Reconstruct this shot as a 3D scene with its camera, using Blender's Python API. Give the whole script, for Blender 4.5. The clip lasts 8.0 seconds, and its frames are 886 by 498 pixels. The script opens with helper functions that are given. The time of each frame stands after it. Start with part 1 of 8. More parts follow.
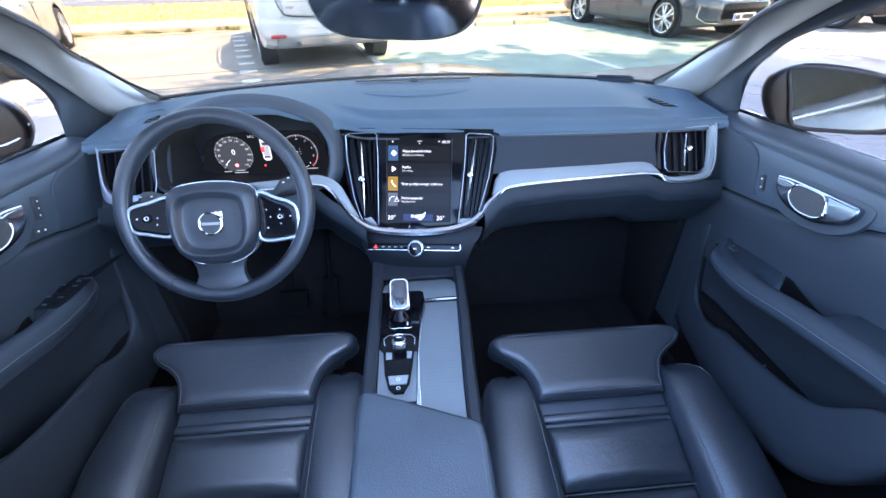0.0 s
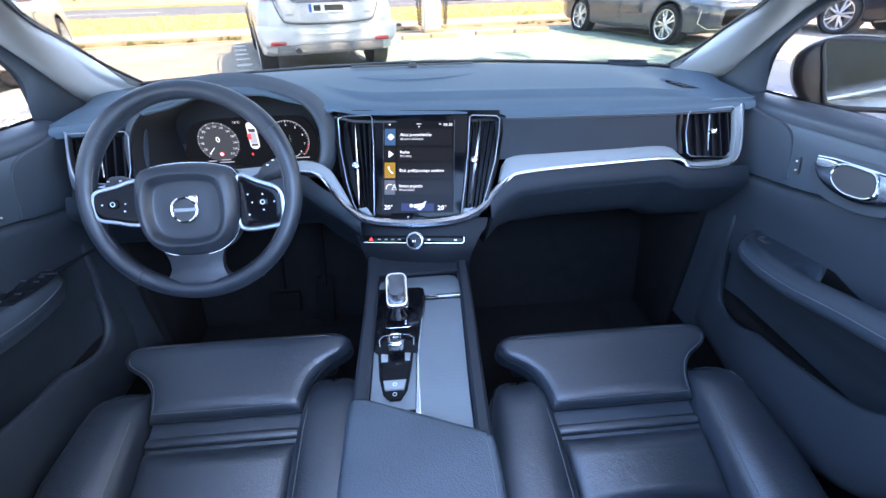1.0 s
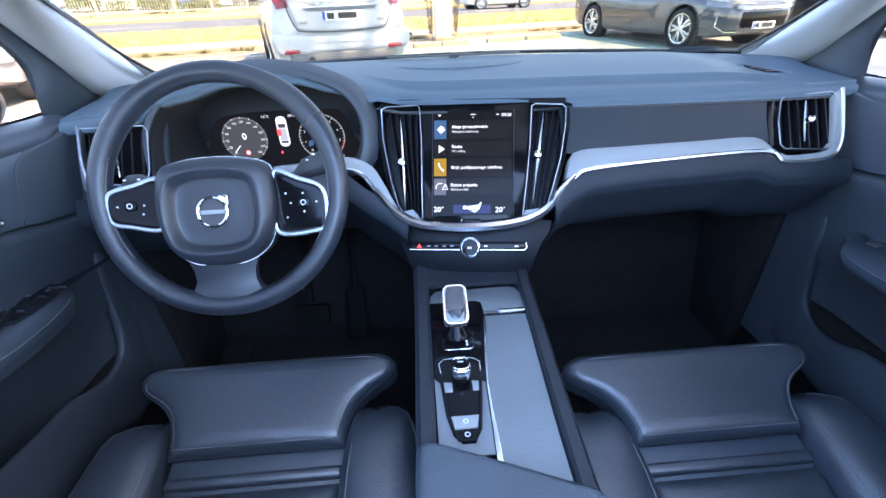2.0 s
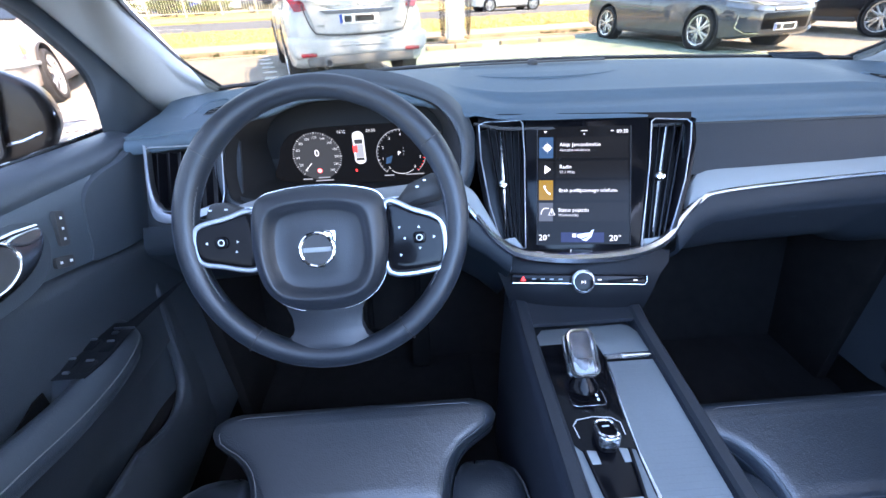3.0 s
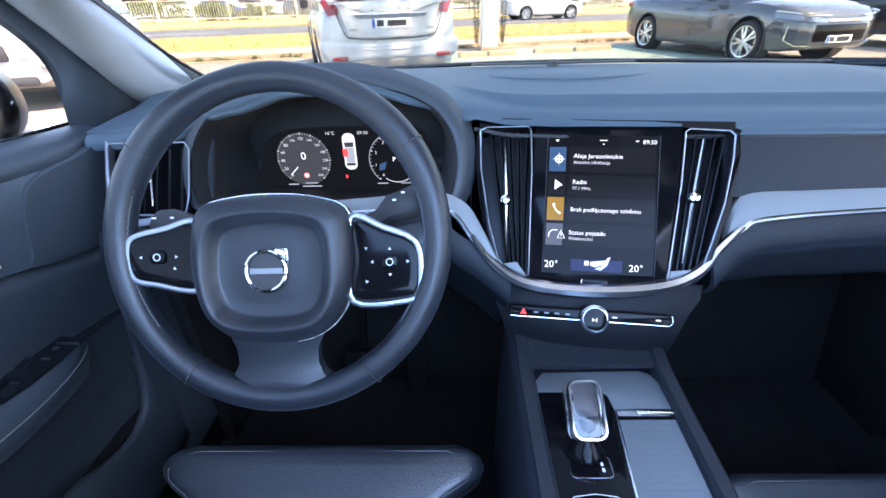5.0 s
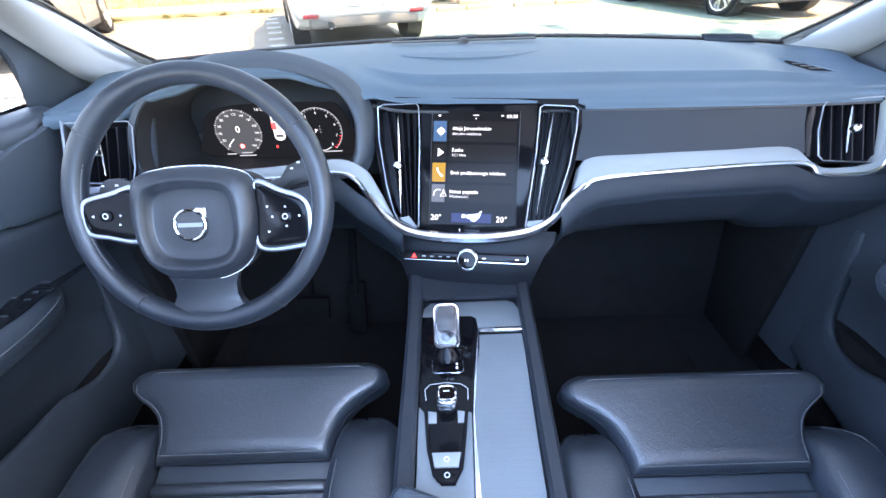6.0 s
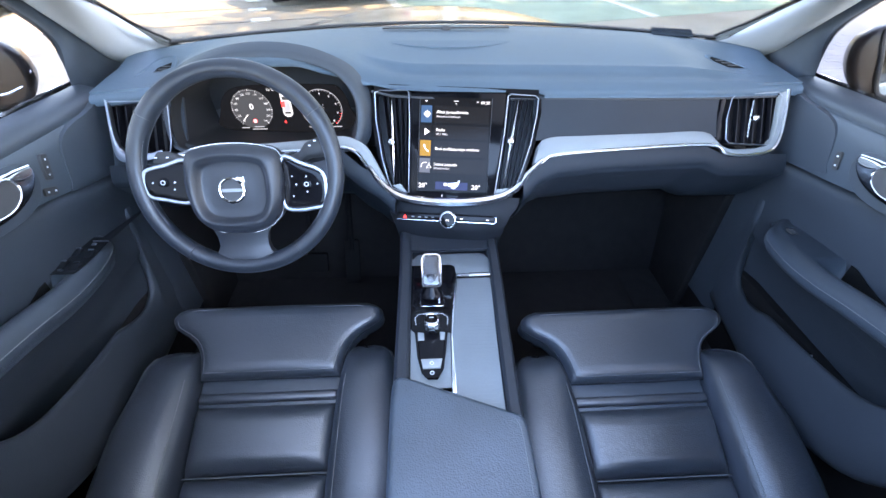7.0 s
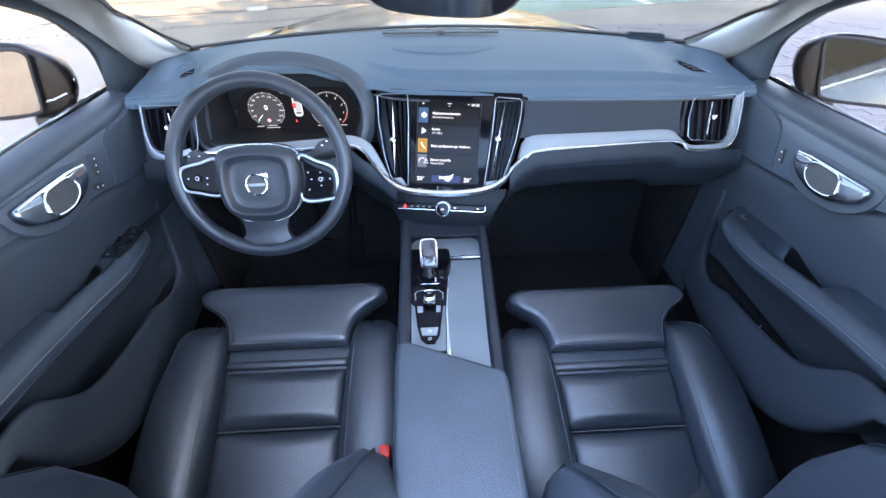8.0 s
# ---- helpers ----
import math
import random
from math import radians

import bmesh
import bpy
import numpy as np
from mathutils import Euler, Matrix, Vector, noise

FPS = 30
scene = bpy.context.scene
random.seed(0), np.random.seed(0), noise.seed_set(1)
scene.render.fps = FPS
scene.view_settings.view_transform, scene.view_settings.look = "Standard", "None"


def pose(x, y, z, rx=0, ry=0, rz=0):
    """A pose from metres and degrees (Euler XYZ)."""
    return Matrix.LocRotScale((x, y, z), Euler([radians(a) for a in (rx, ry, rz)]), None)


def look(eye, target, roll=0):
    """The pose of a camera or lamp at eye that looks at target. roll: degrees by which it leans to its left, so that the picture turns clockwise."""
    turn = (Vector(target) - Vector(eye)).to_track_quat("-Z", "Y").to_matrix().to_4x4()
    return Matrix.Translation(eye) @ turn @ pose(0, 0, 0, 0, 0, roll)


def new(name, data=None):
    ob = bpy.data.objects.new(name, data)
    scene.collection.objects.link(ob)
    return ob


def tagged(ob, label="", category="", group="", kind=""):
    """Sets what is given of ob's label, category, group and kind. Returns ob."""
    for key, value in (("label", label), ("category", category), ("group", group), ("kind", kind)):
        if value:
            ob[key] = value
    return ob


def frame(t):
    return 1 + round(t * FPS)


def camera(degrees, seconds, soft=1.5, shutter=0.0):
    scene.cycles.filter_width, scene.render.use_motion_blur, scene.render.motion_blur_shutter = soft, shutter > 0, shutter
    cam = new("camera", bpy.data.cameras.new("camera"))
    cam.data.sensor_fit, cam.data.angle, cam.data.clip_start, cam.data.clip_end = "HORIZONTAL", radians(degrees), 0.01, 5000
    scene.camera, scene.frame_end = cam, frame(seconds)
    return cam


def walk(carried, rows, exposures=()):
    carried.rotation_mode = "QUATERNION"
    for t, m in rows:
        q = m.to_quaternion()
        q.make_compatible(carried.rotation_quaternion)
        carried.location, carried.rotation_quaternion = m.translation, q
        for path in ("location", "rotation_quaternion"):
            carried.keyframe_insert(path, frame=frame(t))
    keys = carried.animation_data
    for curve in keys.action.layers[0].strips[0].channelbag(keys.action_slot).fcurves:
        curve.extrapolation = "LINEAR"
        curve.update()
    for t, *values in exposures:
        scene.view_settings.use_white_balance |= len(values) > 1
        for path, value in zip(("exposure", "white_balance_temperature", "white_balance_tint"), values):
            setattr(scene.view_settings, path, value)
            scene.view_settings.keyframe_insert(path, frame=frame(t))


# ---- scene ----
cam = camera(91.9, 8.0)
PATH = [
    (0, (-0.03, 0.037, 1.253), (0.103, 1.708, 0.162), -0.8),
    (0.5, (-0.027, 0.055, 1.226), (0.108, 1.735, 0.149), -1.0),
    (1, (-0.027, 0.091, 1.175), (0.101, 1.787, 0.123), -1.2),
    (1.2, (-0.033, 0.106, 1.17), (0.088, 1.797, 0.109), -1.3),
    (2.3, (-0.159, 0.233, 1.107), (-0.072, 1.959, 0.099), -2.3),
    (2.5, (-0.195, 0.259, 1.112), (-0.109, 1.98, 0.096), -2.3),
    (3, (-0.267, 0.305, 1.122), (-0.199, 2.03, 0.112), -2.4),
    (3.5, (-0.337, 0.328, 1.124), (-0.311, 2.068, 0.138), -1.8),
    (4, (-0.366, 0.372, 1.105), (-0.402, 2.123, 0.14), -1.4),
    (4.5, (-0.314, 0.414, 1.082), (-0.365, 2.168, 0.123), -1.7),
    (5, (-0.212, 0.396, 1.093), (-0.262, 2.138, 0.112), -1.6),
    (5.2, (-0.171, 0.378, 1.108), (-0.217, 2.11, 0.11), -1.7),
    (6.3, (-0.058, 0.213, 1.179), (-0.03, 1.824, -0.006), -1.5),
    (6.5, (-0.064, 0.178, 1.202), (-0.015, 1.768, -0.01), -1.0),
    (7, (-0.077, 0.116, 1.252), (0.007, 1.66, -0.017), 0.3),
    (7.5, (-0.076, 0.072, 1.299), (0.018, 1.589, -0.001), 0.7),
    (8, (-0.079, 0.018, 1.328), (0.016, 1.522, 0.013), 0.3),
]
EXPOSURE = [(t, e, k, 21) for t, e, k in ((0.0, 5.22, 6350), (1.0, 5.20, 6400), (2.5, 5.27, 6550), (3.0, 5.19, 6550), (3.5, 4.68, 6450), (4.5, 4.74, 6350), (5.2, 5.12, 6500), (6.5, 5.88, 7350), (7.0, 5.58, 7250), (8.0, 5.38, 7150))]
walk(cam, [(t, look(eye, target, roll)) for t, eye, target, roll in PATH], EXPOSURE)

# ---- daylight ----
SUN_DIR = Vector((0.65, -0.28, 1.0)).normalized()
world = bpy.data.worlds.new("world")
scene.world = world
world.use_nodes = True
wn = world.node_tree
sky = wn.nodes.new("ShaderNodeTexSky")
sky.sky_type = 'NISHITA'
sky.sun_disc = False
sky.sun_elevation = math.asin(SUN_DIR.z)
sky.sun_rotation = math.atan2(SUN_DIR.x, SUN_DIR.y)
wn.links.new(sky.outputs[0], wn.nodes["Background"].inputs[0])
wn.nodes["Background"].inputs[1].default_value = 0.15
sun_data = bpy.data.lights.new("sun", 'SUN')
sun_data.energy, sun_data.angle, sun_data.color = 2.0, radians(0.5), (1.0, 0.80, 0.56)
sun = new("sun", sun_data)
sun.matrix_world = look(SUN_DIR * 60, (0, 0, 0))

# ---- materials ----
def mat(name, color, rough=0.5, metal=0.0, vary=0.15, scale=8.0, grain=0.0, grain_scale=400.0, coat=0.0, kind='noise', spec=0.5, island=0.0, crease=0.0, flow=0.08):
    m = bpy.data.materials.new(name)
    m.use_nodes = True
    nt = m.node_tree
    b = nt.nodes["Principled BSDF"]
    b.inputs["Metallic"].default_value = metal
    b.inputs["Coat Weight"].default_value = coat
    b.inputs["Coat Roughness"].default_value = 0.04
    b.inputs["Specular IOR Level"].default_value = spec
    tc = nt.nodes.new("ShaderNodeTexCoord")
    n1 = nt.nodes.new("ShaderNodeTexNoise")
    n1.inputs["Scale"].default_value = scale
    n1.inputs["Detail"].default_value = 5
    nt.links.new(tc.outputs["Object"], n1.inputs["Vector"])
    n2 = nt.nodes.new("ShaderNodeTexNoise")
    n2.inputs["Scale"].default_value = grain_scale
    n2.inputs["Detail"].default_value = 3
    nt.links.new(tc.outputs["Object"], n2.inputs["Vector"])
    add = nt.nodes.new("ShaderNodeMath")
    add.operation = 'MULTIPLY_ADD'
    add.inputs[1].default_value = 0.35
    nt.links.new(n2.outputs["Fac"], add.inputs[0])
    nt.links.new(n1.outputs["Fac"], add.inputs[2])
    ramp = nt.nodes.new("ShaderNodeMapRange")
    ramp.inputs["From Min"].default_value, ramp.inputs["From Max"].default_value = 0.35, 1.0
    ramp.inputs["To Min"].default_value, ramp.inputs["To Max"].default_value = 1 - vary, 1 + vary
    nt.links.new(add.outputs[0], ramp.inputs["Value"])
    mul = nt.nodes.new("ShaderNodeVectorMath")
    mul.operation = 'SCALE'
    mul.inputs[0].default_value = color
    nt.links.new(ramp.outputs[0], mul.inputs["Scale"])
    out = mul.outputs[0]
    if island:
        geo = nt.nodes.new("ShaderNodeNewGeometry")
        r2 = nt.nodes.new("ShaderNodeMapRange")
        r2.inputs["To Min"].default_value, r2.inputs["To Max"].default_value = 1 - island, 1 + island
        nt.links.new(geo.outputs["Random Per Island"], r2.inputs["Value"])
        m2 = nt.nodes.new("ShaderNodeVectorMath")
        m2.operation = 'SCALE'
        nt.links.new(out, m2.inputs[0])
        nt.links.new(r2.outputs[0], m2.inputs["Scale"])
        out = m2.outputs[0]
    nt.links.new(out, b.inputs["Base Color"])
    rr = nt.nodes.new("ShaderNodeMapRange")
    rr.inputs["To Min"].default_value, rr.inputs["To Max"].default_value = max(0.02, rough - flow), min(1, rough + flow)
    nt.links.new(n1.outputs["Fac"], rr.inputs["Value"])
    nt.links.new(rr.outputs[0], b.inputs["Roughness"])
    if grain:
        bump = nt.nodes.new("ShaderNodeBump")
        bump.inputs["Strength"].default_value = grain
        bump.inputs["Distance"].default_value = 0.001 if grain_scale > 60 else 0.01
        src = n2.outputs["Fac"]
        if kind == 'leather':
            v = nt.nodes.new("ShaderNodeTexVoronoi")
            v.inputs["Scale"].default_value = grain_scale
            nt.links.new(tc.outputs["Object"], v.inputs["Vector"])
            src = v.outputs["Distance"]
        nt.links.new(src, bump.inputs["Height"])
        nt.links.new(bump.outputs[0], b.inputs["Normal"])
        if crease:
            n3 = nt.nodes.new("ShaderNodeTexNoise")
            n3.inputs["Scale"].default_value = 48
            n3.inputs["Detail"].default_value = 4
            n3.inputs["Distortion"].default_value = 1.2
            nt.links.new(tc.outputs["Object"], n3.inputs["Vector"])
            fold = nt.nodes.new("ShaderNodeBump")
            fold.inputs["Strength"].default_value = crease
            fold.inputs["Distance"].default_value = 0.004
            nt.links.new(n3.outputs["Fac"], fold.inputs["Height"])
            nt.links.new(fold.outputs[0], bump.inputs["Normal"])
    return m


def glow(name, color, power):
    m = bpy.data.materials.new(name)
    m.use_nodes = True
    b = m.node_tree.nodes["Principled BSDF"]
    b.inputs["Base Color"].default_value = (*[c * 0.3 for c in color], 1)
    b.inputs["Roughness"].default_value = 0.15
    b.inputs["Specular IOR Level"].default_value = 0.06
    b.inputs["Emission Color"].default_value = (*color, 1)
    b.inputs["Emission Strength"].default_value = power * 0.105
    return m


def pane(name, tint, gloss=0.03):
    m = bpy.data.materials.new(name)
    m.use_nodes = True
    nt = m.node_tree
    nt.nodes.remove(nt.nodes["Principled BSDF"])
    tr = nt.nodes.new("ShaderNodeBsdfTransparent")
    tr.inputs[0].default_value = (*tint, 1)
    gl = nt.nodes.new("ShaderNodeBsdfGlossy")
    gl.inputs["Roughness"].default_value = 0.02
    mix = nt.nodes.new("ShaderNodeMixShader")
    mix.inputs[0].default_value = gloss
    nt.links.new(tr.outputs[0], mix.inputs[1])
    nt.links.new(gl.outputs[0], mix.inputs[2])
    nt.links.new(mix.outputs[0], nt.nodes["Material Output"].inputs[0])
    return m


LEATHER = mat("black_leather", (0.027, 0.038, 0.050), 0.36, spec=0.8, vary=0.25, scale=14, grain=0.5, grain_scale=420, kind='leather', crease=0.14)
SEAT = mat("seat_leather", (0.020, 0.026, 0.034), 0.40, spec=0.85, vary=0.22, scale=7, grain=0.28, grain_scale=480, kind='leather', flow=0.08, crease=0.13)
LEATHER2 = mat("wheel_leather", (0.013, 0.017, 0.023), 0.37, spec=0.5, vary=0.15, scale=20, grain=0.2, grain_scale=700, kind='leather')
SOFT = mat("soft_touch_plastic", (0.041, 0.054, 0.067), 0.50, vary=0.12, scale=6, grain=0.3, grain_scale=800, kind='leather')
CONSOLE = mat("console_plastic", (0.013, 0.016, 0.021), 0.45, spec=0.35, vary=0.15, scale=7, grain=0.3, grain_scale=800, kind='leather')
DOOR_LOW = mat("lower_door_plastic", (0.029, 0.036, 0.044), 0.5, spec=0.35, vary=0.15, scale=7, grain=0.3, grain_scale=800, kind='leather')
SOFT_DARK = mat("dark_plastic", (0.029, 0.038, 0.048), 0.47, vary=0.15, scale=7, grain=0.3, grain_scale=800, kind='leather')
# shade under the pad and towards the footwell is put into this colour
FASCIA = mat("shaded_fascia_plastic", (0.014, 0.019, 0.025), 0.48, spec=0.28, vary=0.15, scale=7, grain=0.3, grain_scale=800, kind='leather')
STACK = mat("black_stack_plastic", (0.006, 0.0075, 0.010), 0.5, spec=0.18, vary=0.15, scale=9, grain=0.2, grain_scale=900)
HUB = mat("airbag_cover_vinyl", (0.013, 0.016, 0.021), 0.44, vary=0.12, scale=9, grain=0.16, grain_scale=900, kind='leather')
HARD = mat("hard_black_plastic", (0.034, 0.034, 0.036), 0.55, vary=0.2, scale=9, grain=0.2, grain_scale=900)
GLOSS = mat("gloss_black", (0.004, 0.004, 0.005), 0.09, vary=0.1, spec=0.12)
TUNNEL = mat("binnacle_black", (0.016, 0.016, 0.017), 0.6, vary=0.1, spec=0.3)
# near-black that paints the shade of recesses and of the footwell
VOID = mat("shade_black", (0.004, 0.004, 0.004), 0.9, vary=0.1, spec=0.1)
SLAT = mat("black_vent_slat", (0.006, 0.006, 0.008), 0.34, vary=0.1, spec=0.22)
DARK_CHROME = mat("smoked_chrome", (0.25, 0.29, 0.34), 0.22, metal=1.0, vary=0.08)
SATIN = mat("satin_metal", (0.33, 0.36, 0.40), 0.34, metal=1.0, vary=0.05)
# same dashboard plastic, paler: skylight through the windscreen is painted in
DASH_TOP = mat("skylit_dash_plastic", (0.064, 0.096, 0.123), 0.52, spec=0.30, vary=0.14, scale=5, grain=0.35, grain_scale=800, kind='leather')
CHROME = mat("satin_chrome", (0.64, 0.67, 0.71), 0.22, metal=1.0, vary=0.05)
BRIGHT = mat("bright_chrome", (0.86, 0.87, 0.88), 0.07, metal=1.0, vary=0.03)
INLAY = mat("brushed_aluminium", (0.225, 0.240, 0.245), 0.60, metal=0.12, vary=0.1, scale=3, grain=0.15, grain_scale=900)
TAMBOUR = mat("silver_wood_slats", (0.14, 0.160, 0.172), 0.44, metal=0.35, vary=0.14, scale=10, grain=0.2, grain_scale=300)
LINER = mat("pillar_cloth", (0.185, 0.20, 0.21), 0.9, vary=0.06, scale=10, grain=0.3, grain_scale=900, spec=0.15)
CARPET = mat("black_carpet", (0.014, 0.013, 0.013), 0.95, spec=0.08, vary=0.3, scale=30, grain=0.8, grain_scale=700)
THREAD = mat("grey_thread", (0.11, 0.115, 0.12), 0.7, vary=0.1)
CRYSTAL = bpy.data.materials.new("crystal")
CRYSTAL.use_nodes = True
_b = CRYSTAL.node_tree.nodes["Principled BSDF"]
_b.inputs["Base Color"].default_value = (0.93, 0.95, 0.97, 1)
_b.inputs["Roughness"].default_value = 0.03
_b.inputs["Transmission Weight"].default_value = 0.97
_b.inputs["IOR"].default_value = 1.5
MIRROR = mat("mirror_glass", (0.31, 0.33, 0.34), 0.025, metal=1.0, vary=0.01)
GLASS = pane("clear_glass", (0.40, 0.40, 0.37))
SIDE_GLASS = pane("side_window_glass", (0.51, 0.50, 0.48))
ROOF_GLASS = pane("roof_glass", (0.80, 0.885, 0.910))
TINTED = pane("tinted_glass", (0.25, 0.28, 0.30), 0.12)
RUBBER = mat("tyre_rubber", (0.018, 0.018, 0.019), 0.8, vary=0.3, scale=12, grain=0.4, grain_scale=200)
BLACK_PAINT = mat("black_car_paint", (0.010, 0.010, 0.013), 0.16, vary=0.1, spec=0.5)
MIRROR_SHELL = mat("brownish_black_paint", (0.016, 0.012, 0.011), 0.30, vary=0.1, spec=0.3)
WHITE_PAINT = mat("white_car_paint", (0.46, 0.48, 0.49), 0.28, vary=0.05, coat=0.8)
GREY_PAINT = mat("grey_car_paint", (0.052, 0.058, 0.070), 0.65, vary=0.06, coat=1.0, spec=0.1)
GREY_PAINT.node_tree.nodes["Principled BSDF"].inputs["Coat IOR"].default_value = 1.7
BEIGE_PAINT = mat("pale_gold_car_paint", (0.34, 0.305, 0.285), 0.36, metal=0.3, vary=0.05, coat=0.6)
BLUE_PAINT = mat("blue_car_paint", (0.02, 0.05, 0.26), 0.3, vary=0.06, coat=0.6)
RED_LENS = mat("red_lamp_lens", (0.27, 0.010, 0.013), 0.12, vary=0.15, coat=0.7)
CLEAR_LENS = mat("clear_lamp_lens", (0.62, 0.66, 0.70), 0.10, metal=0.5, vary=0.2, scale=20, coat=0.8)
AMBER = mat("amber_lens", (0.62, 0.36, 0.14), 0.2, vary=0.1)
ALLOY = mat("alloy_wheel", (0.58, 0.60, 0.62), 0.25, metal=0.85, vary=0.1)
PLATE_WHITE = mat("plate_white", (0.75, 0.76, 0.76), 0.4, vary=0.05)
INK = mat("printed_black", (0.02, 0.02, 0.02), 0.5, vary=0.1)
WHITE_PRINT = mat("white_print", (0.75, 0.77, 0.80), 0.5, vary=0.05)
PLATE_BLUE = mat("plate_blue", (0.03, 0.09, 0.40), 0.4, vary=0.05)
ASPHALT = mat("sunlit_asphalt", (0.28, 0.255, 0.215), 0.9, spec=0.15, vary=0.34, scale=0.9, grain=0.6, grain_scale=90)
ROAD = mat("road_asphalt", (0.115, 0.115, 0.12), 0.9, vary=0.2, scale=0.5, grain=0.5, grain_scale=80)
PAVER = mat("concrete_paver", (0.24, 0.225, 0.22), 0.9, spec=0.15, vary=0.2, scale=3, grain=0.5, grain_scale=150)
GREEN_FLOOR = mat("green_bay_paint", (0.235, 0.30, 0.245), 0.85, spec=0.12, vary=0.3, scale=2.2, grain=0.5, grain_scale=90)
LINE_PAINT = mat("white_line_paint", (0.55, 0.55, 0.52), 0.85, spec=0.15, vary=0.3, scale=9, grain=0.4, grain_scale=120)
YELLOW_PAINT = mat("yellow_stop_paint", (0.42, 0.37, 0.22), 0.7, vary=0.25, scale=12)
CONCRETE = mat("kerb_concrete", (0.40, 0.31, 0.21), 0.9, vary=0.2, scale=4, grain=0.5, grain_scale=120)
EARTH = mat("dry_verge", (0.45, 0.35, 0.14), 0.95, vary=0.40, scale=1.4, grain=0.8, grain_scale=50)
STRAW = mat("dry_grass", (0.47, 0.37, 0.13), 0.8, vary=0.3, scale=3, island=0.35)
FOLIAGE = mat("leaves", (0.10, 0.135, 0.035), 0.7, vary=0.3, scale=3, island=0.5)
BARK = mat("bark", (0.14, 0.11, 0.08), 0.9, vary=0.3, scale=9, grain=0.8, grain_scale=60)
FENCE_PAINT = mat("pale_fence_paint", (0.55, 0.52, 0.42), 0.6, vary=0.15, scale=5)
WALL_WHITE = mat("white_cladding", (0.75, 0.76, 0.76), 0.6, vary=0.06, scale=0.6)
WALL_GREEN = mat("green_cladding", (0.12, 0.42, 0.10), 0.5, vary=0.1)
POST_WHITE = mat("white_cabinet", (0.78, 0.79, 0.79), 0.35, vary=0.05, scale=3)
RED_PLASTIC = mat("red_plastic", (0.55, 0.03, 0.02), 0.4, vary=0.1)

# ---- mesh helpers ----
def root(name, label, category, group="", kind="", m=None):
    ob = new(name)
    ob.empty_display_size = 0.1
    if m is not None:
        ob.matrix_world = m
    return tagged(ob, label, category, group, kind)


def finish(name, bm, material, sharp=38):
    bmesh.ops.recalc_face_normals(bm, faces=bm.faces)
    me = bpy.data.meshes.new(name)
    bm.to_mesh(me)
    bm.free()
    me.materials.append(material)
    me.shade_smooth()
    me.set_sharp_from_angle(angle=radians(sharp))
    return me


def part(name, bm, material, parent, label="", sharp=38):
    ob = new(name, finish(name, bm, material, sharp))
    ob.parent = parent
    return tagged(ob, label)


def again(name, ob, parent, m):
    """Another piece on the same mesh."""
    o = new(name, ob.data)
    o.parent = parent
    o.matrix_basis = m
    return o


def axes(o, u, v):
    u, v = Vector(u).normalized(), Vector(v)
    n = u.cross(v).normalized()
    v = n.cross(u)
    m = Matrix.Identity(4)
    for i, c in enumerate((u, v, n)):
        for j in range(3):
            m[j][i] = c[j]
    for j in range(3):
        m[j][3] = o[j]
    return m


def lerp(a, b, t):
    return a + (b - a) * t


def curve_at(table, x):
    """Smooth value at x in a table of (x, value, ...)."""
    if x <= table[0][0]:
        return table[0][1]
    for a, b in zip(table, table[1:]):
        if x <= b[0]:
            t = (x - a[0]) / (b[0] - a[0])
            t = t * t * (3 - 2 * t)
            return lerp(a[1], b[1], t)
    return table[-1][1]


def glide(table, x):
    """Like curve_at, with a steady slope through the table's points."""
    n = len(table)
    if x <= table[0][0]:
        return table[0][1]
    if x >= table[-1][0]:
        return table[-1][1]
    i = next(k for k in range(n - 1) if x <= table[k + 1][0])
    def slope(k):
        a, b = table[max(0, k - 1)], table[min(n - 1, k + 1)]
        return (b[1] - a[1]) / (b[0] - a[0])
    (x0, y0), (x1, y1) = table[i], table[i + 1]
    w = x1 - x0
    t = (x - x0) / w
    m0, m1 = slope(i) * w, slope(i + 1) * w
    return y0 * (2 * t ** 3 - 3 * t * t + 1) + m0 * (t ** 3 - 2 * t * t + t) + y1 * (3 * t * t - 2 * t ** 3) + m1 * (t ** 3 - t * t)


def spline(pts, n=8, closed=False):
    """Catmull-Rom points through pts."""
    P = [Vector(p) for p in pts]
    k = len(P)
    out = []
    for i in range(k if closed else k - 1):
        p0 = P[i - 1] if closed or i else P[0]
        p1, p2 = P[i], P[(i + 1) % k]
        p3 = P[(i + 2) % k] if closed or i + 2 < k else P[-1]
        for j in range(n):
            t = j / n
            out.append(0.5 * ((2 * p1) + (p2 - p0) * t + (2 * p0 - 5 * p1 + 4 * p2 - p3) * t * t + (3 * p1 - p0 - 3 * p2 + p3) * t ** 3))
    if not closed:
        out.append(P[-1])
    return out


def loft(rows, closed=False, cap=False, bm=None, m=None):
    bm = bm or bmesh.new()
    V = [[bm.verts.new(m @ Vector(p) if m else p) for p in r] for r in rows]
    n = len(V[0])
    for a, b in zip(V, V[1:]):
        for j in range(n if closed else n - 1):
            k = (j + 1) % n
            try:
                bm.faces.new((a[j], a[k], b[k], b[j]))
            except ValueError:
                pass
    if cap:
        bm.faces.new(V[0][::-1])
        bm.faces.new(V[-1])
    return bm


def slab(rows, thick, m=None, bm=None):
    """A sheet with thickness along its own normals."""
    bm = loft(rows, bm=bm, m=m)
    bmesh.ops.recalc_face_normals(bm, faces=bm.faces)
    bmesh.ops.solidify(bm, geom=bm.faces[:], thickness=thick)
    return bm


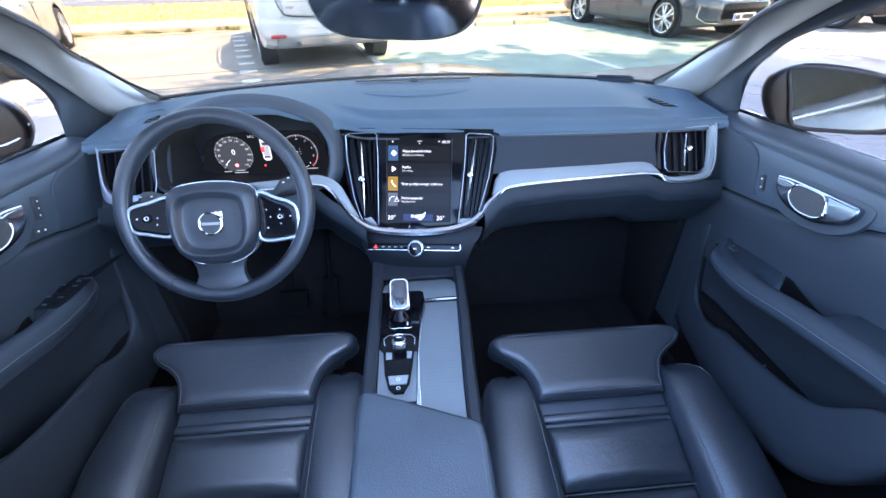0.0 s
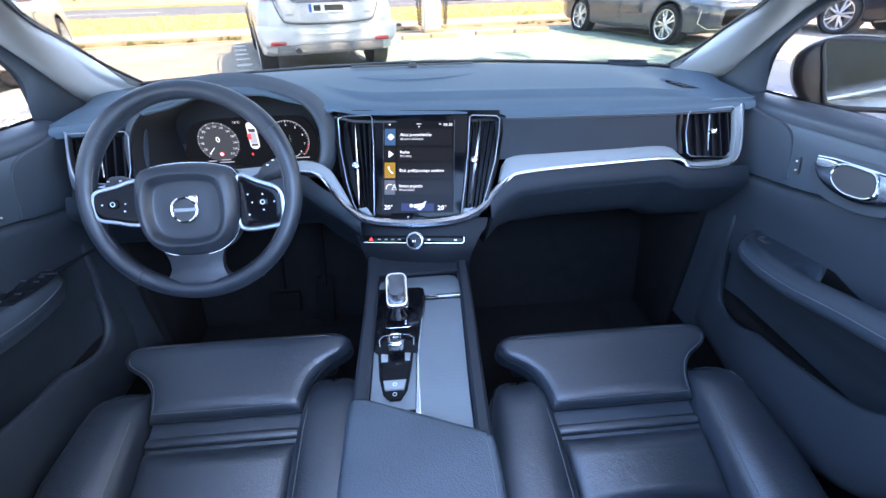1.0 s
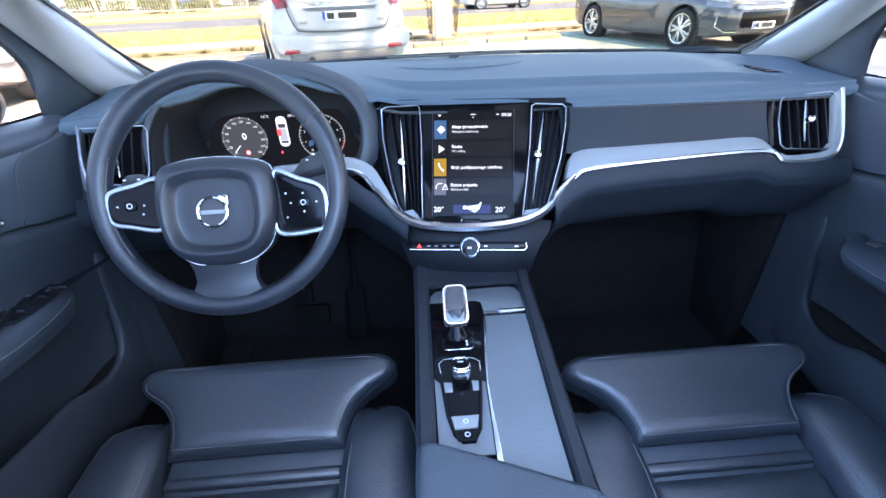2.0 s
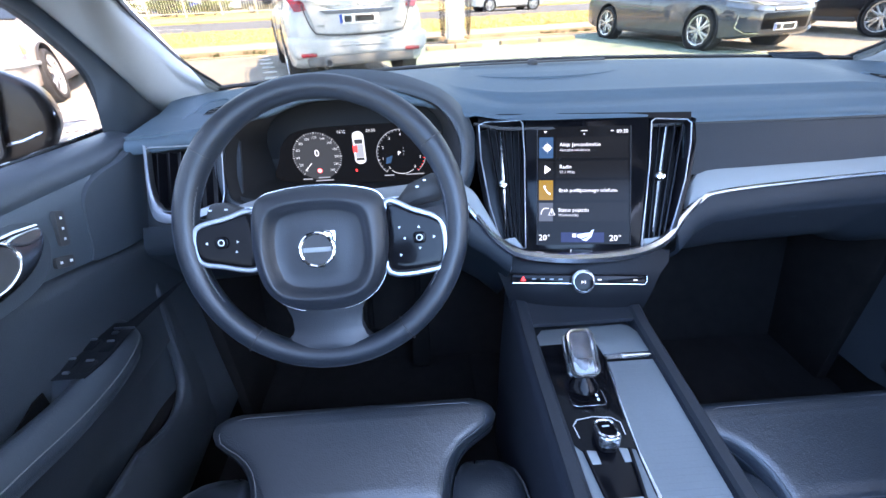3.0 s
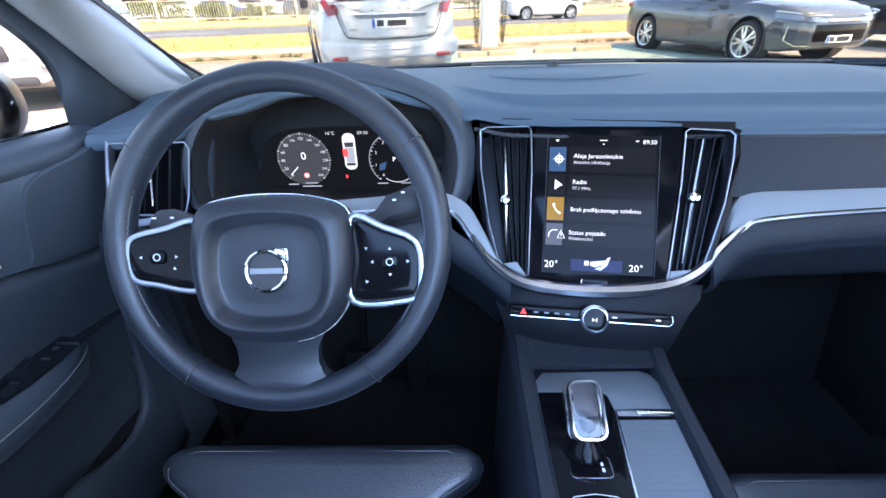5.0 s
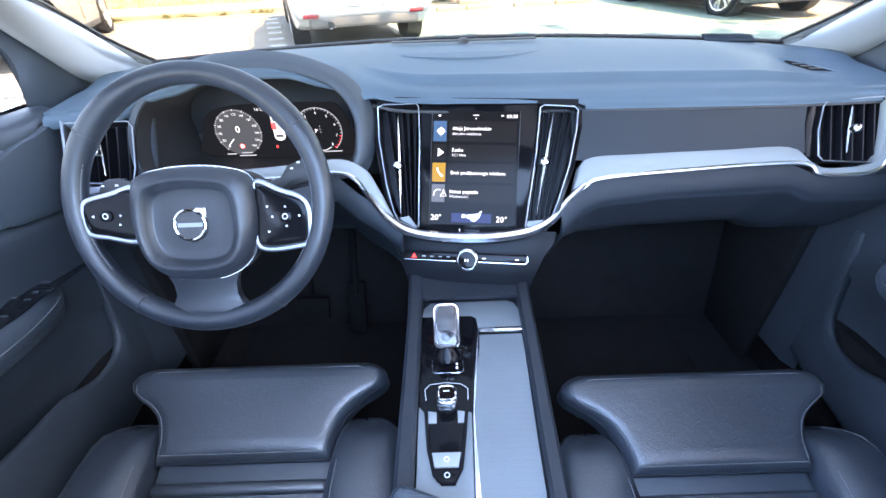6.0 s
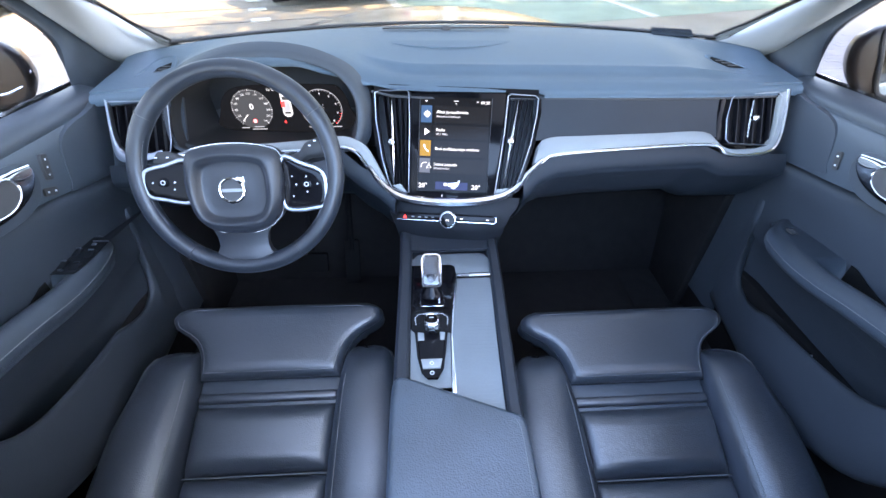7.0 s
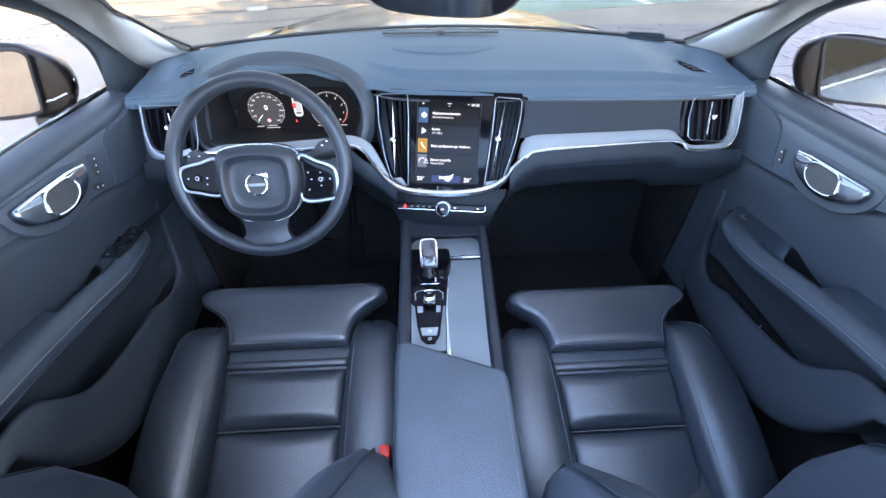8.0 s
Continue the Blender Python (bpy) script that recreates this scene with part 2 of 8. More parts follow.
def box(sx, sy, sz, bevel=0.0, seg=2, m=None, bm=None):
    own = bmesh.new()
    bmesh.ops.create_cube(own, size=1.0, matrix=Matrix.Diagonal((sx, sy, sz, 1)))
    if bevel:
        bmesh.ops.bevel(own, geom=own.edges[:], offset=bevel, segments=seg, profile=0.5, affect='EDGES')
    if m is not None:
        own.transform(m)
    return join(bm, own)


def join(bm, own):
    if bm is None:
        return own
    me = bpy.data.meshes.new("tmp")
    own.to_mesh(me)
    own.free()
    bm.from_mesh(me)
    bpy.data.meshes.remove(me)
    return bm


def prism(poly, z0, z1, bevel=0.0, seg=2, m=None, bm=None, both=False):
    """A polygon in the x-y plane, raised from z0 to z1, its upper edge rounded."""
    own = bmesh.new()
    lo = [own.verts.new((p[0], p[1], z0)) for p in poly]
    hi = [own.verts.new((p[0], p[1], z1)) for p in poly]
    n = len(poly)
    own.faces.new(lo[::-1])
    own.faces.new(hi)
    for i in range(n):
        own.faces.new((lo[i], lo[(i + 1) % n], hi[(i + 1) % n], hi[i]))
    bmesh.ops.recalc_face_normals(own, faces=own.faces)
    if bevel:
        top = [e for e in own.edges if all(abs(v.co.z - z1) < 1e-7 for v in e.verts)]
        if both:
            top += [e for e in own.edges if all(abs(v.co.z - z0) < 1e-7 for v in e.verts)]
        bmesh.ops.bevel(own, geom=top, offset=bevel, segments=seg, profile=0.5, affect='EDGES', clamp_overlap=True)
    if m is not None:
        own.transform(m)
    return join(bm, own)


def tube(path, r, sides=8, closed=False, m=None, bm=None, flat=1.0):
    """A round bar along a path; r a number or a list; flat squeezes it across."""
    P = [Vector(p) for p in path]
    n = len(P)
    rows = []
    up = None
    for i, p in enumerate(P):
        a = P[i - 1] if (i or closed) else p
        b = P[(i + 1) % n] if (i + 1 < n or closed) else p
        d = (b - a).normalized()
        if up is None:
            up = Vector((0, 0, 1)) if abs(d.z) < 0.9 else Vector((0, 1, 0))
        s = d.cross(up).normalized()
        up = s.cross(d).normalized()
        rr = r[i] if isinstance(r, (list, tuple)) else r
        rows.append([p + (s * math.cos(q) + up * math.sin(q) * flat) * rr for q in (2 * math.pi * k / sides for k in range(sides))])
    if closed:
        rows.append(rows[0])
    bm = loft(rows, closed=True, cap=not closed, bm=bm, m=m)
    if closed:
        bmesh.ops.remove_doubles(bm, verts=bm.verts, dist=1e-6)
    return bm


def lathe(profile, seg=32, m=None, bm=None):
    """Turn (radius, height) pairs round z."""
    rows = [[(r * math.cos(a), r * math.sin(a), z) for a in (2 * math.pi * k / seg for k in range(seg))] for r, z in profile]
    own = loft(rows, closed=True, cap=True)
    if m is not None:
        own.transform(m)
    return join(bm, own)


def rrect(w, h, r, n=5, cx=0, cy=0):
    out = []
    for qx, qy, a0 in ((1, 1, 0), (-1, 1, 90), (-1, -1, 180), (1, -1, 270)):
        for k in range(n + 1):
            a = radians(a0 + 90 * k / n)
            out.append((cx + qx * (w / 2 - r) + r * math.cos(a), cy + qy * (h / 2 - r) + r * math.sin(a)))
    return out


def pad(stations, base, top, edge, m=None, nx=22, sag=0.0, round_s=0.02):
    """Upholstery between stations (s, left x, right x): edges rolled down, middle slightly domed."""
    st = spline([(a, b, c) for a, b, c in stations], 6)
    s_lo, s_hi = min(p[0] for p in st), max(p[0] for p in st)
    rows = []
    cols = [-1, -1] + [-math.cos(math.pi * k / (nx - 1)) for k in range(1, nx - 1)] + [1, 1]
    def soft(d, r):
        return 1.0 if d >= r else math.sqrt(max(0.0, 1 - (1 - d / r) ** 2))
    for p in st:
        s, x0, x1 = p
        row = []
        for k, c in enumerate(cols):
            x = lerp(x0, x1, (c + 1) / 2)
            d = min(x - x0, x1 - x)
            ds_ = min(s - s_lo, s_hi - s)
            h = top - edge + edge * soft(d, edge) * soft(ds_, round_s) + sag * (1 - c * c) * min(1, ds_ / 0.03)
            if k in (0, len(cols) - 1):
                h = base
            row.append((x, s, h))
        rows.append(row)
    low = lambda r: [(x, y, base) for x, y, z in r]
    return loft([low(rows[0])] + rows + [low(rows[-1])], m=m)


def letters(name, text, size, m, material, parent, align='LEFT', depth=0.0):
    cu = bpy.data.curves.new(name, 'FONT')
    cu.body, cu.size, cu.align_x, cu.extrude, cu.resolution_u = text, size, align, depth, 2
    cu.offset = -size * 0.005
    tmp = bpy.data.objects.new(name, cu)
    me = bpy.data.meshes.new_from_object(tmp)
    bpy.data.objects.remove(tmp)
    me.materials.append(material)
    me.name = name
    ob = new(name, me)
    ob.parent = parent
    ob.matrix_basis = m
    return ob


def puff(poly, base, top, edge, m=None, bm=None, sag=0.0, rings=4):
    """An upholstered pad over a closed outline: rounded rim, slightly domed top."""
    own = bmesh.new()
    c = Vector((sum(p[0] for p in poly) / len(poly), sum(p[1] for p in poly) / len(poly)))
    rows = []
    P = [Vector(p[:2]) for p in poly]
    n = len(P)
    area = sum(P[i].x * P[(i + 1) % n].y - P[(i + 1) % n].x * P[i].y for i in range(n))
    sgn = 1 if area > 0 else -1
    nor = []
    for i in range(n):
        d = (P[(i + 1) % n] - P[i - 1]).normalized()
        nor.append(Vector((d.y, -d.x)) * sgn)
    rows.append([(P[i].x, P[i].y, base) for i in range(n)])
    for k in range(rings + 1):
        a = math.pi / 2 * k / rings
        off = edge * (1 - math.cos(a))
        rows.append([(*(P[i] - nor[i] * off), top - edge + edge * math.sin(a)) for i in range(n)])
    for k in (0.7, 0.4):
        rows.append([(*(c + (P[i] - nor[i] * edge - c) * k), top + sag * (1 - k * k)) for i in range(n)])
    loft(rows, closed=True, bm=own)
    own.verts.ensure_lookup_table()
    last = own.verts[-n:]
    mid = own.verts.new((*c, top + sag))
    for i in range(n):
        own.faces.new((last[i], last[(i + 1) % n], mid))
    if m is not None:
        own.transform(m)
    return join(bm, own)
# ---- own car: shell, glass, pillars ----
def both_sides(f):
    for side in (-1, 1):
        f(side)


# windscreen edge and the line where the pillar cloth meets the door frame (left side, mirrored for the other)
EDGE_A = spline([(-0.672, 1.335, 0.940), (-0.675, 1.275, 0.975), (-0.680, 1.16, 1.035), (-0.656, 1.03, 1.097), (-0.615, 0.905, 1.142), (-0.560, 0.790, 1.184), (-0.50, 0.62, 1.235), (-0.48, 0.40, 1.315)], 5)
EDGE_B = spline([(-0.775, 1.26, 0.905), (-0.764, 1.20, 0.945), (-0.747, 1.125, 0.985), (-0.732, 1.056, 1.035), (-0.721, 0.98, 1.092), (-0.712, 0.91, 1.14), (-0.665, 0.70, 1.235), (-0.600, 0.40, 1.315)], 5)
EDGE_C = spline([(-0.784, 1.030, 0.905), (-0.781, 1.033, 0.955), (-0.777, 1.035, 1.000), (-0.773, 1.024, 1.046), (-0.768, 0.980, 1.092), (-0.752, 0.90, 1.140), (-0.722, 0.70, 1.212), (-0.690, 0.40, 1.295)], 5)


def flip(side, pts):
    return [Vector((p[0] * -side, p[1], p[2])) for p in pts]


body = root("own_car_body", "black estate car body seen from inside its cabin", "car body")


def pillar(side):
    A, B, C = flip(side, EDGE_A), flip(side, EDGE_B), flip(side, EDGE_C)
    rows = []
    for a, b in zip(A, B):
        out = Vector((side * 0.05, 0.03, 0.004))
        mid = (a + b) / 2 + Vector((-side * 0.012, -0.022, 0.004))
        rows.append([a + Vector((side * 0.012, 0.03, -0.008)), a, lerp(a, mid, 0.5) + Vector((-side * .004, -.008, 0)), mid, lerp(mid, b, 0.5) + Vector((-side * .004, -.006, 0)), b, b + out])
    part("pillar_trim", loft(rows), LINER, body, "pale grey cloth windscreen pillar trim", 180)
    rows = []
    for b, c in zip(B, C):
        b2 = b + Vector((side * 0.004, 0.004, -0.003))
        rows.append([b2 + Vector((side * .02, .03, 0)), b2, (b2 + c) / 2 + Vector((-side * 0.006, -0.01, 0)), c, c + Vector((side * 0.012, 0.026, 0.001)), c + Vector((side * 0.022, 0.07, 0.004))])
    part("door_frame_trim", loft(rows), SOFT_DARK, body, "dark plastic door frame trim", 180)
    # outer skin of the pillar
    rows = [[a + Vector((side * 0.025, 0.035, -0.004)), (a + c) / 2 + Vector((side * 0.03, 0.06, 0.02)), c + Vector((side * 0.022, 0.065, 0.004))] for a, c in zip(A, C)]
    part("pillar_skin", slab(rows, 0.004), BLACK_PAINT, body)
    # black rubber line along the glass
    part("glass_seal", tube([a + Vector((side * 0.003, 0.008, 0.0)) for a in A], 0.0045, 6), HARD, body)


both_sides(pillar)


def base_y(x):
    return 1.432 - 0.38 * x * x


def pane_rows(n=17, lift=0.0):
    rows = []
    for k in range(n):
        x = lerp(-0.70, 0.70, k / (n - 1))
        q = x / 0.70
        rows.append([(x * lerp(1.0, 0.70, t), lerp(base_y(x) + 0.05, 0.40 + 0.10 * (1 - q * q), t), lerp(0.955, 1.325, t) + 0.03 * math.sin(math.pi * t) + lift) for t in (j / 10 for j in range(11))])
    return rows


windscreen = root("windscreen", "clear laminated car windscreen with a black rim", "windscreen")
ws = part("glass_pane", slab(pane_rows(), 0.005), GLASS, windscreen)
ws.visible_shadow = False
part("lower_rim", tube([(x, base_y(x) + 0.012, 0.978 + 0.004 * (1 - (x / .68) ** 2)) for x in (lerp(-0.685, 0.685, k / 24) for k in range(25))], 0.009, 8, flat=0.5), HARD, windscreen, "black rubber rim at the foot of the glass")

# roof, its lining and the rear of the cabin
def roof_z(x, y):
    return 1.345 + 0.05 * (1 - (x / 0.62) ** 2) - 0.05 * max(0, (y - 0.1)) ** 2 - 0.03 * max(0, -0.9 - y) ** 2


def roof_sheet(lift, thick, x0, x1, y0, y1, bm=None, n=8):
    rows = [[(x, y, roof_z(x, y) + lift) for x in (lerp(x0, x1, k / n) for k in range(n + 1))] for y in (lerp(y0, y1, j / n) for j in range(n + 1))]
    return join(bm, slab(rows, thick))


FIELDS = ((-0.62, 0.62, 0.44, 0.28), (-0.62, 0.62, -1.8, -2.2), (-0.62, -0.50, 0.28, -1.8), (0.50, 0.62, 0.28, -1.8))
bm, bm2 = None, None
for f in FIELDS:
    bm = roof_sheet(0.0, 0.012, *f, bm=bm)
    bm2 = roof_sheet(0.045, 0.004, *f, bm=bm2)
ceiling = tagged(new("ceiling", finish("ceiling", bm, LINER)), "pale grey cloth roof lining round a glass roof", "ceiling", kind="structure")
part("roof_skin", bm2, BLACK_PAINT, body)
glass_roof = part("glass_roof", roof_sheet(0.046, 0.004, -0.50, 0.50, 0.28, -1.8), ROOF_GLASS, body, "large clear glass roof panel")


def side_body(side):
    # cant rail over the doors
    rail = [(side * 0.66, 0.42, 1.31), (side * 0.665, 0.0, 1.36), (side * 0.665, -0.8, 1.36), (side * 0.64, -1.6, 1.32), (side * 0.60, -2.2, 1.25)]
    part("roof_rail", tube(spline(rail, 5), 0.045, 10), BLACK_PAINT, body)
    # middle and rear pillars
    for y0, y1, w in ((-0.32, -0.42, 0.05), (-1.30, -1.42, 0.05), (-2.0, -2.25, 0.08)):
        part("side_pillar", tube([(side * 0.80, y0, 0.90), (side * 0.745, (y0 + y1) / 2, 1.15), (side * 0.665, y1, 1.34)], w, 8), SOFT_DARK, body)
    # outer skin below the windows
    rows = []
    for y in (lerp(1.35, -2.35, j / 24) for j in range(25)):
        rows.append([(side * x, y, z) for x, z in ((0.80, 0.955), (0.86, 0.93), (0.90, 0.86), (0.915, 0.70), (0.91, 0.50), (0.89, 0.32), (0.84, 0.22))])
    part("side_skin", slab(rows, 0.004), BLACK_PAINT, body)
    part("sill_bright_strip", tube([(side * 0.815, y, 0.949 + 0.03 * max(0, 1.0 - y) * 0.9) for y in (lerp(1.05, -0.3, k / 8) for k in range(9))], 0.0035, 6), BRIGHT, body, "bright window sill strip")
    # front wing
    rows = []
    for y in (lerp(1.35, 2.85, j / 16) for j in range(17)):
        k = max(0, (y - 2.2) / 0.65)
        rows.append([(side * (x - 0.16 * k * k), y, z - 0.10 * k * k) for x, z in ((0.80, 0.74), (0.865, 0.745), (0.90, 0.735), (0.915, 0.68), (0.90, 0.55), (0.88, 0.35))])
    part("front_wing", slab(rows, 0.004), BLACK_PAINT, body)


both_sides(side_body)
rows = []
for y in (lerp(1.52, 2.9, j / 20) for j in range(21)):
    k = (y - 1.52) / 1.38
    rows.append([(x * (1 - 0.08 * k), y - 0.22 * (x / 0.74) ** 2 * (1 - k), curve_at([(1.5, 0.892), (1.9, 0.880), (2.3, 0.850), (2.6, 0.82), (2.9, 0.74)], y) - 0.085 * (x / 0.74) ** 2 + 0.004 * math.exp(-((abs(x) - 0.40) / 0.08) ** 2)) for x in (lerp(-0.895, 0.895, i / 34) for i in range(35))])
part("bonnet", slab(rows, 0.006), BLACK_PAINT, body, "glossy black bonnet mirroring the yellow verge")
rows = [[(x, y, z) for z in (0.62, 0.5, 0.4, 0.22)] for x, y in ((-0.80, 2.55), (-0.6, 2.82), (-0.3, 2.92), (0, 2.95), (0.3, 2.92), (0.6, 2.82), (0.80, 2.55))]
part("front_bumper", slab(rows, 0.01), BLACK_PAINT, body)
part("cowl", box(1.36, 0.12, 0.03, 0.01, m=pose(0, 1.47, 0.895)), HARD, body)
part("tailgate", box(1.5, 0.06, 0.75, 0.02, m=pose(0, -2.38, 0.62)), BLACK_PAINT, body)
part("rear_pane", box(1.2, 0.008, 0.5, m=pose(0, -2.28, 1.15, 25)), TINTED, body)
for side in (-1, 1):
    fore = lambda z: glide([(0.90, 1.075), (0.955, 1.072), (1.0, 1.072), (1.046, 1.058), (1.092, 1.012), (1.14, 0.93), (1.212, 0.73), (1.30, 0.40)], z)
    rows = [[(side * lerp(0.80, 0.70, t), lerp(fore(lerp(0.92, 1.30, t)), -0.36, u), lerp(0.92, 1.30, t)) for u in (0, 0.25, 0.5, 0.75, 1)] for t in (k / 12 for k in range(13))]
    g = part("side_pane", slab(rows, 0.004), SIDE_GLASS, body)
    g.visible_shadow = False
    rows = [[(side * lerp(0.80, 0.69, t), y, lerp(0.945, 1.32, t)) for t in (0, 0.5, 1)] for y in (-0.42, -1.3, -2.1)]
    rp = part("rear_side_pane", slab(rows, 0.004), GLASS, body)
    rp.visible_shadow = False

# wiper arms resting on the cowl
for x0, x1 in ((-0.42, 0.10), (0.12, 0.56)):
    wiper = root("wiper", "black wiper arm lying at the foot of the windscreen", "wiper", "wipers")
    part("arm", tube([(x0, base_y(x0) + 0.075, 0.925), ((x0 + x1) / 2, base_y((x0 + x1) / 2) + 0.06, 0.940), (x1, base_y(x1) + 0.06, 0.935)], 0.008, 6), HARD, wiper)
    part("blade", box(0.5, 0.012, 0.02, 0.004, m=pose((x0 + x1) / 2, base_y((x0 + x1) / 2) + 0.045, 0.938)), RUBBER, wiper)

# floor of the cabin
floor = tagged(new("floor", finish("floor", box(1.72, 3.9, 0.02, m=pose(0, -0.45, 0.22)), CARPET)), "black carpeted car floor", "floor", kind="structure")
tagged(new("firewall", finish("firewall", box(1.72, 0.03, 0.75, m=pose(0, 1.30, 0.55, -12)), CARPET)), "black carpeted bulkhead ahead of the footwells", "firewall", kind="structure")
for x in (-0.40, 0.36):
    mt = root("floor_mat", "black ribbed floor mat in the footwell", "floor mat", "floor mats", m=pose(x, 0.9, 0.236))
    part("carpet_sheet", box(0.46, 0.62, 0.008, 0.003), CARPET, mt)
# pedals are coloured near black in place of the footwell's shade
for x, w, h in ((-0.30, 0.045, 0.14), (-0.42, 0.09, 0.06)):
    pedal = root("pedal", "rubber-faced foot pedal, the driver's footwell shade in its black", "pedal", "pedals")
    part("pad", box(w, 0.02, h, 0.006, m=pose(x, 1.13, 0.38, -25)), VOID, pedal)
    part("lever", tube([(x, 1.14, 0.42), (x, 1.22, 0.60)], 0.008, 6), VOID, pedal)

for side in (-1, 1):
    tagged(new("sill_wall", finish("sill_wall", box(0.03, 3.3, 0.30, 0.01, m=pose(side * 0.77, -0.40, 0.34)), CARPET)), "black carpeted door sill", "sill", kind="structure")
    tagged(new("footwell_wall", finish("footwell_wall", box(0.03, 0.30, 0.56, 0.01, m=pose(side * 0.735, 1.19, 0.47)), CARPET)), "dark footwell side wall", "wall", kind="structure")

# ---- dashboard ----
dash = root("dashboard", "black soft-touch dashboard with pale aluminium inlay", "dashboard")
EDGE_Y = [(-0.74, 0.985), (-0.62, 0.985), (-0.56, 1.0), (-0.38, 1.015), (-0.25, 1.02), (-0.17, 1.012), (-0.05, 0.992), (0.10, 0.982), (0.5, 0.975), (0.72, 0.985)]
EDGE_Z = [(-0.74, 0.948), (-0.62, 0.955), (-0.53, 0.990), (-0.44, 1.012), (-0.33, 1.012), (-0.25, 0.992), (-0.19, 0.962), (-0.13, 0.953), (0.72, 0.950)]
rows = []
for k in range(75):
    x = lerp(-0.728, 0.728, k / 74)
    ey, ez, by = curve_at(EDGE_Y, x), curve_at(EDGE_Z, x), base_y(x)
    if abs(x) > 0.60:
        by = min(by, lerp(by, 1.20, (abs(x) - 0.60) / 0.13))
    drop = 0.022 * min(1, max(0, (abs(x) - 0.50) / 0.12))
    r = [(x, by + 0.045, 0.962), (x, by + 0.01, 0.976)]
    # a fold runs along the pad and curls back towards the windscreen at its driver's end
    fold = curve_at([(-0.26, 0.66), (-0.21, 0.70), (-0.16, 0.755), (-0.10, 0.785), (-0.04, 0.79), (0.75, 0.79)], x)
    strong = max(0, min(1, (x + 0.21) / 0.10)) * max(0, min(1, (0.66 - x) / 0.1))
    for t in [fold * q for q in (0.15, 0.3, 0.48, 0.65, 0.82, 0.93)] + [fold - 0.018, fold, fold + 0.014, fold + 0.034, lerp(fold + 0.034, 0.95, 0.4), 0.95]:
        step = 0.0025 * math.exp(-((t - fold) / 0.02) ** 2) - 0.0085 * max(0, min(1, (t - fold) / 0.034)) * max(0, 1 - max(0, t - fold - 0.034) / 0.16)
        z = lerp(0.980, ez + 0.004, t ** 1.6) + 0.010 * math.sin(math.pi * t) + step * strong - drop * min(1, t * 2.5) * (1 - t ** 3)
        r.append((x, lerp(by, ey, t), z))
    over = -0.19 < x < 0.175
    for a in (90, 60, 30, 0, -30, -60):
        back = 0.03 if over and a < 0 else 0.0
        rz = 0.006 if over else 0.012
        r.append((x, ey + 0.012 - 0.012 * math.cos(radians(a)) + back, ez - rz + (0.002 if back else rz) * math.sin(radians(a))))
    r += [(x, ey + (0.05 if over else 0.02), ez - (0.005 if over else 0.026)), (x, ey + 0.08, ez - (0.004 if over else 0.03))]
    rows.append(r)
part("upper_pad", loft(rows), DASH_TOP, dash, "soft dashboard top with skylight in its colour", 50)
# seam line set back from the front edge of the pad
seam = []
for k in range(60):
    x = lerp(-0.18, 0.70, k / 59)
    seam.append((x, curve_at(EDGE_Y, x) + 0.004, curve_at(EDGE_Z, x) - 0.021))
part("pad_shadow_gap", tube(seam, 0.003, 5), HARD, dash)


def F(x, z, out=0.0):
    """A point on the leaning fascia."""
    return Vector((x, 0.99 - 0.6 * (0.94 - z) - out * 0.857, z + out * 0.515))


def fascia(name, x0, x1, z0, z1, material, label="", out=0.0, nx=12, nz=6, top=None, low=None):
    rows = []
    for i in range(nx + 1):
        x = lerp(x0, x1, i / nx)
        a, b = (low(x) if low else z0), (top(x) if top else z1)
        rows.append([F(x, lerp(a, b, j / nz), out) for j in range(nz + 1)])
    return part(name, slab(rows, 0.006), material, dash, label)


fascia("fascia_panel", 0.155, 0.552, 0.86, 0.948, FASCIA, "grained fascia over the inlay, overhang shade in its tone", out=-0.004)
fascia("end_panel", -0.718, -0.565, 0.83, 0.948, SOFT_DARK, out=-0.036)
# lower parts: glove box and knee panel roll under towards the footwell
def roll_under(name, x0, x1, top, material, label="", n=16):
    rows = []
    for i in range(n + 1):
        x = lerp(x0, x1, i / n)
        zt = top(x)
        p = F(x, zt, -0.002)
        rows.append([p] + [Vector((x, p.y + dy, zt - dz)) for dy, dz in ((-0.008, 0.012), (-0.014, 0.026), (-0.015, 0.034), (-0.010, 0.041), (0.004, 0.056), (0.022, 0.078), (0.040, 0.102), (0.058, 0.126), (0.082, 0.148), (0.12, 0.165), (0.24, 0.178))])
    return part(name, slab(rows, 0.006), material, dash, label, 60)


STRIP = [(-0.565, 0.846), (-0.45, 0.845), (-0.33, 0.848), (-0.251, 0.853), (-0.213, 0.845), (-0.188, 0.817), (-0.157, 0.782), (-0.111, 0.759), (-0.017, 0.750), (0.065, 0.754), (0.113, 0.770), (0.143, 0.798), (0.174, 0.822), (0.205, 0.833), (0.338, 0.841), (0.530, 0.846), (0.569, 0.829), (0.619, 0.826), (0.664, 0.832), (0.684, 0.855), (0.692, 0.90), (0.695, 0.940)]
glove_top = lambda x: curve_at([(0.13, 0.786), (0.174, 0.820), (0.205, 0.831), (0.338, 0.839), (0.530, 0.843), (0.569, 0.827), (0.72, 0.826)], x)
roll_under("glove_box", 0.135, 0.705, glove_top, FASCIA, "glove box lid below the inlay, shade in its tone")
roll_under("knee_panel", -0.705, -0.135, lambda x: curve_at([(-0.7, 0.83), (-0.25, 0.85), (-0.19, 0.815), (-0.14, 0.775)], x), FASCIA, "knee panel below the steering column, shade in its tone")
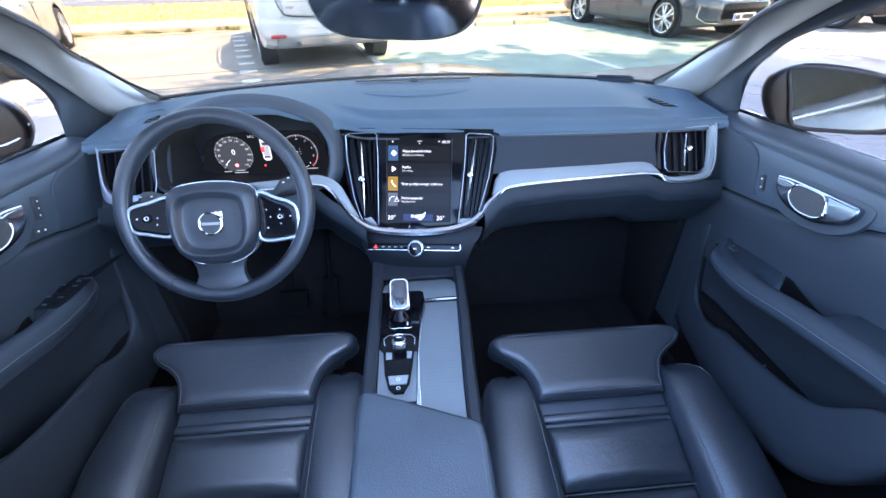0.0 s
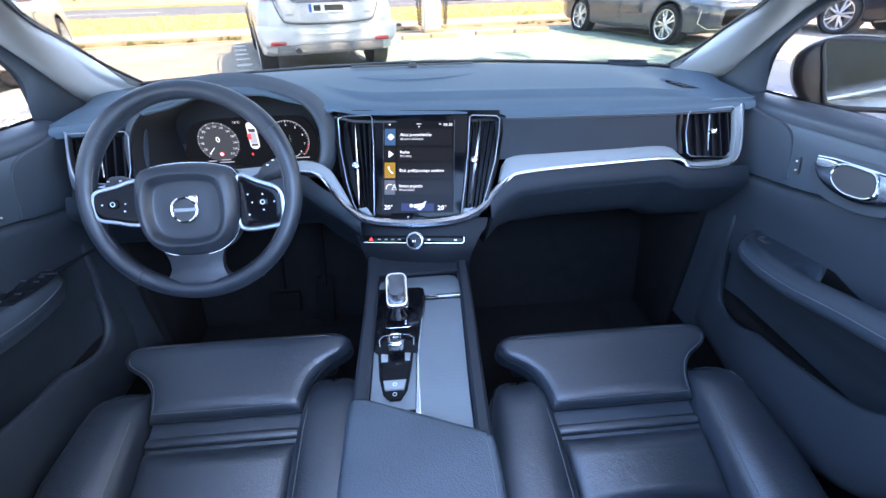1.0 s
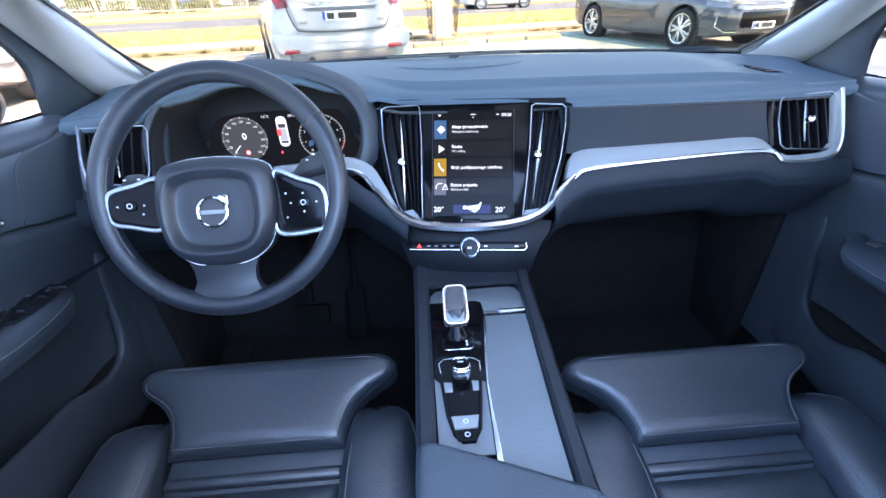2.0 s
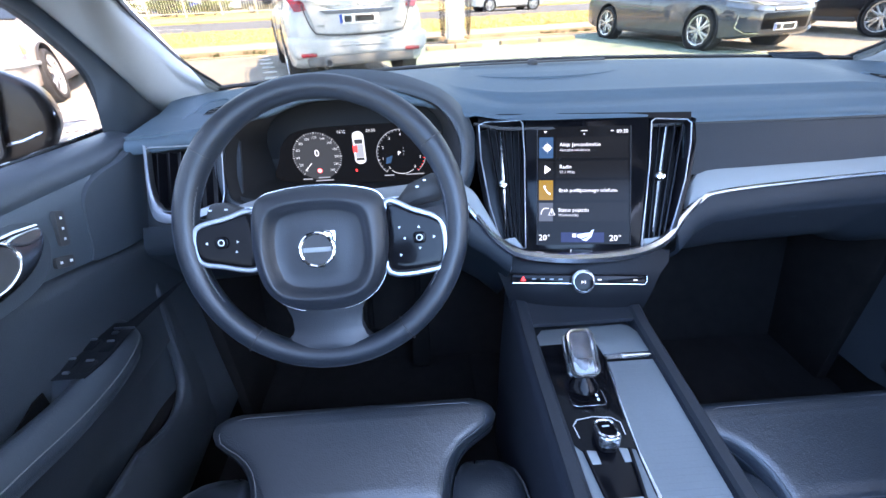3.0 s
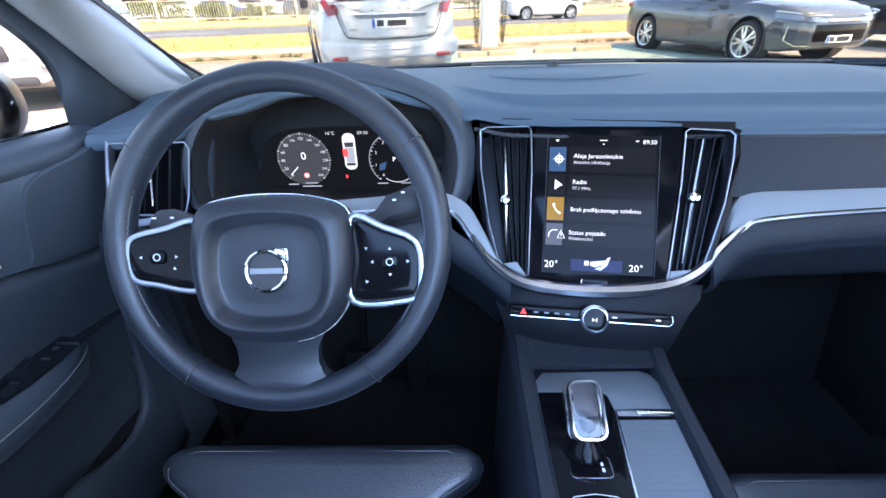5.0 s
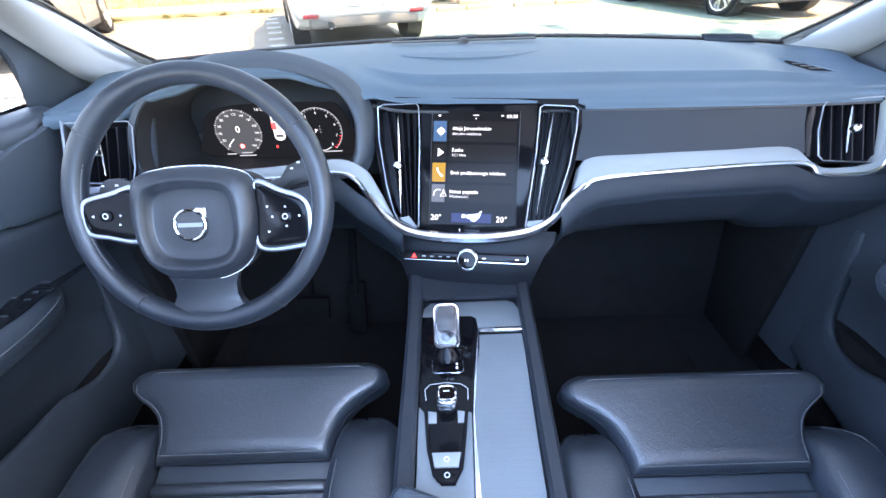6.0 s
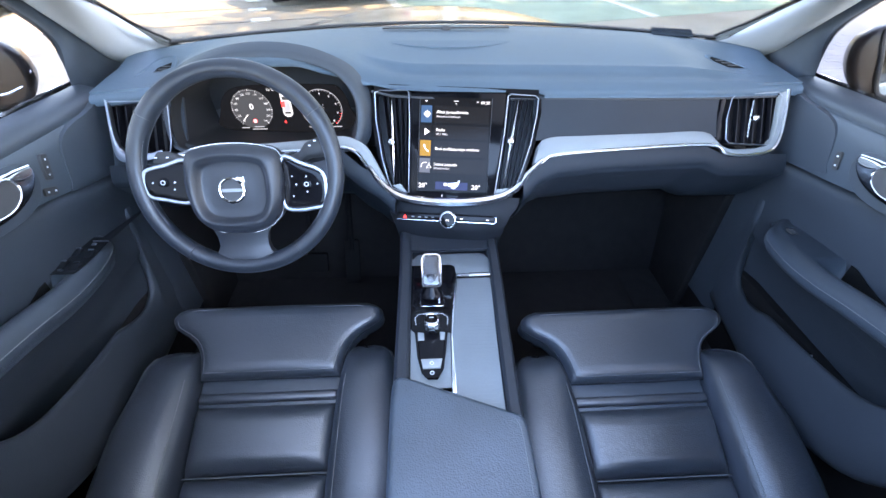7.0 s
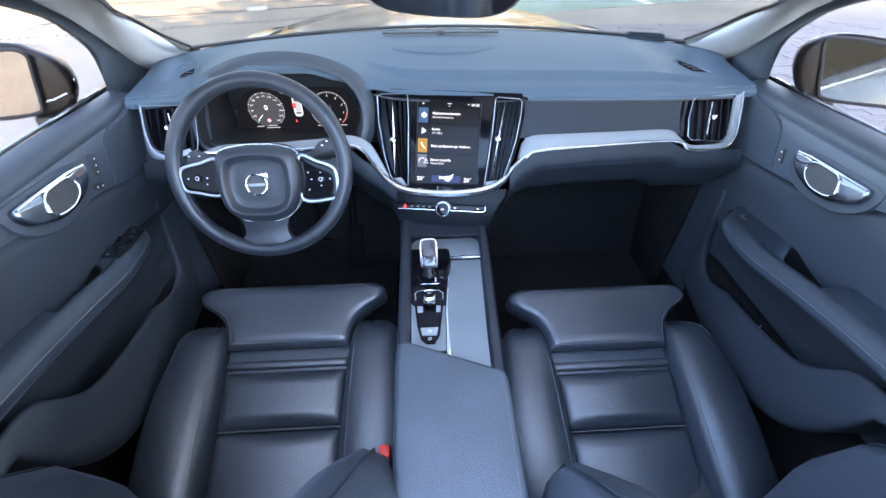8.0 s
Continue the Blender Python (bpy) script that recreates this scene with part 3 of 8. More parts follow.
part("glove_box_handle", box(0.050, 0.010, 0.005, 0.002, m=Matrix.Translation((0.345, 0.938, 0.7775))), SATIN, dash, "slim glove box handle lip")
# centre below the display
CP = axes((-0.003, 0.9925, 0.94), (0.9912535, -0.13197162, 0), (0.067, 0.504, 0.861))
rows = [[(lerp(-w, w, i / 10) - 0.004, v, -0.008 - 0.012 * abs(lerp(-1, 1, i / 10)) ** 3 + n) for i in range(11)] for v, w, n in ((-0.205, 0.150, -0.006), (-0.225, 0.146, -0.002), (-0.245, 0.132, 0.0), (-0.268, 0.122, 0.0), (-0.290, 0.114, -0.006), (-0.320, 0.108, -0.03))]
part("centre_lower_panel", loft(rows, m=CP), STACK, dash)

# pale inlay: left stretch and right stretch, each a bevelled band above the bright strip
def inlay(upper, lower, n=40):
    up, lo = spline([(*p, 0) for p in upper], 8), spline([(*p, 0) for p in lower], 8)
    def even(ps, k):
        d = [0]
        for a, b in zip(ps, ps[1:]):
            d.append(d[-1] + (b - a).length)
        t = d[-1] * k
        for i in range(1, len(ps)):
            if d[i] >= t - 1e-9:
                return lerp(ps[i - 1], ps[i], (t - d[i - 1]) / max(1e-9, d[i] - d[i - 1]))
        return ps[-1]
    rows = []
    for i in range(n + 1):
        a, b = even(up, i / n), even(lo, i / n)
        rows.append([F(a.x, a.y, -0.006), F(a.x, a.y, 0.003), F(*lerp(a, b, 0.15).to_2d(), 0.006), F(*lerp(a, b, 0.6).to_2d(), 0.007), F(b.x, b.y, 0.006)])
    return loft(rows)


part("inlay", inlay([(0.152, 0.800), (0.160, 0.835), (0.180, 0.862), (0.269, 0.866), (0.406, 0.868), (0.520, 0.869), (0.553, 0.848), (0.575, 0.838), (0.62, 0.838), (0.655, 0.842), (0.672, 0.865), (0.680, 0.935)],
                    [(0.140, 0.796), (0.174, 0.822), (0.205, 0.833), (0.300, 0.839), (0.420, 0.843), (0.530, 0.846), (0.569, 0.829), (0.590, 0.827), (0.619, 0.826), (0.664, 0.832), (0.684, 0.855), (0.694, 0.938)]), INLAY, dash, "pale brushed aluminium inlay")
part("inlay", inlay([(-0.565, 0.850), (-0.52, 0.861), (-0.42, 0.862), (-0.30, 0.868), (-0.237, 0.873), (-0.195, 0.858), (-0.174, 0.830), (-0.150, 0.788)],
                    [(-0.57, 0.846), (-0.52, 0.846), (-0.42, 0.845), (-0.33, 0.848), (-0.251, 0.853), (-0.213, 0.845), (-0.188, 0.817), (-0.157, 0.782)]), INLAY, dash, "pale brushed aluminium inlay")
part("inlay", inlay([(-0.6925, 0.938), (-0.688, 0.885), (-0.676, 0.856), (-0.655, 0.846), (-0.63, 0.848), (-0.60, 0.856)],
                    [(-0.698, 0.940), (-0.692, 0.856), (-0.672, 0.835), (-0.63, 0.838), (-0.59, 0.846)]), SATIN, dash, "satin chrome surround of the outer vent")
part("bright_strip", tube([F(p.x, p.y, 0.006) for p in spline([(*p, 0) for p in STRIP], 6)], 0.0042, 8), CHROME, dash, "bright strip along the inlay")
rim = spline([(*p, 0) for p in STRIP[5:13]], 6)
part("lower_bright_rim", tube([F(p.x, p.y + 0.003, 0.007) for p in rim], [0.0045 + 0.0055 * math.sin(math.pi * i / (len(rim) - 1)) for i in range(len(rim))], 8), CHROME, dash, "chrome rim under the display")

# instrument hood and its tunnel
LIP = [(-0.575, 0.875), (-0.572, 0.935), (-0.535, 0.978), (-0.455, 1.000), (-0.36, 1.003), (-0.295, 0.995), (-0.238, 0.972), (-0.208, 0.925), (-0.218, 0.862), (-0.262, 0.846), (-0.40, 0.846), (-0.545, 0.852)]
lip = spline([(x, 0, z) for x, z in LIP], 6, closed=True)
cx, cz = -0.388, 0.905
def lip_y(z):
    return 0.94 + (z - 0.845) * 0.52
rows = []
for t, s in ((0.0, 1.06), (0.0, 1.0), (0.05, 0.985), (0.4, 0.95), (0.75, 0.92), (1.0, 0.90)):
    rows.append([(cx + (p.x - cx) * s, lerp(lip_y(p.z) + (0.004 if s > 1.03 else 0), 1.125, t), cz + (p.z - cz) * ((s if t < 0.5 else lerp(s, 0.80, t)) if p.z > cz else lerp(1.0, 1.55, t)) - 0.012 * t * (p.z > cz)) for p in lip])
rows.append([(cx + (p[0] - cx) * 0.05, 1.1255, 0.90 + (p[2] - 0.90) * 0.05) for p in rows[-1]])
part("instrument_tunnel", loft(rows, closed=True), TUNNEL, dash, "matt black instrument binnacle", 60)
rows = []
for k, p in enumerate(lip):
    up = Vector((p.x - cx, 0, p.z - cz)).normalized()
    y = lip_y(p.z)
    q = Vector((p.x, y, p.z))
    rows.append([q + Vector((0, 0.02, 0)), q + up * 0.002 + Vector((0, -0.003, 0)), q + up * 0.009 + Vector((0, -0.004, 0)), q + up * 0.018 + Vector((0, 0.006, 0)), q + up * 0.03 + Vector((0, 0.03, -0.004))])
rows.append(rows[0])
part("binnacle_lip", loft(rows), SOFT_DARK, dash, "dark rounded lip of the instrument binnacle", 60)
part("cluster_surround", box(0.42, 0.02, 0.20, 0.006, m=pose(-0.388, 1.135, 0.865, -4)), HARD, dash)

# loudspeaker cover on top
sp = root("speaker_grille", "raised dark loudspeaker cover on the dashboard top", "speaker grille")
pts = [(-0.222, 1.335), (-0.20, 1.283), (-0.15, 1.225), (-0.08, 1.192), (0.0, 1.180), (0.075, 1.190), (0.14, 1.222), (0.185, 1.275), (0.205, 1.325), (0.10, 1.352), (0.0, 1.358), (-0.11, 1.355)]
out = [(p.x, p.y) for p in spline([(*p, 0) for p in pts], 4, closed=True)]
part("cover", prism(out, 0.972, 0.9835, 0.0012), DASH_TOP, sp)
part("slot", box(0.33, 0.010, 0.004, m=pose(-0.005, 1.345, 0.9895)), HARD, sp)
part("sensor", lathe([(0.012, 0.985), (0.012, 0.9915), (0.009, 0.994), (0.001, 0.995)], 16, m=Matrix.Translation((-0.005, 1.345, 0.0))), HARD, sp, "round black light sensor")

# demister outlets in the dashboard corners
for side in (-1, 1):
    d = root("demister_vent", "small slotted black demister vent in the dashboard corner", "air vent", "demister vents")
    off = 0.0 if side < 0 else -0.010
    m = axes((side * 0.628 + off, 1.102, 0.9625), (1, 0.0, 0.02 * side), (0.0, 1, 0.14))
    if side < 0:
        ring = [(0.040, -0.046), (0.036, 0.010), (0.028, 0.052), (-0.006, 0.062), (-0.025, -0.014), (-0.010, -0.040)]
        hole = [(0.016, -0.036), (0.013, 0.008), (-0.006, 0.034), (-0.017, -0.008), (-0.010, -0.024)]
    else:
        ring = [(0.034, -0.034), (0.006, 0.012), (-0.020, 0.040), (-0.028, 0.034), (-0.024, -0.016), (-0.014, -0.025)]
        hole = [(x * 0.84, y * 0.84) for x, y in ring]
    ring = [(p.x * side, p.y) for p in spline([(*p, 0) for p in ring], 3, closed=True)][::side]
    hole = [(x * side, y) for x, y in hole][::side]
    part("frame", tube([(x, y, 0.000) for x, y in ring], 0.0030, 8, closed=True, m=m), DASH_TOP, d, "raised frame in the skylit dashboard tone")
    part("bed", prism([(x * 0.97, y * 0.97) for x, y in ring], -0.006, 0.0006, m=m), DASH_TOP, d)
    # a flat black plate paints the slot's shade on the bed
    part("well", prism(hole, -0.006, 0.0014, m=m), VOID, d, "black plate standing for the shaded slot")
    for k in range(3):
        part("slat", box(0.022 - 0.003 * k, 0.0030, 0.0016, m=m @ pose(side * (0.008 - 0.009 * k) * (0.3 if side < 0 else 1), -0.014 + 0.013 * k, 0.0020, 0, 0, -8 * side)), HARD, d)

# ---- centre display and its vents ----
C = axes((-0.003, 0.9925, 0.94), (0.9912535, -0.13197162, 0), (0.067, 0.504, 0.861))
BEZEL = [(-0.173, 0.012), (-0.172, -0.005), (-0.1675, -0.057), (-0.153, -0.134), (-0.138, -0.180), (-0.120, -0.203), (-0.085, -0.214), (-0.003, -0.218), (0.082, -0.211), (0.118, -0.200), (0.136, -0.178), (0.158, -0.095), (0.168, -0.03), (0.170, 0.010), (0.09, 0.014), (-0.09, 0.014)]
display = root("centre_display", "glossy black upright touchscreen lit with menu tiles", "touchscreen")
part("bezel_back", prism(BEZEL, -0.060, -0.034, 0.0, m=C), HARD, display)
part("glass_panel", prism([(-0.094, 0.008), (-0.0925, -0.06), (-0.092, -0.13), (-0.090, -0.207), (-0.003, -0.214), (0.0885, -0.205), (0.094, -0.138), (0.100, -0.07), (0.1025, 0.006)], -0.05, 0.0, 0.002, m=C), GLOSS, display, "gloss black glass panel")
# outer cheeks between vents and inlay
for pts in ([(-0.174, 0.000), (-0.170, 0.0), (-0.166, -0.057), (-0.151, -0.134), (-0.130, -0.190), (-0.095, -0.207), (-0.09, -0.214), (-0.125, -0.209), (-0.143, -0.186), (-0.160, -0.134), (-0.174, -0.057)],
            [(0.172, -0.004), (0.167, -0.003), (0.165, -0.035), (0.157, -0.093), (0.142, -0.151), (0.127, -0.195), (0.09, -0.206), (0.088, -0.212), (0.125, -0.204), (0.142, -0.18), (0.165, -0.095), (0.174, -0.03)]):
    part("cheek", prism(pts, -0.05, 0.002, 0.001, m=C), GLOSS, display)
part("top_bar", prism([(-0.172, 0.016), (0.166, 0.014), (0.166, 0.003), (0.102, 0.006), (-0.099, 0.008), (-0.171, 0.002)], -0.05, 0.001, m=C), GLOSS, display)

LIT_BLACK = glow("screen_black", (0.010, 0.011, 0.013), 0.25)
TILE_DARK = glow("tile_charcoal", (0.013, 0.014, 0.016), 0.35)
TILE_BLUE = glow("tile_blue", (0.038, 0.085, 0.16), 0.40)
TILE_AMBER = glow("tile_amber", (0.26, 0.150, 0.022), 0.45)
TILE_GREY = glow("tile_grey", (0.09, 0.10, 0.12), 0.40)
TEXT_LIT = glow("screen_white", (0.9, 0.92, 0.95), 0.62)
TEXT_DIM = glow("screen_dim_white", (0.6, 0.62, 0.66), 0.6)
SCREEN_NAVY = glow("screen_navy", (0.025, 0.035, 0.095), 0.4)
ICON_BLUE = glow("icon_pale_blue", (0.45, 0.60, 0.85), 0.7)
part("screen", prism([(-0.073, -0.006), (-0.074, -0.199), (0.072, -0.196), (0.072, -0.007)], -0.002, 0.0006, m=C), LIT_BLACK, display, "lit dark menu screen")


def flat(name, pts, material, parent, m, h=0.0012, label=""):
    return part(name, prism(pts, 0.0, h, m=m), material, parent, label)


def rect(x0, y0, x1, y1):
    return [(x0, y0), (x1, y0), (x1, y1), (x0, y1)]


for y0, y1, mt in ((-0.0575, -0.0235, TILE_BLUE), (-0.0895, -0.0625, TILE_DARK), (-0.1255, -0.0935, TILE_AMBER), (-0.160, -0.130, TILE_GREY)):
    flat("menu_field", rect(-0.0445, y0, 0.069, y1), TILE_DARK, display, C, 0.0010)
    flat("menu_tile", rect(-0.0715, y0, -0.0490, y1), mt, display, C, 0.0013)
T = lambda x, y, h=0.0016: C @ Matrix.Translation((x, y, h))
letters("menu_text", "Aleje Jerozolimskie", 0.0084, T(-0.039, -0.0385), TEXT_LIT, display)
letters("menu_text", "Aktualna lokalizacja", 0.0062, T(-0.039, -0.0465), TEXT_DIM, display)
letters("menu_text", "Radio", 0.0084, T(-0.039, -0.0745), TEXT_LIT, display)
letters("menu_text", "97.1 MHz", 0.0062, T(-0.039, -0.0825), TEXT_DIM, display)
letters("menu_text", "Brak podłączonego telefonu", 0.0081, T(-0.040, -0.1125), TEXT_LIT, display)
letters("menu_text", "Status pojazdu", 0.0084, T(-0.041, -0.1445), TEXT_LIT, display)
letters("menu_text", "Wiadomości", 0.0062, T(-0.041, -0.152), TEXT_DIM, display)
letters("clock_text", "09:30", 0.0082, T(0.051, -0.018), TEXT_LIT, display)
letters("temperature_text", "20°", 0.0136, T(-0.072, -0.191), TEXT_LIT, display)
letters("temperature_text", "20°", 0.0136, T(0.040, -0.1915), TEXT_LIT, display)
flat("climate_bar", rect(-0.036, -0.194, 0.032, -0.178), SCREEN_NAVY, display, C, 0.0012)
flat("seat_icon", [(-0.004, -0.190), (0.006, -0.186), (0.012, -0.175), (0.016, -0.173), (0.012, -0.185), (0.004, -0.192)], ICON_BLUE, display, C, 0.0018)
flat("seat_icon", [(-0.010, -0.181), (0.010, -0.178), (0.012, -0.182), (-0.004, -0.188), (-0.010, -0.186)], ICON_BLUE, display, C, 0.0020)
flat("fan_icon", rect(-0.018, -0.186, -0.012, -0.180), TEXT_DIM, display, C, 0.0018)
flat("play_icon", [(-0.0625, -0.083), (-0.0525, -0.076), (-0.0625, -0.069)], TEXT_LIT, display, C, 0.0018)
part("compass_icon", tube([(-0.0585 + 0.0048 * math.cos(a), -0.0405 + 0.0048 * math.sin(a), 0.0016) for a in (2 * math.pi * k / 20 for k in range(20))], 0.0007, 5, closed=True, m=C), TEXT_LIT, display)
for dx, dy in ((0.009, 0.0009), (0.0009, 0.009)):
    flat("compass_icon", [(-0.0585 - dx, -0.0405), (-0.0585, -0.0405 - dy), (-0.0585 + dx, -0.0405), (-0.0585, -0.0405 + dy)], TEXT_LIT, display, C, 0.0018)
part("phone_icon", tube([(-0.063, -0.1025, 0.0016), (-0.0615, -0.108, 0.0016), (-0.0575, -0.1135, 0.0016), (-0.0535, -0.116, 0.0016)], [0.0016, 0.0009, 0.0009, 0.0016], 6, m=C), TEXT_LIT, display)
part("warning_icon", tube([(-0.056, -0.150, 0.0016), (-0.051, -0.139, 0.0016), (-0.046, -0.150, 0.0016)], 0.0006, 5, closed=True, m=C), TEXT_LIT, display)
part("car_icon", tube([(-0.068, -0.149, 0.0016), (-0.067, -0.143, 0.0016), (-0.063, -0.139, 0.0016), (-0.056, -0.139, 0.0016)], 0.0006, 5, m=C), TEXT_LIT, display)
flat("warning_icon", rect(-0.0514, -0.147, -0.0506, -0.1425), TEXT_LIT, display, C, 0.0018)
flat("status_icon", [(-0.064, -0.0135), (-0.059, -0.0135), (-0.0615, -0.0165)], TEXT_LIT, display, C, 0.0016)
flat("status_icon", rect(-0.005, -0.0140, 0.005, -0.0130), TEXT_DIM, display, C, 0.0016)
flat("status_icon", rect(0.042, -0.0148, 0.046, -0.0132), TEXT_DIM, display, C, 0.0016)
flat("status_icon", rect(-0.0008, -0.0195, 0.0008, -0.0180), TEXT_LIT, display, C, 0.0016)
for x in (-0.0745, 0.0735):
    part("screen_edge", tube([(x, -0.006, 0.0008), (x, -0.198, 0.0008)], 0.0005, 4, m=C), HARD, display)
part("home_button", prism(rrect(0.036, 0.009, 0.002, 3, -0.004, -0.2085), -0.001, 0.003, 0.001, m=C), GLOSS, display, "slim home button bar")
part("home_mark", tube([(-0.021, -0.205, 0.003), (-0.021, -0.2125, 0.003), (0.012, -0.2125, 0.003), (0.012, -0.208, 0.003)], 0.0008, 5, m=C), CHROME, display)


def air_vent(label, m, outline, deep, slats, x_at, knob, blade, wide=0.0009):
    v = root("air_vent", label, "air vent", "dashboard vents")
    inner = [Vector((p[0], p[1], 0)) for p in outline]
    c = sum(inner, Vector()) / len(inner)
    part("frame", tube([(p.x, p.y, 0.001) for p in inner], 0.0013, 8, closed=True, m=m), SATIN, v, "thin chrome frame")
    rows = [[(p.x, p.y, -0.001) for p in inner], [tuple(c + (p - c) * 0.97 + Vector((0, 0, -deep))) for p in inner]]
    part("duct", loft(rows, closed=True, m=m), SLAT, v)
    part("duct_back", prism([(c.x + (p.x - c.x) * 0.98, c.y + (p.y - c.y) * 0.98) for p in inner], -deep, -deep + 0.002, m=m), SLAT, v)
    ymax, ymin = max(p.y for p in inner) - 0.006, min(p.y for p in inner) + 0.006
    for k in range(slats):
        t = (k + 0.5) / slats
        a, b = x_at(t, ymax), x_at(t, ymin)
        rows = [[(lerp(a, b, j / 6) + (0.006 * q - 0.003) * 0.6, lerp(ymax, ymin, j / 6), -0.007 - 0.016 * q) for q in (0, 0.5, 1)] for j in range(7)]
        part("slat", slab(rows, 0.0016, m=m), SLAT, v)
    kx, ky = knob
    part("blade", loft([[(lerp(blade[0][0], blade[1][0], t) + s * w, lerp(blade[0][1], blade[1][1], t), 0.002 + h) for s, h in ((-1, 0), (0, 0.0016), (1, 0))] for t, w in ((0, 0.0007), (0.25, 0.0017), (0.5, 0.0024), (0.75, 0.0017), (1, 0.0007))], m=m), CHROME, v, "polished centre blade")
    part("knob", lathe([(0.0030, -0.002), (0.0065, 0.004), (0.0075, 0.008), (0.0075, 0.012), (0.0060, 0.0145), (0.003, 0.0155), (0.0005, 0.0157)], 20, m=m @ Matrix.Translation((kx, ky, 0))), BRIGHT, v, "faceted chrome knob")
    return v


LV = [(-0.170, -0.002), (-0.160, 0.003), (-0.103, 0.005), (-0.0985, 0.0), (-0.095, -0.055), (-0.094, -0.131), (-0.0925, -0.203), (-0.100, -0.206), (-0.128, -0.195), (-0.137, -0.178), (-0.151, -0.134), (-0.166, -0.057)]
air_vent("tall tapered gloss black centre vent with chrome frame", C, LV, 0.035, 5, lambda t, y: lerp(lerp(-0.166, -0.128, min(1, -y / 0.2)) + 0.004, -0.097, t), (-0.130, -0.101), ((-0.134, -0.016), (-0.1245, -0.182)))
RV = [(0.105, 0.0), (0.111, 0.004), (0.160, 0.002), (0.1665, -0.004), (0.165, -0.035), (0.157, -0.093), (0.142, -0.151), (0.131, -0.188), (0.122, -0.197), (0.096, -0.206), (0.0895, -0.202), (0.096, -0.138), (0.102, -0.073)]
air_vent("tall tapered gloss black centre vent with chrome frame", C, RV, 0.035, 5, lambda t, y: lerp(lerp(0.105, 0.093, min(1, -y / 0.2)), lerp(0.165, 0.130, min(1, -y / 0.2)), t), (0.115, -0.089), ((0.127, -0.010), (0.1075, -0.176)))
# pale reflector plates at the foot of the vents
for pts in ([(-0.128, -0.190), (-0.110, -0.186), (-0.096, -0.203), (-0.104, -0.205)], [(0.091, -0.203), (0.094, -0.188), (0.124, -0.184), (0.128, -0.192), (0.100, -0.205)]):
    part("vent_foot", prism(pts, -0.004, 0.0005, 0.0005, m=C), INLAY, display, "pale foot plate of the vent")

FR = axes((0, 0.99, 0.94), (1, 0, 0), (0, 0.6, 1.0))
def fv(x, z):
    return (x, (z - 0.94) * math.hypot(1, 0.6))
ro = [fv(*p) for p in ((0.574, 0.925), (0.582, 0.933), (0.675, 0.936), (0.683, 0.929), (0.680, 0.875), (0.672, 0.850), (0.662, 0.843), (0.575, 0.848), (0.567, 0.855), (0.566, 0.89))]
SIDE_IN = FR @ Matrix.Translation((0, 0, 0.004))
air_vent("square gloss black outer vent with chrome frame", SIDE_IN, ro, 0.035, 6, lambda t, y: lerp(0.570, 0.680, t), fv(0.621, 0.891), (fv(0.621, 0.922), fv(0.613, 0.858)))
lo_ = [fv(*p) for p in ((-0.697, 0.932), (-0.69, 0.936), (-0.585, 0.936), (-0.578, 0.928), (-0.578, 0.87), (-0.582, 0.853), (-0.59, 0.848), (-0.668, 0.850), (-0.682, 0.857), (-0.690, 0.875))]
air_vent("square gloss black outer vent with chrome frame", SIDE_IN, lo_, 0.035, 6, lambda t, y: lerp(-0.690, -0.582, t), fv(-0.636, 0.892), (fv(-0.636, 0.922), fv(-0.628, 0.86)))
for pts in ([fv(*p) for p in ((0.552, 0.945), (0.690, 0.945), (0.690, 0.935), (0.574, 0.937), (0.564, 0.925), (0.557, 0.89), (0.560, 0.852), (0.548, 0.855), (0.546, 0.90))],):
    part("vent_surround", prism(pts, -0.03, 0.003, 0.001, m=FR), GLOSS, dash)

# climate strip with round knob
strip = root("control_strip", "slim gloss control strip with round chrome knob and red hazard button", "control panel")
part("plate", prism(rrect(0.212, 0.0155, 0.003, 4, -0.010, -0.2535), -0.006, 0.010, 0.002, m=C), GLOSS, strip)
part("lower_lip", tube([(-0.114, -0.2600, 0.0105), (0.092, -0.2600, 0.0105), (0.096, -0.2555, 0.0105), (0.095, -0.2470, 0.0105)], 0.0009, 6, m=C), CHROME, strip)
part("knob", lathe([(0.0165, 0.006), (0.0185, 0.010), (0.0185, 0.022), (0.0165, 0.0245), (0.0150, 0.0250)], 32, m=C @ Matrix.Translation((-0.005, -0.2560, 0))), CHROME, strip, "knurled chrome volume ring")
part("knob_face", lathe([(0.0150, 0.020), (0.0148, 0.0256), (0.010, 0.0262), (0.0005, 0.0264)], 32, m=C @ Matrix.Translation((-0.005, -0.2560, 0))), GLOSS, strip)
flat("knob_mark", [(-0.009, -0.259), (-0.005, -0.2565), (-0.009, -0.254)], TEXT_DIM, strip, C @ Matrix.Translation((0, 0, 0.0264)), 0.0006)
flat("knob_mark", rect(-0.004, -0.259, -0.0028, -0.254), TEXT_DIM, strip, C @ Matrix.Translation((0, 0, 0.0264)), 0.0006)
HAZ = glow("hazard_red", (0.9, 0.05, 0.05), 0.9)
flat("hazard_button", [(-0.1015, -0.2570), (-0.0925, -0.2570), (-0.0970, -0.2490)], HAZ, strip, C @ Matrix.Translation((0, 0, 0.0100)), 0.001, "red hazard triangle")
for x in (-0.083, -0.069, -0.055, -0.041, 0.020, 0.075):
    flat("strip_mark", rect(x, -0.2545, x + 0.006, -0.2525), TEXT_DIM if x > 0 else INLAY, strip, C @ Matrix.Translation((0, 0, 0.0100)), 0.0008)
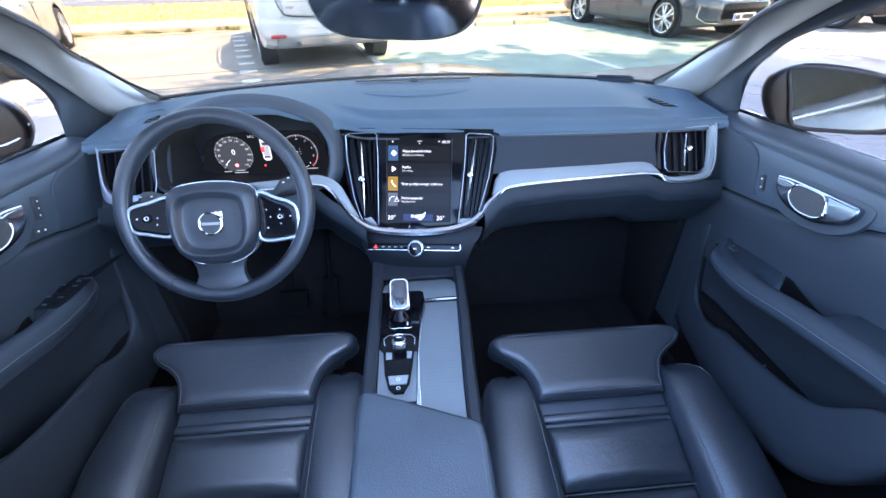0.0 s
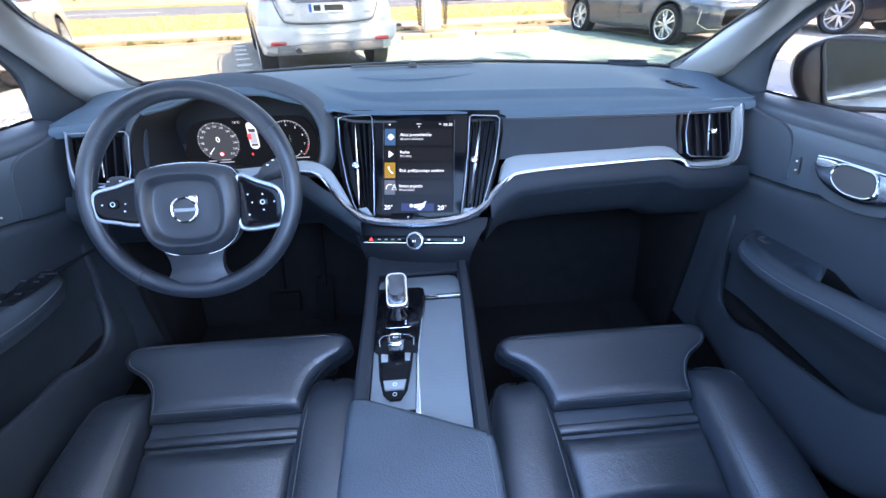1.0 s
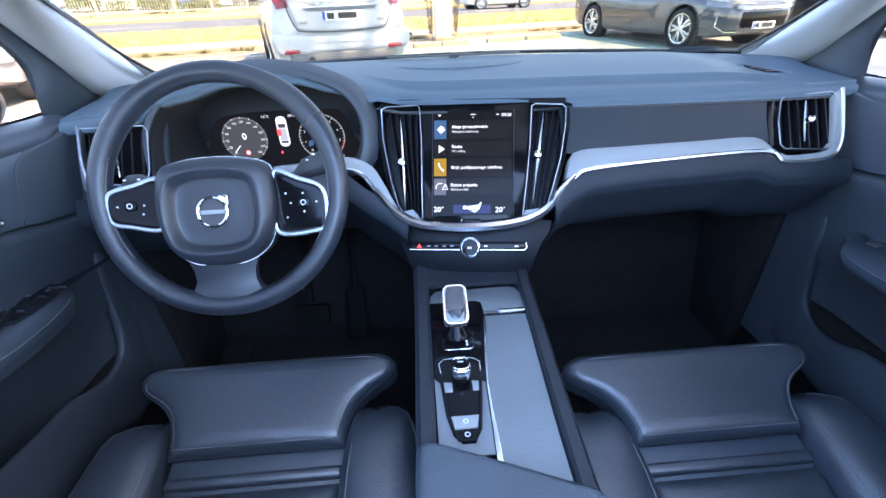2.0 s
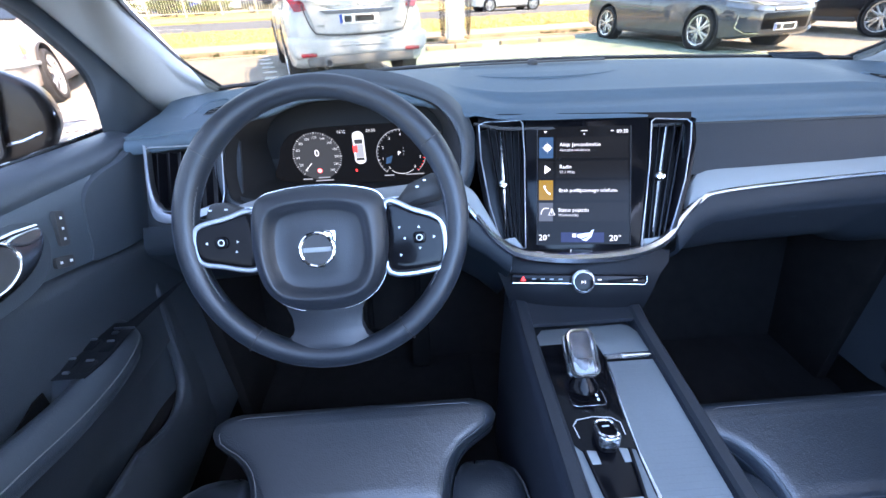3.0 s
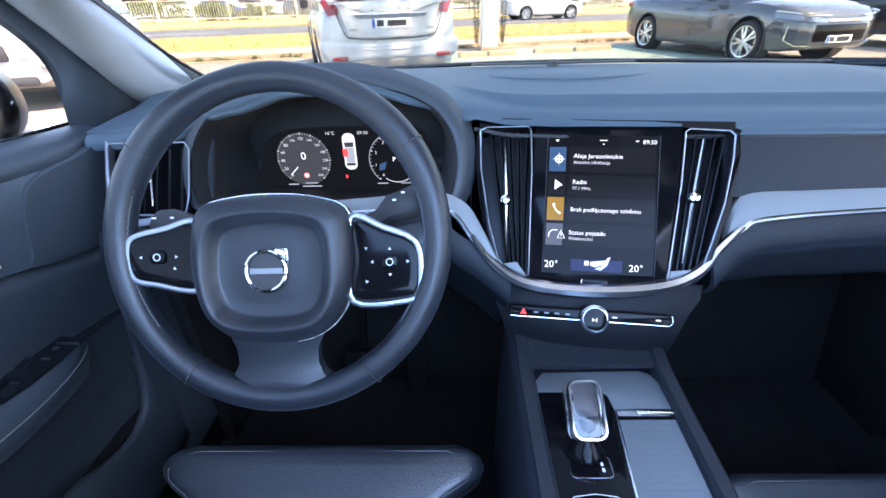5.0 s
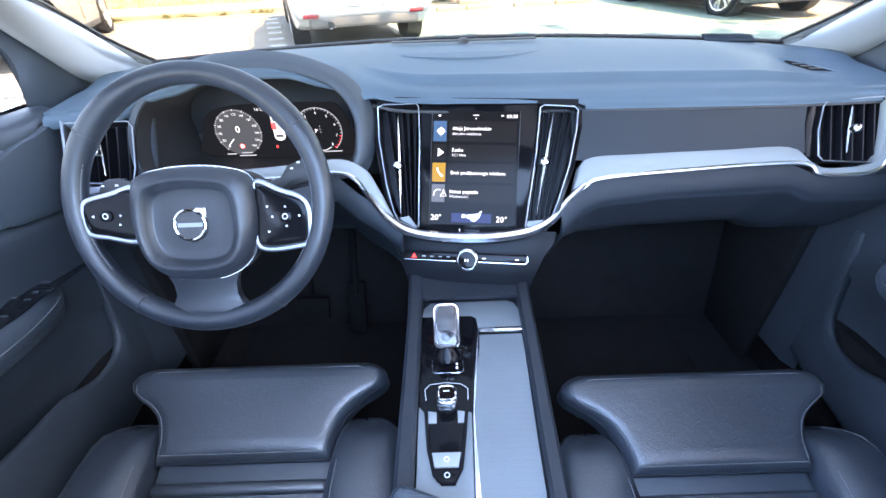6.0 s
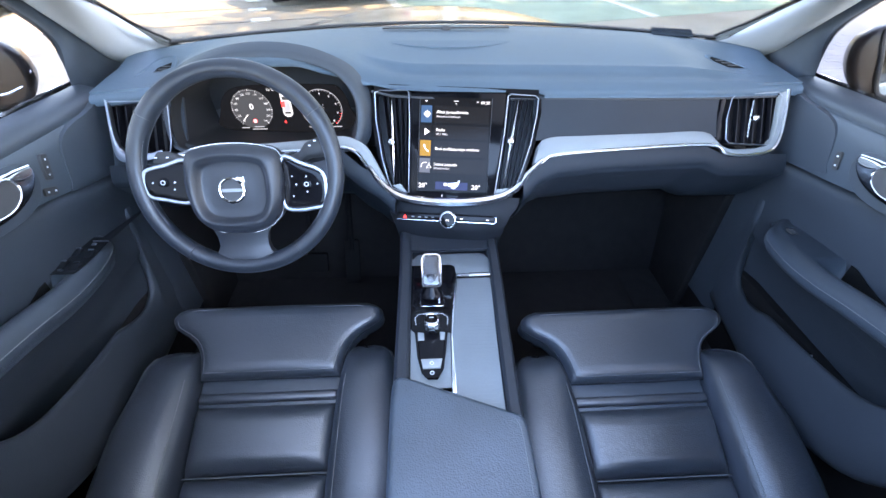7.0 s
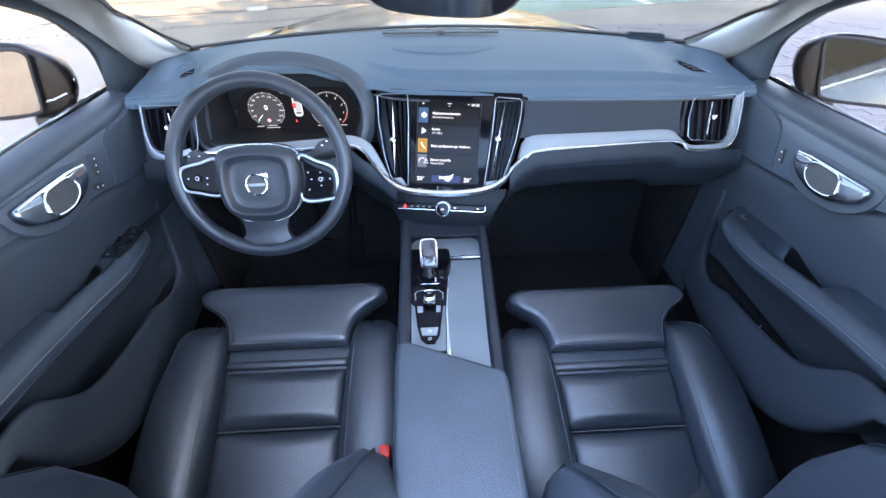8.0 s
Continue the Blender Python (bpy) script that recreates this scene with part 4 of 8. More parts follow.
# ---- instrument cluster ----
cluster = root("instrument_cluster", "dark digital instrument display with two round dials", "instrument cluster")
K = axes((-0.388, 1.105, 0.873), (1, 0, 0), (0, 0, 1))
scr = [(p.x, p.y) for p in spline([(-0.130, 0.035, 0), (-0.10, 0.048, 0), (-0.04, 0.052, 0), (0.08, 0.052, 0), (0.125, 0.045, 0), (0.145, 0.0, 0), (0.14, -0.055, 0), (-0.14, -0.055, 0), (-0.148, 0.0, 0)], 4, closed=True)]
part("screen", prism(scr, -0.01, 0.0, m=K), LIT_BLACK, cluster)
DIAL_GREY = glow("dial_grey", (0.046, 0.050, 0.055), 0.45)
DIAL_LINE = glow("dial_white", (0.75, 0.78, 0.80), 0.42)
DIAL_DIM = glow("dial_dim", (0.35, 0.37, 0.40), 0.4)


def disc(r, n=40):
    return [(r * math.cos(2 * math.pi * k / n), r * math.sin(2 * math.pi * k / n)) for k in range(n)]


def dial(cx, cy, r, words, a0, a1, face, label, red_from=None):
    m = K @ Matrix.Translation((cx, cy, 0))
    d = part("dial_face", prism(disc(r * 1.0), 0.0, 0.0008, m=m), face, cluster, label)
    n = (len(words) - 1) * 4
    for k in range(n + 1):
        a = radians(lerp(a0, a1, k / n))
        big = k % 4 == 0
        mt = HAZ if red_from is not None and k >= red_from * 4 else (DIAL_LINE if big else DIAL_DIM)
        tick = part("tick", box(0.0035 if big else 0.0022, 0.0009, 0.0008, m=m @ Matrix.Rotation(a, 4, 'Z') @ Matrix.Translation((r * 0.97, 0, 0.0014))), mt, d)
    for k, w in enumerate(words):
        if not w:
            continue
        a = radians(lerp(a0, a1, k / (len(words) - 1)))
        letters("numeral", w, 0.0075 if len(w) < 3 else 0.0062, m @ Matrix.Translation((r * 0.80 * math.cos(a), r * 0.80 * math.sin(a) - 0.0025, 0.0012)), DIAL_LINE, d, 'CENTER')
    return d


sp1 = dial(-0.077, 0.000, 0.0455, ["0", "20", "40", "60", "80", "100", "120", "140", "160", "180", "200", "230", "260"], 228, -48, DIAL_GREY, "grey speed dial")
letters("digit", "0", 0.019, K @ Matrix.Translation((-0.077, 0.000, 0.0014)), TEXT_LIT, sp1, 'CENTER')
part("needle", box(0.020, 0.0012, 0.0008, m=K @ pose(-0.077, 0, 0.0016, 0, 0, 225) @ Matrix.Translation((0.028, 0, 0))), TEXT_LIT, sp1)
part("limit_sign", prism(disc(0.0048, 20), 0.0, 0.0014, m=K @ Matrix.Translation((-0.077, -0.028, 0))), HAZ, sp1, "small round red sign")
part("limit_sign_face", prism(disc(0.0038, 20), 0.0, 0.0018, m=K @ Matrix.Translation((-0.077, -0.028, 0))), DIAL_LINE, sp1)
sp2 = dial(0.081, -0.003, 0.0455, ["0", "1", "2", "3", "4", "5", "6", "7", "8"], 228, -48, LIT_BLACK, "black engine speed dial", 7)
part("dial_ring", tube([(0.081 + 0.0465 * math.cos(a), -0.003 + 0.0465 * math.sin(a), 0.001) for a in (radians(x) for x in range(-50, 231, 10))], 0.0006, 5, m=K), DIAL_DIM, sp2)
letters("gear_letter", "P", 0.0115, K @ Matrix.Translation((0.077, -0.006, 0.0014)), TEXT_LIT, sp2, 'CENTER')
for k, w in enumerate("RND"):
    letters("gear_letter", w, 0.0045, K @ Matrix.Translation((0.0855, 0.006 - 0.006 * k, 0.0014)), DIAL_DIM, sp2, 'CENTER')
flat("boost_patch", [(0.052, -0.010), (0.064, -0.006), (0.060, -0.020), (0.050, -0.022)], TILE_BLUE, cluster, K, 0.0014)
letters("cluster_text", "16°C", 0.0080, K @ Matrix.Translation((-0.035, 0.041, 0.001)), DIAL_LINE, cluster)
letters("cluster_text", "09:30", 0.0080, K @ Matrix.Translation((0.019, 0.041, 0.001)), DIAL_LINE, cluster)
carp = part("car_picture", prism(rrect(0.021, 0.062, 0.009, 5, 0.003, 0.012), 0, 0.001, m=K), DIAL_LINE, cluster, "white car drawn from above with a red door")
flat("car_glass", [(-0.004, 0.020), (0.010, 0.020), (0.011, 0.028), (-0.005, 0.028)], DIAL_GREY, carp, K, 0.0014)
flat("car_glass", [(-0.005, -0.012), (0.011, -0.012), (0.010, -0.007), (-0.004, -0.007)], DIAL_GREY, carp, K, 0.0014)
flat("car_roof", rect(-0.0045, -0.006, 0.0105, 0.019), DIAL_DIM, carp, K, 0.0014)
flat("car_door", rect(-0.0085, 0.004, -0.0005, 0.017), HAZ, carp, K, 0.0017)
flat("belt_lamp", rect(-0.009, -0.034, -0.006, -0.029), HAZ, cluster, K, 0.0012)
for x0, x1, y in ((-0.112, -0.094, -0.045), (-0.082, -0.060, -0.043), (-0.088, -0.054, -0.049), (0.045, 0.064, -0.046), (0.086, 0.122, -0.046)):
    flat("readout_bar", rect(x0, y, x1, y + 0.0018), DIAL_DIM, cluster, K, 0.0012)
part("fuel_arc", tube([(0.081 + 0.036 * math.cos(a), -0.003 + 0.040 * math.sin(a), 0.001) for a in (radians(x) for x in range(235, 306, 10))], 0.0006, 5, m=K), DIAL_LINE, cluster)

# ---- steering wheel ----
ti, yw = radians(26.45), radians(1.0)
W = axes((-0.394, 0.787, 0.887), (math.cos(yw), math.sin(yw), 0), (-math.sin(yw) * math.sin(ti), math.cos(yw) * math.sin(ti), math.cos(ti)))
wheel = root("steering_wheel", "black leather steering wheel with satin chrome spokes", "steering wheel")
ring = [(0.1655 * math.cos(a), 0.1665 * math.sin(a), 0) for a in (2 * math.pi * k / 72 for k in range(72))]
rad = []
for k in range(72):
    a = 360 * k / 72
    g = max(math.exp(-((a - 38) / 20) ** 2), math.exp(-((a - 142) / 20) ** 2))
    rad.append(0.0150 + 0.0014 * g)
part("rim", tube(ring, rad, 14, closed=True, m=W), LEATHER2, wheel, "black leather rim", 180)
for a in (34, 146, 236, 304):
    q = radians(a)
    c = Vector((0.1665 * math.cos(q), 0.1665 * math.sin(q), 0))
    t = Vector((-math.sin(q), math.cos(q), 0))
    rr = Vector((math.cos(q), math.sin(q), 0))
    part("rim_seam", tube([c + (rr * math.cos(b) + Vector((0, 0, 1)) * math.sin(b)) * 0.0163 for b in (2 * math.pi * k / 20 for k in range(20))], 0.0008, 5, closed=True, m=W), HARD, wheel)
for a0, a1 in ((146, 215), (-35, 34)):
    pts = []
    for k in range(60):
        q = radians(lerp(a0, a1, k / 59))
        b = radians(150 + 4 * (k % 2))
        pts.append(((0.1665 + 0.0158 * math.cos(b)) * math.cos(q), (0.1665 + 0.0158 * math.cos(b)) * math.sin(q), 0.0158 * math.sin(b)))
    part("stitching", tube(pts, 0.0006, 4, m=W), THREAD, wheel)
# hub: rounded shield with a dished inner pad
hub = [(p.x, p.y) for p in spline([(-0.076, 0.032, 0), (-0.045, 0.043, 0), (0.0, 0.046, 0), (0.042, 0.042, 0), (0.072, 0.030, 0), (0.079, -0.005, 0), (0.077, -0.045, 0), (0.064, -0.080, 0), (0.035, -0.101, 0), (-0.003, -0.106, 0), (-0.042, -0.101, 0), (-0.070, -0.080, 0), (-0.082, -0.045, 0), (-0.084, -0.005, 0)], 5, closed=True)]
HUB_Z = 0.012
inner = [(p.x, p.y) for p in spline([(-0.054, 0.008, 0), (-0.036, 0.017, 0), (-0.004, 0.020, 0), (0.030, 0.017, 0), (0.047, 0.008, 0), (0.052, -0.02, 0), (0.050, -0.052, 0), (0.036, -0.075, 0), (-0.003, -0.081, 0), (-0.043, -0.075, 0), (-0.057, -0.052, 0), (-0.060, -0.02, 0)], 5, closed=True)]


def hub_ring(k, z):
    """A ring of the pad's outline, scaled about its middle."""
    return [(-0.004 + (x + 0.004) * k, -0.031 + (y + 0.031) * k, z) for x, y in inner]


def hub_edge(inset, z):
    n = len(hub)
    out = []
    for i in range(n):
        dx, dy = hub[(i + 1) % n][0] - hub[i - 1][0], hub[(i + 1) % n][1] - hub[i - 1][1]
        q = math.hypot(dx, dy)
        out.append((hub[i][0] + dy / q * inset, hub[i][1] - dx / q * inset, z))
    return out


def resample(loop, n=72):
    """Even angles round the hub's middle, so that unlike outlines can be lofted."""
    c0 = (-0.004, -0.031)
    ang = sorted((math.atan2(y - c0[1], x - c0[0]) % (2 * math.pi), math.hypot(x - c0[0], y - c0[1])) for x, y, z in loop)
    ang = [(ang[-1][0] - 2 * math.pi, ang[-1][1])] + ang + [(ang[0][0] + 2 * math.pi, ang[0][1])]
    out = []
    for k in range(n):
        a = 2 * math.pi * k / n
        i = next(j for j in range(len(ang) - 1) if ang[j][0] <= a <= ang[j + 1][0])
        t = (a - ang[i][0]) / max(1e-9, ang[i + 1][0] - ang[i][0])
        r = lerp(ang[i][1], ang[i + 1][1], t)
        out.append((c0[0] + r * math.cos(a), c0[1] + r * math.sin(a), loop[0][2]))
    return out


hub_in = 1 if sum(hub[i][0] * hub[(i + 1) % len(hub)][1] - hub[(i + 1) % len(hub)][0] * hub[i][1] for i in range(len(hub))) < 0 else -1
hub_rows = [resample(r) for r in (hub_edge(0, -0.02), hub_edge(0, HUB_Z - 0.004), hub_edge(hub_in * 0.001, HUB_Z + 0.003), hub_edge(hub_in * 0.004, HUB_Z + 0.009), hub_edge(hub_in * 0.009, HUB_Z + 0.0135), hub_ring(1.20, HUB_Z + 0.0172), hub_ring(1.15, HUB_Z + 0.0178), hub_ring(1.11, HUB_Z + 0.0168), hub_ring(1.03, HUB_Z + 0.0105), hub_ring(0.95, HUB_Z + 0.0045), hub_ring(0.91, HUB_Z + 0.0032), hub_ring(0.60, HUB_Z + 0.0045), hub_ring(0.30, HUB_Z + 0.0052), hub_ring(0.02, HUB_Z + 0.0054))]
part("hub_cover", loft(hub_rows, closed=True, cap=True, m=W), HUB, wheel, "black airbag cover with a dished centre pad", 70)
part("hub_bright_edge", tube([(-0.003 + (x + 0.003) * 1.012, y * 1.012, HUB_Z - 0.006) for x, y in hub], 0.0009, 6, closed=True, m=W), CHROME, wheel, "thin chrome edge under the hub")
emb = W @ Matrix.Translation((-0.006, -0.031, HUB_Z + 0.0060))
ringpts = [(0.0200 * math.cos(a), 0.0200 * math.sin(a), 0.0018) for a in (2 * math.pi * k / 40 for k in range(40))]
emblem = part("emblem", tube(ringpts, 0.0023, 8, closed=True, m=emb), BRIGHT, wheel, "chrome ring emblem with corner arrow and bar")
part("emblem_arrow", prism([(0.009, 0.0185), (0.010, 0.0225), (0.0230, 0.0225), (0.0230, 0.008), (0.0200, 0.007), (0.016, 0.015)], 0, 0.004, 0.0008, m=emb), BRIGHT, emblem)
part("emblem_bar", prism(rect(-0.0165, -0.0028, 0.0165, 0.0028), 0, 0.0025, 0.0006, m=emb), INLAY, emblem, "plain silver bar across the emblem")
part("emblem_back", lathe([(0.020, -0.002), (0.020, 0.001), (0.001, 0.0012)], 32, m=emb), HARD, emblem)


def pod(outline, marks):
    pts = [(p.x, p.y) for p in spline([(*p, 0) for p in outline], 5, closed=True)]
    part("spoke", puff(pts, -0.016, 0.006, 0.006, m=W), HARD, wheel)
    part("spoke_bezel", tube([(x, y, 0.0065) for x, y in pts], 0.0036, 8, closed=True, m=W, flat=0.8), SATIN, wheel, "satin chrome spoke frame")
    c = Vector((sum(p[0] for p in pts) / len(pts), sum(p[1] for p in pts) / len(pts)))
    pad = part("button_pad", puff([(c.x + (x - c.x) * 0.93, c.y + (y - c.y) * 0.88) for x, y in pts], 0.0, 0.0095, 0.002, m=W), GLOSS, wheel, "gloss black button pad")
    for k, p in enumerate(marks):
        part("button_mark", prism([(c.x + p[0] + 0.0020 * math.cos(a + p[2]), c.y + p[1] + 0.0020 * math.sin(a + p[2])) for a in (0, 2.094, 4.188)], 0.0085, 0.0101, m=W), WHITE_PRINT, pad)
    key = part("centre_key", prism(rrect(0.016, 0.014, 0.005, 4, c.x, c.y), 0.008, 0.0125, 0.0015, m=W), GLOSS, pad)
    part("key_ring", tube([(c.x + 0.0034 * math.cos(a), c.y + 0.0034 * math.sin(a), 0.0127) for a in (2 * math.pi * k / 16 for k in range(16))], 0.0006, 5, closed=True, m=W), WHITE_PRINT, pad)


ARR = [(-0.018, 0, math.pi), (0.018, 0, 0), (0, 0.013, math.pi / 2), (0, -0.013, -math.pi / 2)]
pod([(-0.082, 0.020), (-0.115, 0.013), (-0.145, 0.006), (-0.153, -0.004), (-0.153, -0.025), (-0.146, -0.039), (-0.125, -0.044), (-0.082, -0.050), (-0.080, -0.015)], ARR[:2] + [(0.016, -0.012, math.pi / 2)])
pod([(0.078, 0.022), (0.110, 0.010), (0.136, 0.000), (0.146, -0.012), (0.148, -0.035), (0.145, -0.058), (0.132, -0.066), (0.078, -0.066), (0.076, -0.02)], ARR + [(-0.024, 0.014, 0.5), (-0.024, -0.020, 0.2)])
# arms joining spokes and rim, and the wide lower spoke
for sx in (-1, 1):
    rows = [[(sx * x, y + dy, z) for dy, z in ((0.024, -0.004), (0.012, 0.003), (-0.012, 0.003), (-0.03, -0.004), (-0.03, -0.016), (0.024, -0.016))] for x, y in ((0.125, -0.014), (0.145, -0.010), (0.158, -0.008))]
    part("spoke_arm", loft(rows, closed=True, cap=True, m=W), LEATHER2, wheel)
rows = []
for y, w, z in ((-0.092, 0.050, 0.004), (-0.110, 0.043, 0.002), (-0.126, 0.042, 0.0), (-0.138, 0.047, 0.001), (-0.146, 0.056, 0.003), (-0.152, 0.068, 0.004), (-0.160, 0.066, 0.002)):
    rows.append([(-0.005 + x * w, y - 0.004 * abs(x), z + 0.006 * (1 - x * x)) for x in (-1, -0.8, -0.4, 0, 0.4, 0.8, 1)] + [(-0.005 + w, y, z - 0.012), (-0.005 - w, y, z - 0.012)])
part("lower_spoke", loft(rows, closed=True, cap=True, m=W), HUB, wheel, "dark lower spoke")
part("hub_back", lathe([(0.052, -0.07), (0.066, -0.045), (0.070, -0.016), (0.03, -0.012)], 24, m=W @ Matrix.Translation((-0.003, -0.03, 0))), HARD, wheel)
col = root("steering_column", "black steering column shroud with control stalks", "steering column")
part("shroud", lathe([(0.058, -0.26), (0.062, -0.12), (0.055, -0.075), (0.02, -0.07)], 24, m=W @ Matrix.Translation((-0.003, -0.015, 0))), HARD, col)
rows = [[W @ Vector((x, 0.012 + 0.014 * (1 - (x / 0.10) ** 2) - 0.01 * t, -0.03 - 0.16 * t)) for x in (lerp(-0.10, 0.10, i / 10) for i in range(11))] for t in (0, 0.3, 0.6, 1.0)]
part("shroud_top", slab(rows, 0.006), SOFT_DARK, col)
for sx in (-1, 1):
    low_ = 0.022 if sx < 0 else 0.0
    st = part("stalk", tube([W @ Vector(p) for p in ((sx * 0.05, 0.008 - low_, -0.062), (sx * 0.095, 0.020 - low_, -0.058), (sx * 0.112, 0.032 - low_, -0.052), (sx * 0.142, 0.040 - low_, -0.046), (sx * 0.155, 0.042 - low_, -0.044))], [0.010, 0.013, 0.020, 0.024, 0.020], 12, flat=0.75), HARD, col, "dark control stalk")
    for k in range(4):
        part("stalk_mark", box(0.004, 0.0022, 0.001, m=W @ Matrix.Translation((sx * (0.118 + 0.010 * k), 0.040 + 0.008 * (k % 2) - low_, -0.0275))), WHITE_PRINT, st)

# ---- centre console ----
console = root("centre_console", "black centre console with silver slatted cover", "console")


def side_x(y, right):
    return curve_at([(0.40, 0.062), (0.85, 0.081)], y) if right else curve_at([(0.40, -0.134), (0.85, -0.130)], y)


rows = []
for y in (0.10, 0.30, 0.46, 0.60, 0.72, 0.82, 0.88, 0.93):
    zt = 0.660 + 0.10 * max(0, y - 0.80) ** 1.0 * 2.2
    l, r = side_x(y, False), side_x(y, True)
    rows.append([(l - 0.010, y, 0.24), (l - 0.008, y, 0.50), (l - 0.003, y, zt - 0.03), (l, y, zt - 0.006), (l + 0.005, y, zt), (l + 0.019, y, zt), (l + 0.024, y, zt - 0.004), (l + 0.025, y, zt - 0.030),
                 (r - 0.023, y, zt - 0.030), (r - 0.022, y, zt - 0.004), (r - 0.018, y, zt), (r - 0.005, y, zt), (r, y, zt - 0.006), (r + 0.003, y, zt - 0.03), (r + 0.008, y, 0.50), (r + 0.010, y, 0.24)])
part("console_body", loft(rows), CONSOLE, console, "dark console sides with raised rails")
rows = [[(x, y, 0.655 + 0.20 * max(0, y - 0.835) + 0.9 * max(0, y - 0.88) ** 1) for x in (lerp(side_x(0.85, False) + 0.022, side_x(0.85, True) - 0.020, i / 6) for i in range(7))] for y in (0.832, 0.85, 0.87, 0.885, 0.90, 0.93)]
part("front_ramp", slab(rows, 0.008), CONSOLE, console)
# slatted cover: many narrow cross slats, joined in one rolling sheet
TZ = 0.650
def cover_left(y):
    return curve_at([(0.50, -0.0365), (0.61, -0.034), (0.764, -0.014), (0.79, -0.016)], y)
n = 44
for k in range(n):
    y0, y1 = lerp(0.40, 0.752, k / n), lerp(0.40, 0.752, (k + 1) / n)
    x0, x1 = cover_left((y0 + y1) / 2) + 0.001, side_x(y0, True) - 0.024
    part("cover_slat", prism([(x0, y0 + 0.00005), (x1, y0 + 0.00005), (x1, y1 - 0.00005), (x0, y1 - 0.00005)], TZ - 0.004, TZ, 0.0, 1), TAMBOUR, console)
front = [(-0.106, 0.795), (-0.104, 0.815), (-0.092, 0.830), (0.04, 0.832), (0.052, 0.826), (0.059, 0.810), (0.059, 0.768), (-0.014, 0.768), (-0.016, 0.790), (-0.022, 0.795)]
part("front_tray", prism(front, TZ - 0.008, TZ + 0.0005, 0.001, m=None), TAMBOUR, console, "silver-grey fixed plate ahead of the cover")
part("cover_pull", prism(rrect(0.048, 0.009, 0.003, 4, 0.034, 0.761), TZ - 0.001, TZ + 0.004, 0.002), BRIGHT, console, "bright pull bar of the cover")
part("cover_rail", prism([(-0.012, 0.7645), (0.058, 0.7645), (0.058, 0.757), (-0.012, 0.757)], TZ - 0.004, TZ + 0.0008), CHROME, console)
gl = [(-0.108, 0.795), (-0.024, 0.795), (-0.016, 0.788), (-0.0145, 0.764), (-0.028, 0.66), (-0.0345, 0.612), (-0.0385, 0.500), (-0.108, 0.500)]
part("gloss_panel", prism(gl, TZ - 0.008, TZ + 0.001, 0.0008), GLOSS, console, "gloss black selector panel")
part("bright_divider", prism([(-0.0400, 0.49), (-0.0335, 0.49), (-0.0325, 0.61), (-0.0255, 0.665), (-0.0135, 0.764), (-0.0155, 0.764), (-0.029, 0.66), (-0.0350, 0.60)], TZ - 0.002, TZ + 0.0022, 0.0006), CHROME, console, "bright dividing strip")
part("silver_plate", prism([(-0.107, 0.500), (-0.107, 0.622), (-0.099, 0.612), (-0.094, 0.560), (-0.086, 0.528), (-0.078, 0.516), (-0.062, 0.516), (-0.053, 0.535), (-0.046, 0.58), (-0.0405, 0.612), (-0.036, 0.61), (-0.041, 0.500)], TZ - 0.004, TZ + 0.0018, 0.0005), TAMBOUR, console)
part("switch_surround", tube([(x, y, TZ + 0.0025) for x, y in ((-0.097, 0.612), (-0.093, 0.56), (-0.086, 0.528), (-0.078, 0.519), (-0.063, 0.519), (-0.054, 0.535), (-0.047, 0.58), (-0.043, 0.612))], 0.0024, 6), GLOSS, console)
for x0, x1 in ((-0.094, -0.083), (-0.055, -0.044)):
    part("silver_tab", prism([(x0, 0.596), (x1, 0.596), (x1, 0.612), (x0, 0.614)], TZ - 0.002, TZ + 0.0022, 0.0005), INLAY, console)
for y0, y1, mt in ((0.537, 0.555, INLAY), (0.520, 0.534, GLOSS)):
    k = part("parking_switch", prism([(-0.089 + (0.553 - y0) * 0.18, y0), (-0.054 - (0.553 - y0) * 0.20, y0), (-0.053, y1), (-0.089, y1)], TZ, TZ + 0.0045, 0.0012), mt, console, "slim rocker switch")
    part("switch_mark", tube([(-0.071 + 0.003 * math.cos(a), (y0 + y1) / 2 + 0.003 * math.sin(a), TZ + 0.0047) for a in (2 * math.pi * j / 12 for j in range(12))], 0.0005, 4, closed=True), WHITE_PRINT, k)
# shift pattern window
part("shift_window", tube([(x, y, TZ + 0.0015) for x, y in rrect(0.046, 0.026, 0.006, 4, -0.066, 0.690)], 0.0006, 5, closed=True), CHROME, console)
for k in range(3):
    part("shift_mark", box(0.0028, 0.004, 0.0006, m=pose(-0.0525, 0.700 - 0.007 * k, TZ + 0.0015)), WHITE_PRINT, console)
part("scroll_frame", tube([(x, y, TZ + 0.0018) for x, y in ((-0.097, 0.630), (-0.099, 0.648), (-0.092, 0.656), (-0.070, 0.659), (-0.048, 0.656), (-0.039, 0.648), (-0.040, 0.630))], 0.0011, 6), CHROME, console)
start = root("start_switch", "crystal start knob with chrome rim on the console", "start switch")
SM = pose(-0.069, 0.620, TZ + 0.001, -12)
part("stem", prism(rrect(0.022, 0.026, 0.008, 5), 0, 0.012, 0.002, m=SM), GLOSS, start)
part("cap", prism(rrect(0.027, 0.033, 0.009, 6), 0.010, 0.024, 0.004, 3, m=SM), CHROME, start, "chrome knob body")
part("cap_face", prism(rrect(0.019, 0.025, 0.007, 6), 0.020, 0.0245, 0.0005, 1, m=SM), GLOSS, start)
part("cap_rim", tube([(x, y, 0.0235) for x, y in rrect(0.022, 0.028, 0.008, 6)], 0.0022, 8, closed=True, m=SM), BRIGHT, start, "chrome rim of the knob")
